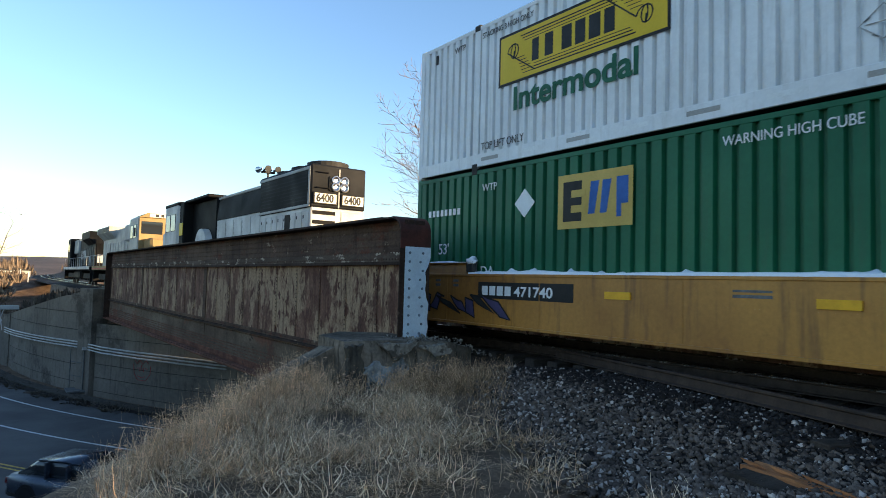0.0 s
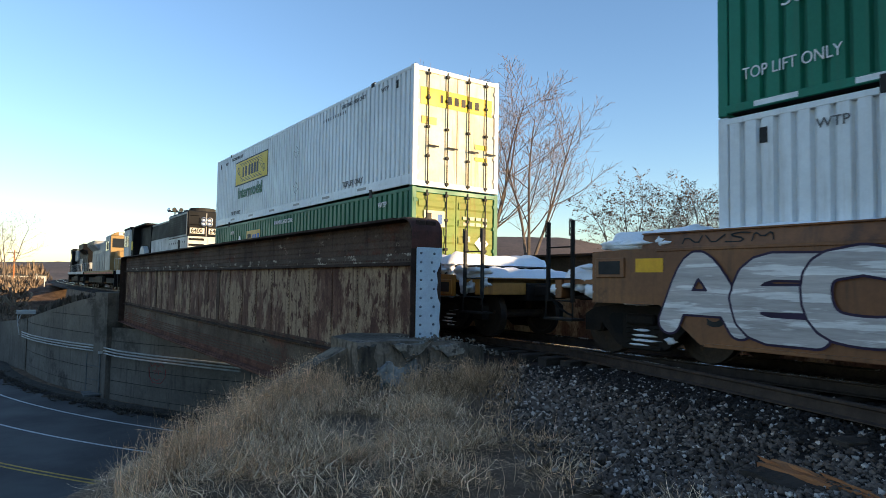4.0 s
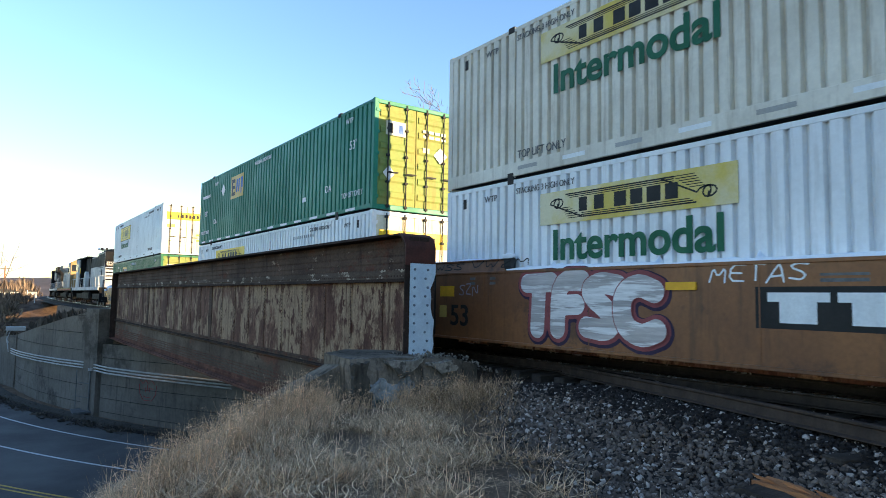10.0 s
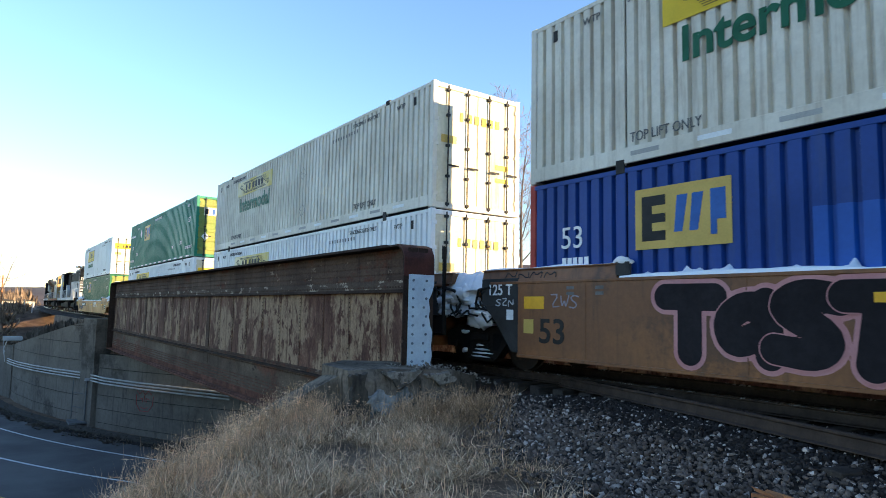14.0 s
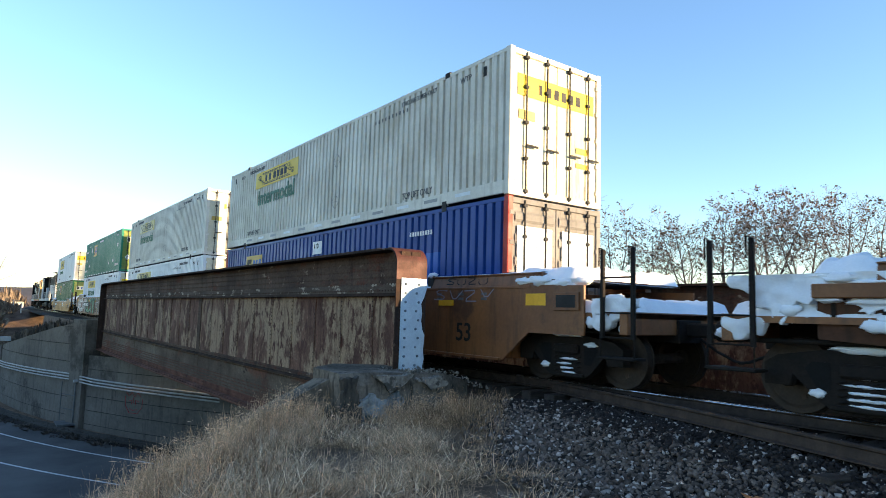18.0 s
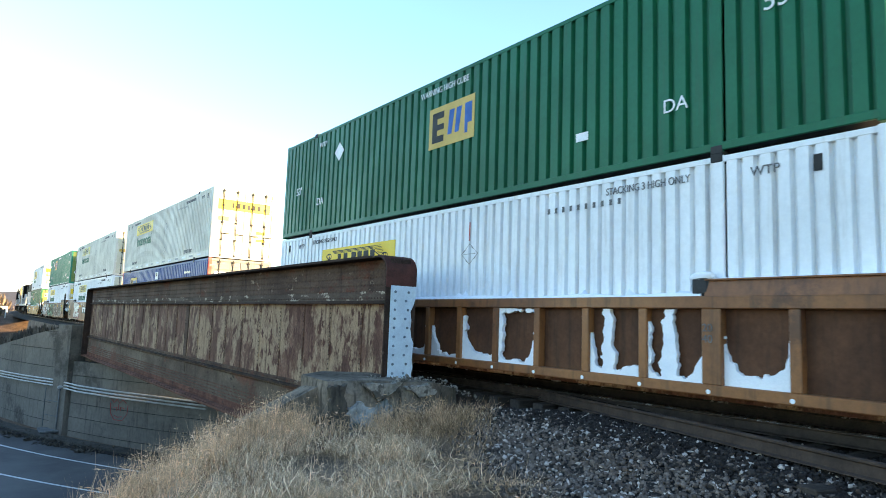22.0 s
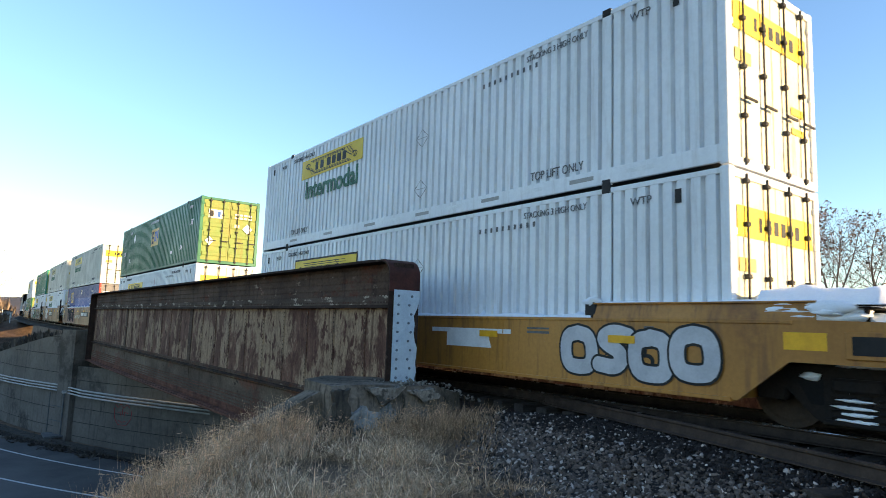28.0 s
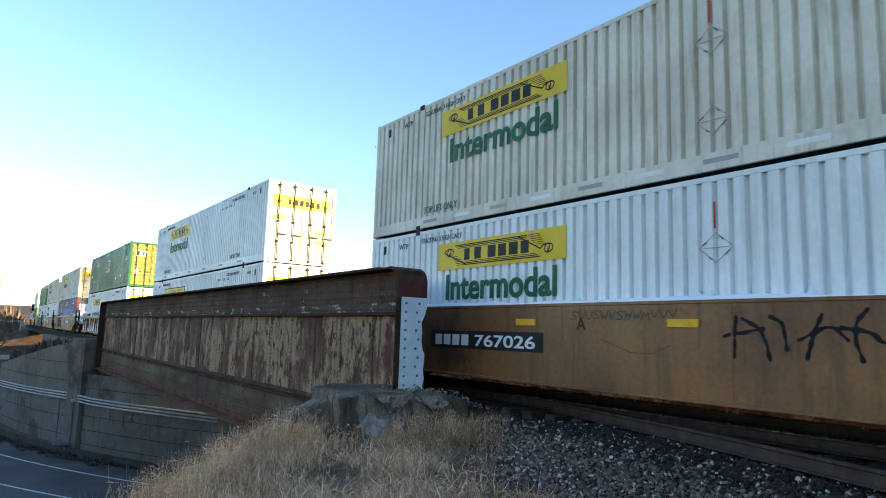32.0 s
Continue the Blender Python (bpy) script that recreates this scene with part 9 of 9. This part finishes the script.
# ---- along the far wall ----
def build_wall_fittings():
    run = tagged(new("cable_run"), "three pale cable conduits strung along the stained concrete wall", "cable conduit")
    ys = [58.6, 57.2, 54.0, 50.0, 46.5, 43.2, 40.2, 37.4, 34.6, 32.0]
    for k in range(3):
        pts = []
        for y in ys:
            px, py = wall_point(y, R_WALL + (0.16 if y > 42.9 else 0.55))
            sag = -0.05 * math.sin((y % 3.5) / 3.5 * math.pi)
            z = -3.02 - 0.16 * k + sag - 0.02 * (43 - y) * (1 if y < 43 else -0.55)
            pts.append((px, py, z))
        part("conduit", Mesh().tube(pts, 0.042, 8), M["conduit"], run)
    px, py = wall_point(58.6, R_WALL + 0.16)
    for k in range(2):
        part("conduit_bend", Mesh().tube([(px - 0.1 * k, py, -3.0 - 0.5 * k), (px - 0.25, py + 0.3, -2.6), (px - 0.28 + 0.2 * k, py + 0.35, -2.0), (px + 0.2 * k, py + 0.3, -1.75)], 0.035, 8), M["conduit"], run)
    part("junction_box", Mesh().box(px - 0.35, px + 0.9, py + 0.1, py + 0.6, -1.95, -1.62, 0.03), M["loco_grey"], run)
    # downpipe and its frame on the pilaster
    pipe = tagged(new("downpipe"), "pale drain pipe with a bracket frame on the wall", "pipe")
    x, y = wall_point(42.0, R_WALL + 0.42)
    part("pipe", Mesh().tube([(x, y, -3.4), (x, y, -5.7)], 0.04, 8), M["old_conduit"], pipe)
    part("pipe_head", Mesh().box(x - 0.12, x + 0.12, y - 0.1, y + 0.1, -3.45, -3.30, 0.02), M["conduit"], pipe)
    x2, y2 = wall_point(43.4, R_WALL + 0.42)
    part("pipe", Mesh().tube([(x2, y2, -3.5), (x2, y2, -5.7)], 0.03, 6), M["old_conduit"], pipe)
    for z in (-4.2, -5.0):
        part("cross_rod", Mesh().tube([(x, y, z), (x2, y2, z)], 0.02, 6), M["old_conduit"], pipe)
    part("base_plate", Mesh().box(x2 - 0.25, x + 0.2, min(y, y2) - 0.15, max(y, y2), -5.85, -5.74, 0.02), M["old_conduit"], pipe)
    # a red scrawl on the abutment
    gz = -4.3
    tagp = tagged(new("wall_scrawl"), "red sprayed scrawl of a mask-like shape on the concrete wall", "graffiti")
    p0, p1 = Vector(wall_point(38.15, R_WALL + 0.125)), Vector(wall_point(37.0, R_WALL + 0.125))
    d = (p1 - p0).normalized()

    def at(u, z):
        q = p0 + d * (u * 1.45 - 0.2)
        return (q.x - 0.02 * d.y * -1 * 0, q.y, z)

    def line(pts, r=0.016):
        part("spray_line", Mesh().tube([at(u, z) for u, z in pts], r, 5), M["dull_red"], tagp)

    for pts in ([(0.05, gz + 0.42), (0.1, gz - 0.1), (0.3, gz - 0.42), (0.75, gz - 0.42), (0.98, gz - 0.05), (1.0, gz + 0.4)], [(0.1, gz + 0.62), (0.25, gz + 0.45), (0.4, gz + 0.66), (0.55, gz + 0.45), (0.72, gz + 0.66), (0.9, gz + 0.48)],
                [(0.25, gz + 0.2), (0.42, gz + 0.25), (0.4, gz + 0.05)], [(0.62, gz + 0.05), (0.62, gz + 0.27), (0.82, gz + 0.2)], [(0.3, gz - 0.2), (0.5, gz - 0.28), (0.7, gz - 0.2)], [(0.5, gz + 0.4), (0.52, gz + 0.1)]):
        line(pts)
    # loose leaves and dirt heaped at the foot of the wall
    pts = []
    rng = random.Random(14)
    for i in range(260):
        y = rng.uniform(30, 56)
        r = R_WALL + rng.uniform(0.9, 2.2)
        q = wall_point(y, r)
        pts.append((q[0], q[1], ROAD_Z - 0.02, rng.uniform(0.05, 0.3), rng.uniform(0.2, 0.6)))
    brush("verge_litter", pts, M["scrub"], "dead leaves and weeds along the foot of the wall", 5)
    arc_strip(R_WALL + 1.5, 56.3, ROAD_Z + 0.06, 176, 222, 60, M["ballast_bed"], "verge", "narrow dirt verge between wall and road", "verge", thick=0.3)


# ---- road cars ----
def car(name, label, paint, suv, length, height, dark_low=False):
    """A road car in the round: body shell, cabin with glass, wheels, lamps, mirrors; it faces +y."""
    c = tagged(new(name), label, "car", "cars on the road")
    hl, w = length / 2, 0.91
    belt = 0.98 if suv else 0.90
    low = M["dark_grey"] if dark_low else M[paint]

    def loft(sections, mat, nm, parent=c, label2=""):
        """Rings of (y, half width, z low, z high)."""
        m = Mesh()
        vs, fs, n = [], [], 8
        for y, hw, z0, z1 in sections:
            b = min(0.10, (z1 - z0) * 0.3)
            vs += [(-hw + b, y, z0), (hw - b, y, z0), (hw, y, z0 + b), (hw, y, z1 - b), (hw - b * 1.3, y, z1), (-hw + b * 1.3, y, z1), (-hw, y, z1 - b), (-hw, y, z0 + b)]
        for i in range(len(sections) - 1):
            for k in range(n):
                k2 = (k + 1) % n
                fs.append((i * n + k, i * n + k2, (i + 1) * n + k2, (i + 1) * n + k))
        fs += [tuple(range(n))[::-1], tuple(range((len(sections) - 1) * n, len(sections) * n))]
        return part(nm, m.add(vs, fs), mat, parent, label2, smooth=True)

    body = loft([(-hl, w * 0.86, 0.42, belt - 0.08), (-hl + 0.12, w * 0.95, 0.30, belt), (-hl * 0.5, w, 0.26, belt + 0.02), (0.0, w, 0.24, belt), (hl * 0.45, w, 0.26, belt - 0.04), (hl - 0.45, w * 0.96, 0.28, belt - 0.16), (hl - 0.10, w * 0.88, 0.32, belt - 0.28), (hl, w * 0.78, 0.40, belt - 0.34)], M[paint], "body")
    loft([(-hl + 0.05, w * 0.93, 0.24, 0.52), (0, w * 1.012, 0.20, 0.50), (hl - 0.1, w * 0.9, 0.24, 0.50)], low if dark_low else M["dark_grey"], "lower_trim")
    if suv:
        cab = [(-hl + 0.10, w * 0.84, belt - 0.06, belt + 0.10), (-hl + 0.28, w * 0.80, belt - 0.06, height - 0.06), (-hl * 0.5, w * 0.80, belt - 0.06, height), (0.1, w * 0.80, belt - 0.06, height - 0.01), (hl * 0.26, w * 0.78, belt - 0.06, height - 0.08), (hl * 0.60, w * 0.84, belt - 0.06, belt + 0.02)]
    else:
        cab = [(-hl + 0.35, w * 0.80, belt - 0.06, belt + 0.05), (-hl + 1.05, w * 0.74, belt - 0.06, height - 0.05), (-0.3, w * 0.74, belt - 0.06, height), (hl * 0.12, w * 0.74, belt - 0.06, height - 0.03), (hl * 0.55, w * 0.84, belt - 0.06, belt)]
    loft(cab, M["glass"], "glasshouse", c, "dark tinted glass")
    roof = [(y, hw * 1.015, z1 - 0.05, z1 + 0.015) for y, hw, z0, z1 in cab[1:-1]]
    loft(roof, M[paint], "roof")
    for y in ([-hl * 0.52, -0.02, hl * 0.2] if suv else [-hl * 0.35, 0.0]):
        for s in (-1, 1):
            part("pillar", Mesh().box(*sorted((s * w * 0.74, s * w * 0.90)), y - 0.04, y + 0.04, belt - 0.02, height - 0.06, 0.01), M[paint], c)
    if suv:
        for s in (-1, 1):
            part("roof_rail", Mesh().tube([(s * 0.62, -hl + 0.5, height + 0.03), (s * 0.62, 0.3, height + 0.03)], 0.02, 6), M["dark_grey"], c)
            part("rear_quarter", Mesh().prism([(-hl + 0.14, belt - 0.02), (-hl + 0.5, belt - 0.02), (-hl + 0.45, height - 0.08), (-hl + 0.30, height - 0.08)], *sorted((s * w * 0.78, s * w * 0.87)), "x"), M[paint], c)
    for s in (-1, 1):
        part("headlamp", Mesh().box(*sorted((s * 0.45, s * 0.80)), hl - 0.14, hl - 0.03, belt - 0.36, belt - 0.22, 0.03), M["chrome"], c)
        part("tail_lamp", Mesh().box(*sorted((s * 0.58, s * 0.84)), -hl - 0.01, -hl + 0.10, belt - 0.28, belt - 0.10, 0.02), M["tail_red"], c)
        part("mirror", Mesh().box(*sorted((s * 0.90, s * 1.06)), hl * 0.28, hl * 0.28 + 0.12, belt, belt + 0.14, 0.03), M[paint], c)
        part("door_seam", Mesh().box(*sorted((s * (w + 0.001), s * (w + 0.006))), -0.03, -0.015, 0.42, belt - 0.06), M["ink"], c)
        part("door_handle", Mesh().box(*sorted((s * w, s * (w + 0.02))), -0.35, -0.18, belt - 0.14, belt - 0.10, 0.006), M["chrome"], c)
    part("grille", Mesh().box(-0.42, 0.42, hl - 0.05, hl + 0.01, 0.48, 0.62, 0.02), M["ink"], c)
    part("number_plate", Mesh().box(-0.26, 0.26, -hl - 0.02, -hl + 0.04, 0.62, 0.74, 0.01), M["loco_white"], c)
    r = 0.36 if suv else 0.32
    for s in (-1, 1):
        for y in (-hl * 0.60, hl * 0.62):
            part("wheel_arch", Mesh().lathe([(s * (w + 0.002), r + 0.07), (s * (w - 0.12), r + 0.07), (s * (w - 0.12), 0.01)], 18, "x", (0, y, r)), M["ink"], c)
            wh = new("wheel")
            wh.parent = c
            wh.matrix_basis = pose(s * 0.80, y, r)
            part("tyre", Mesh().lathe([(s * -0.10, r * 0.6), (s * -0.11, r - 0.02), (s * -0.08, r), (s * 0.09, r), (s * 0.12, r - 0.03), (s * 0.115, r * 0.66)], 22, "x"), M["rubber"], wh)
            rim = Mesh().lathe([(s * 0.05, r * 0.66), (s * 0.10, r * 0.66), (s * 0.085, r * 0.60), (s * 0.07, r * 0.2)], 20, "x")
            for k in range(5):
                a = 2 * math.pi * k / 5
                cy, cz = math.cos(a), math.sin(a)
                rim.add([(s * 0.105, cy * 0.05 - cz * 0.03, cz * 0.05 + cy * 0.03), (s * 0.105, cy * 0.05 + cz * 0.03, cz * 0.05 - cy * 0.03), (s * 0.105, cy * r * 0.63 + cz * 0.025, cz * r * 0.63 - cy * 0.025), (s * 0.105, cy * r * 0.63 - cz * 0.025, cz * r * 0.63 + cy * 0.025)], [(0, 1, 2, 3)])
            part("rim", rim, M["chrome"], wh)
            CAR_WHEELS.append((wh, c, s * 0.80, y, r))
    return c


CAR_WHEELS = []
CARS = []


def build_cars():
    # thing, lane radius, angle on the bend and degrees a second at the time it passes, first and last angle, and that time
    CARS.append((car("sedan", "dark blue-grey sedan driving under the bridge", "car_blue", False, 4.6, 1.44), 66.5, 216.8, 12.5, 216.8, 256.0, 0.0))
    CARS.append((car("sedan", "silver sedan with dark lower doors on the road", "car_silver", False, 4.7, 1.46, True), 66.2, 213.3, 12.3, 160.0, 251.0, 4.7))
    CARS.append((car("sport_utility", "white sport utility car with roof rails", "car_white", True, 4.7, 1.72), 66.3, 216.6, 9.3, 155.0, 246.0, 9.0))
    CARS.append((car("sport_utility", "black sport utility car on the road", "car_black", True, 4.8, 1.74), 59.7, 209.6, -9.8, 250.0, 160.0, 20.4))
    CARS.append((car("sport_utility", "dark red sport utility car with grey lower trim", "car_red", True, 4.7, 1.74, True), 59.5, 206.7, -12.5, 256.0, 166.0, 23.0))


build_ballast()
build_cars()
build_wall_fittings()
build_timber()
build_stones()
build_grass()
build_trees()
build_distance()


# ---- what moves ----
def run(t):
    """How far the train has gone after t seconds."""
    far = 4.1937 * t
    for start, gain in ((0, 0.0086), (5, -0.0097), (10, -0.0251), (15, 0.057), (20, -0.0329), (25, -0.01)):
        far += gain * max(0.0, t - start) ** 2 / 2
    return far


def motions():
    for ob, y0 in TRAIN:
        rows = []
        for i in range(33):
            t = i * 1.0
            y = y0 + run(t)
            rows.append((t, pose(track_x(y), y, 0, 0, 0, track_turn(y))))
        walk(ob, rows)
    for w, y, r in WHEELSETS:
        rows = []
        for i in range(241):
            t = i * 4 / 30
            rows.append((t, pose(0, y, r + RAIL_Z, -math.degrees(run(t) / r))))
        walk(w, rows)
    for c, lane, mid, speed, first, last, when in CARS:
        def angle(t):
            a = mid + speed * (t - when)
            return min(max(a, min(first, last)), max(first, last))
        rows = []
        for i in range(65):
            t = i * 0.5
            a = radians(angle(t))
            turn = math.degrees(a) if speed > 0 else math.degrees(a) + 180
            rows.append((t, pose(ROAD_C[0] + lane * math.cos(a), ROAD_C[1] + lane * math.sin(a), ROAD_Z + 0.02, 0, 0, turn)))
        walk(c, rows)
        for w, owner, x, y, r in CAR_WHEELS:
            if owner is not c:
                continue
            a, b = max(0.0, when - 0.8), min(32.0, when + 0.8)
            spin, rows = 0.0, [(0.0, pose(x, y, r))] if a > 0 else []
            steps = round((b - a) * FPS)
            for i in range(steps + 1):
                rows.append((a + i / FPS, pose(x, y, r, -spin)))
                spin += math.degrees(abs(radians(speed)) * lane / r) / FPS
            rows.append((32.0, pose(x, y, r, -spin)))
            walk(w, rows)



motions()
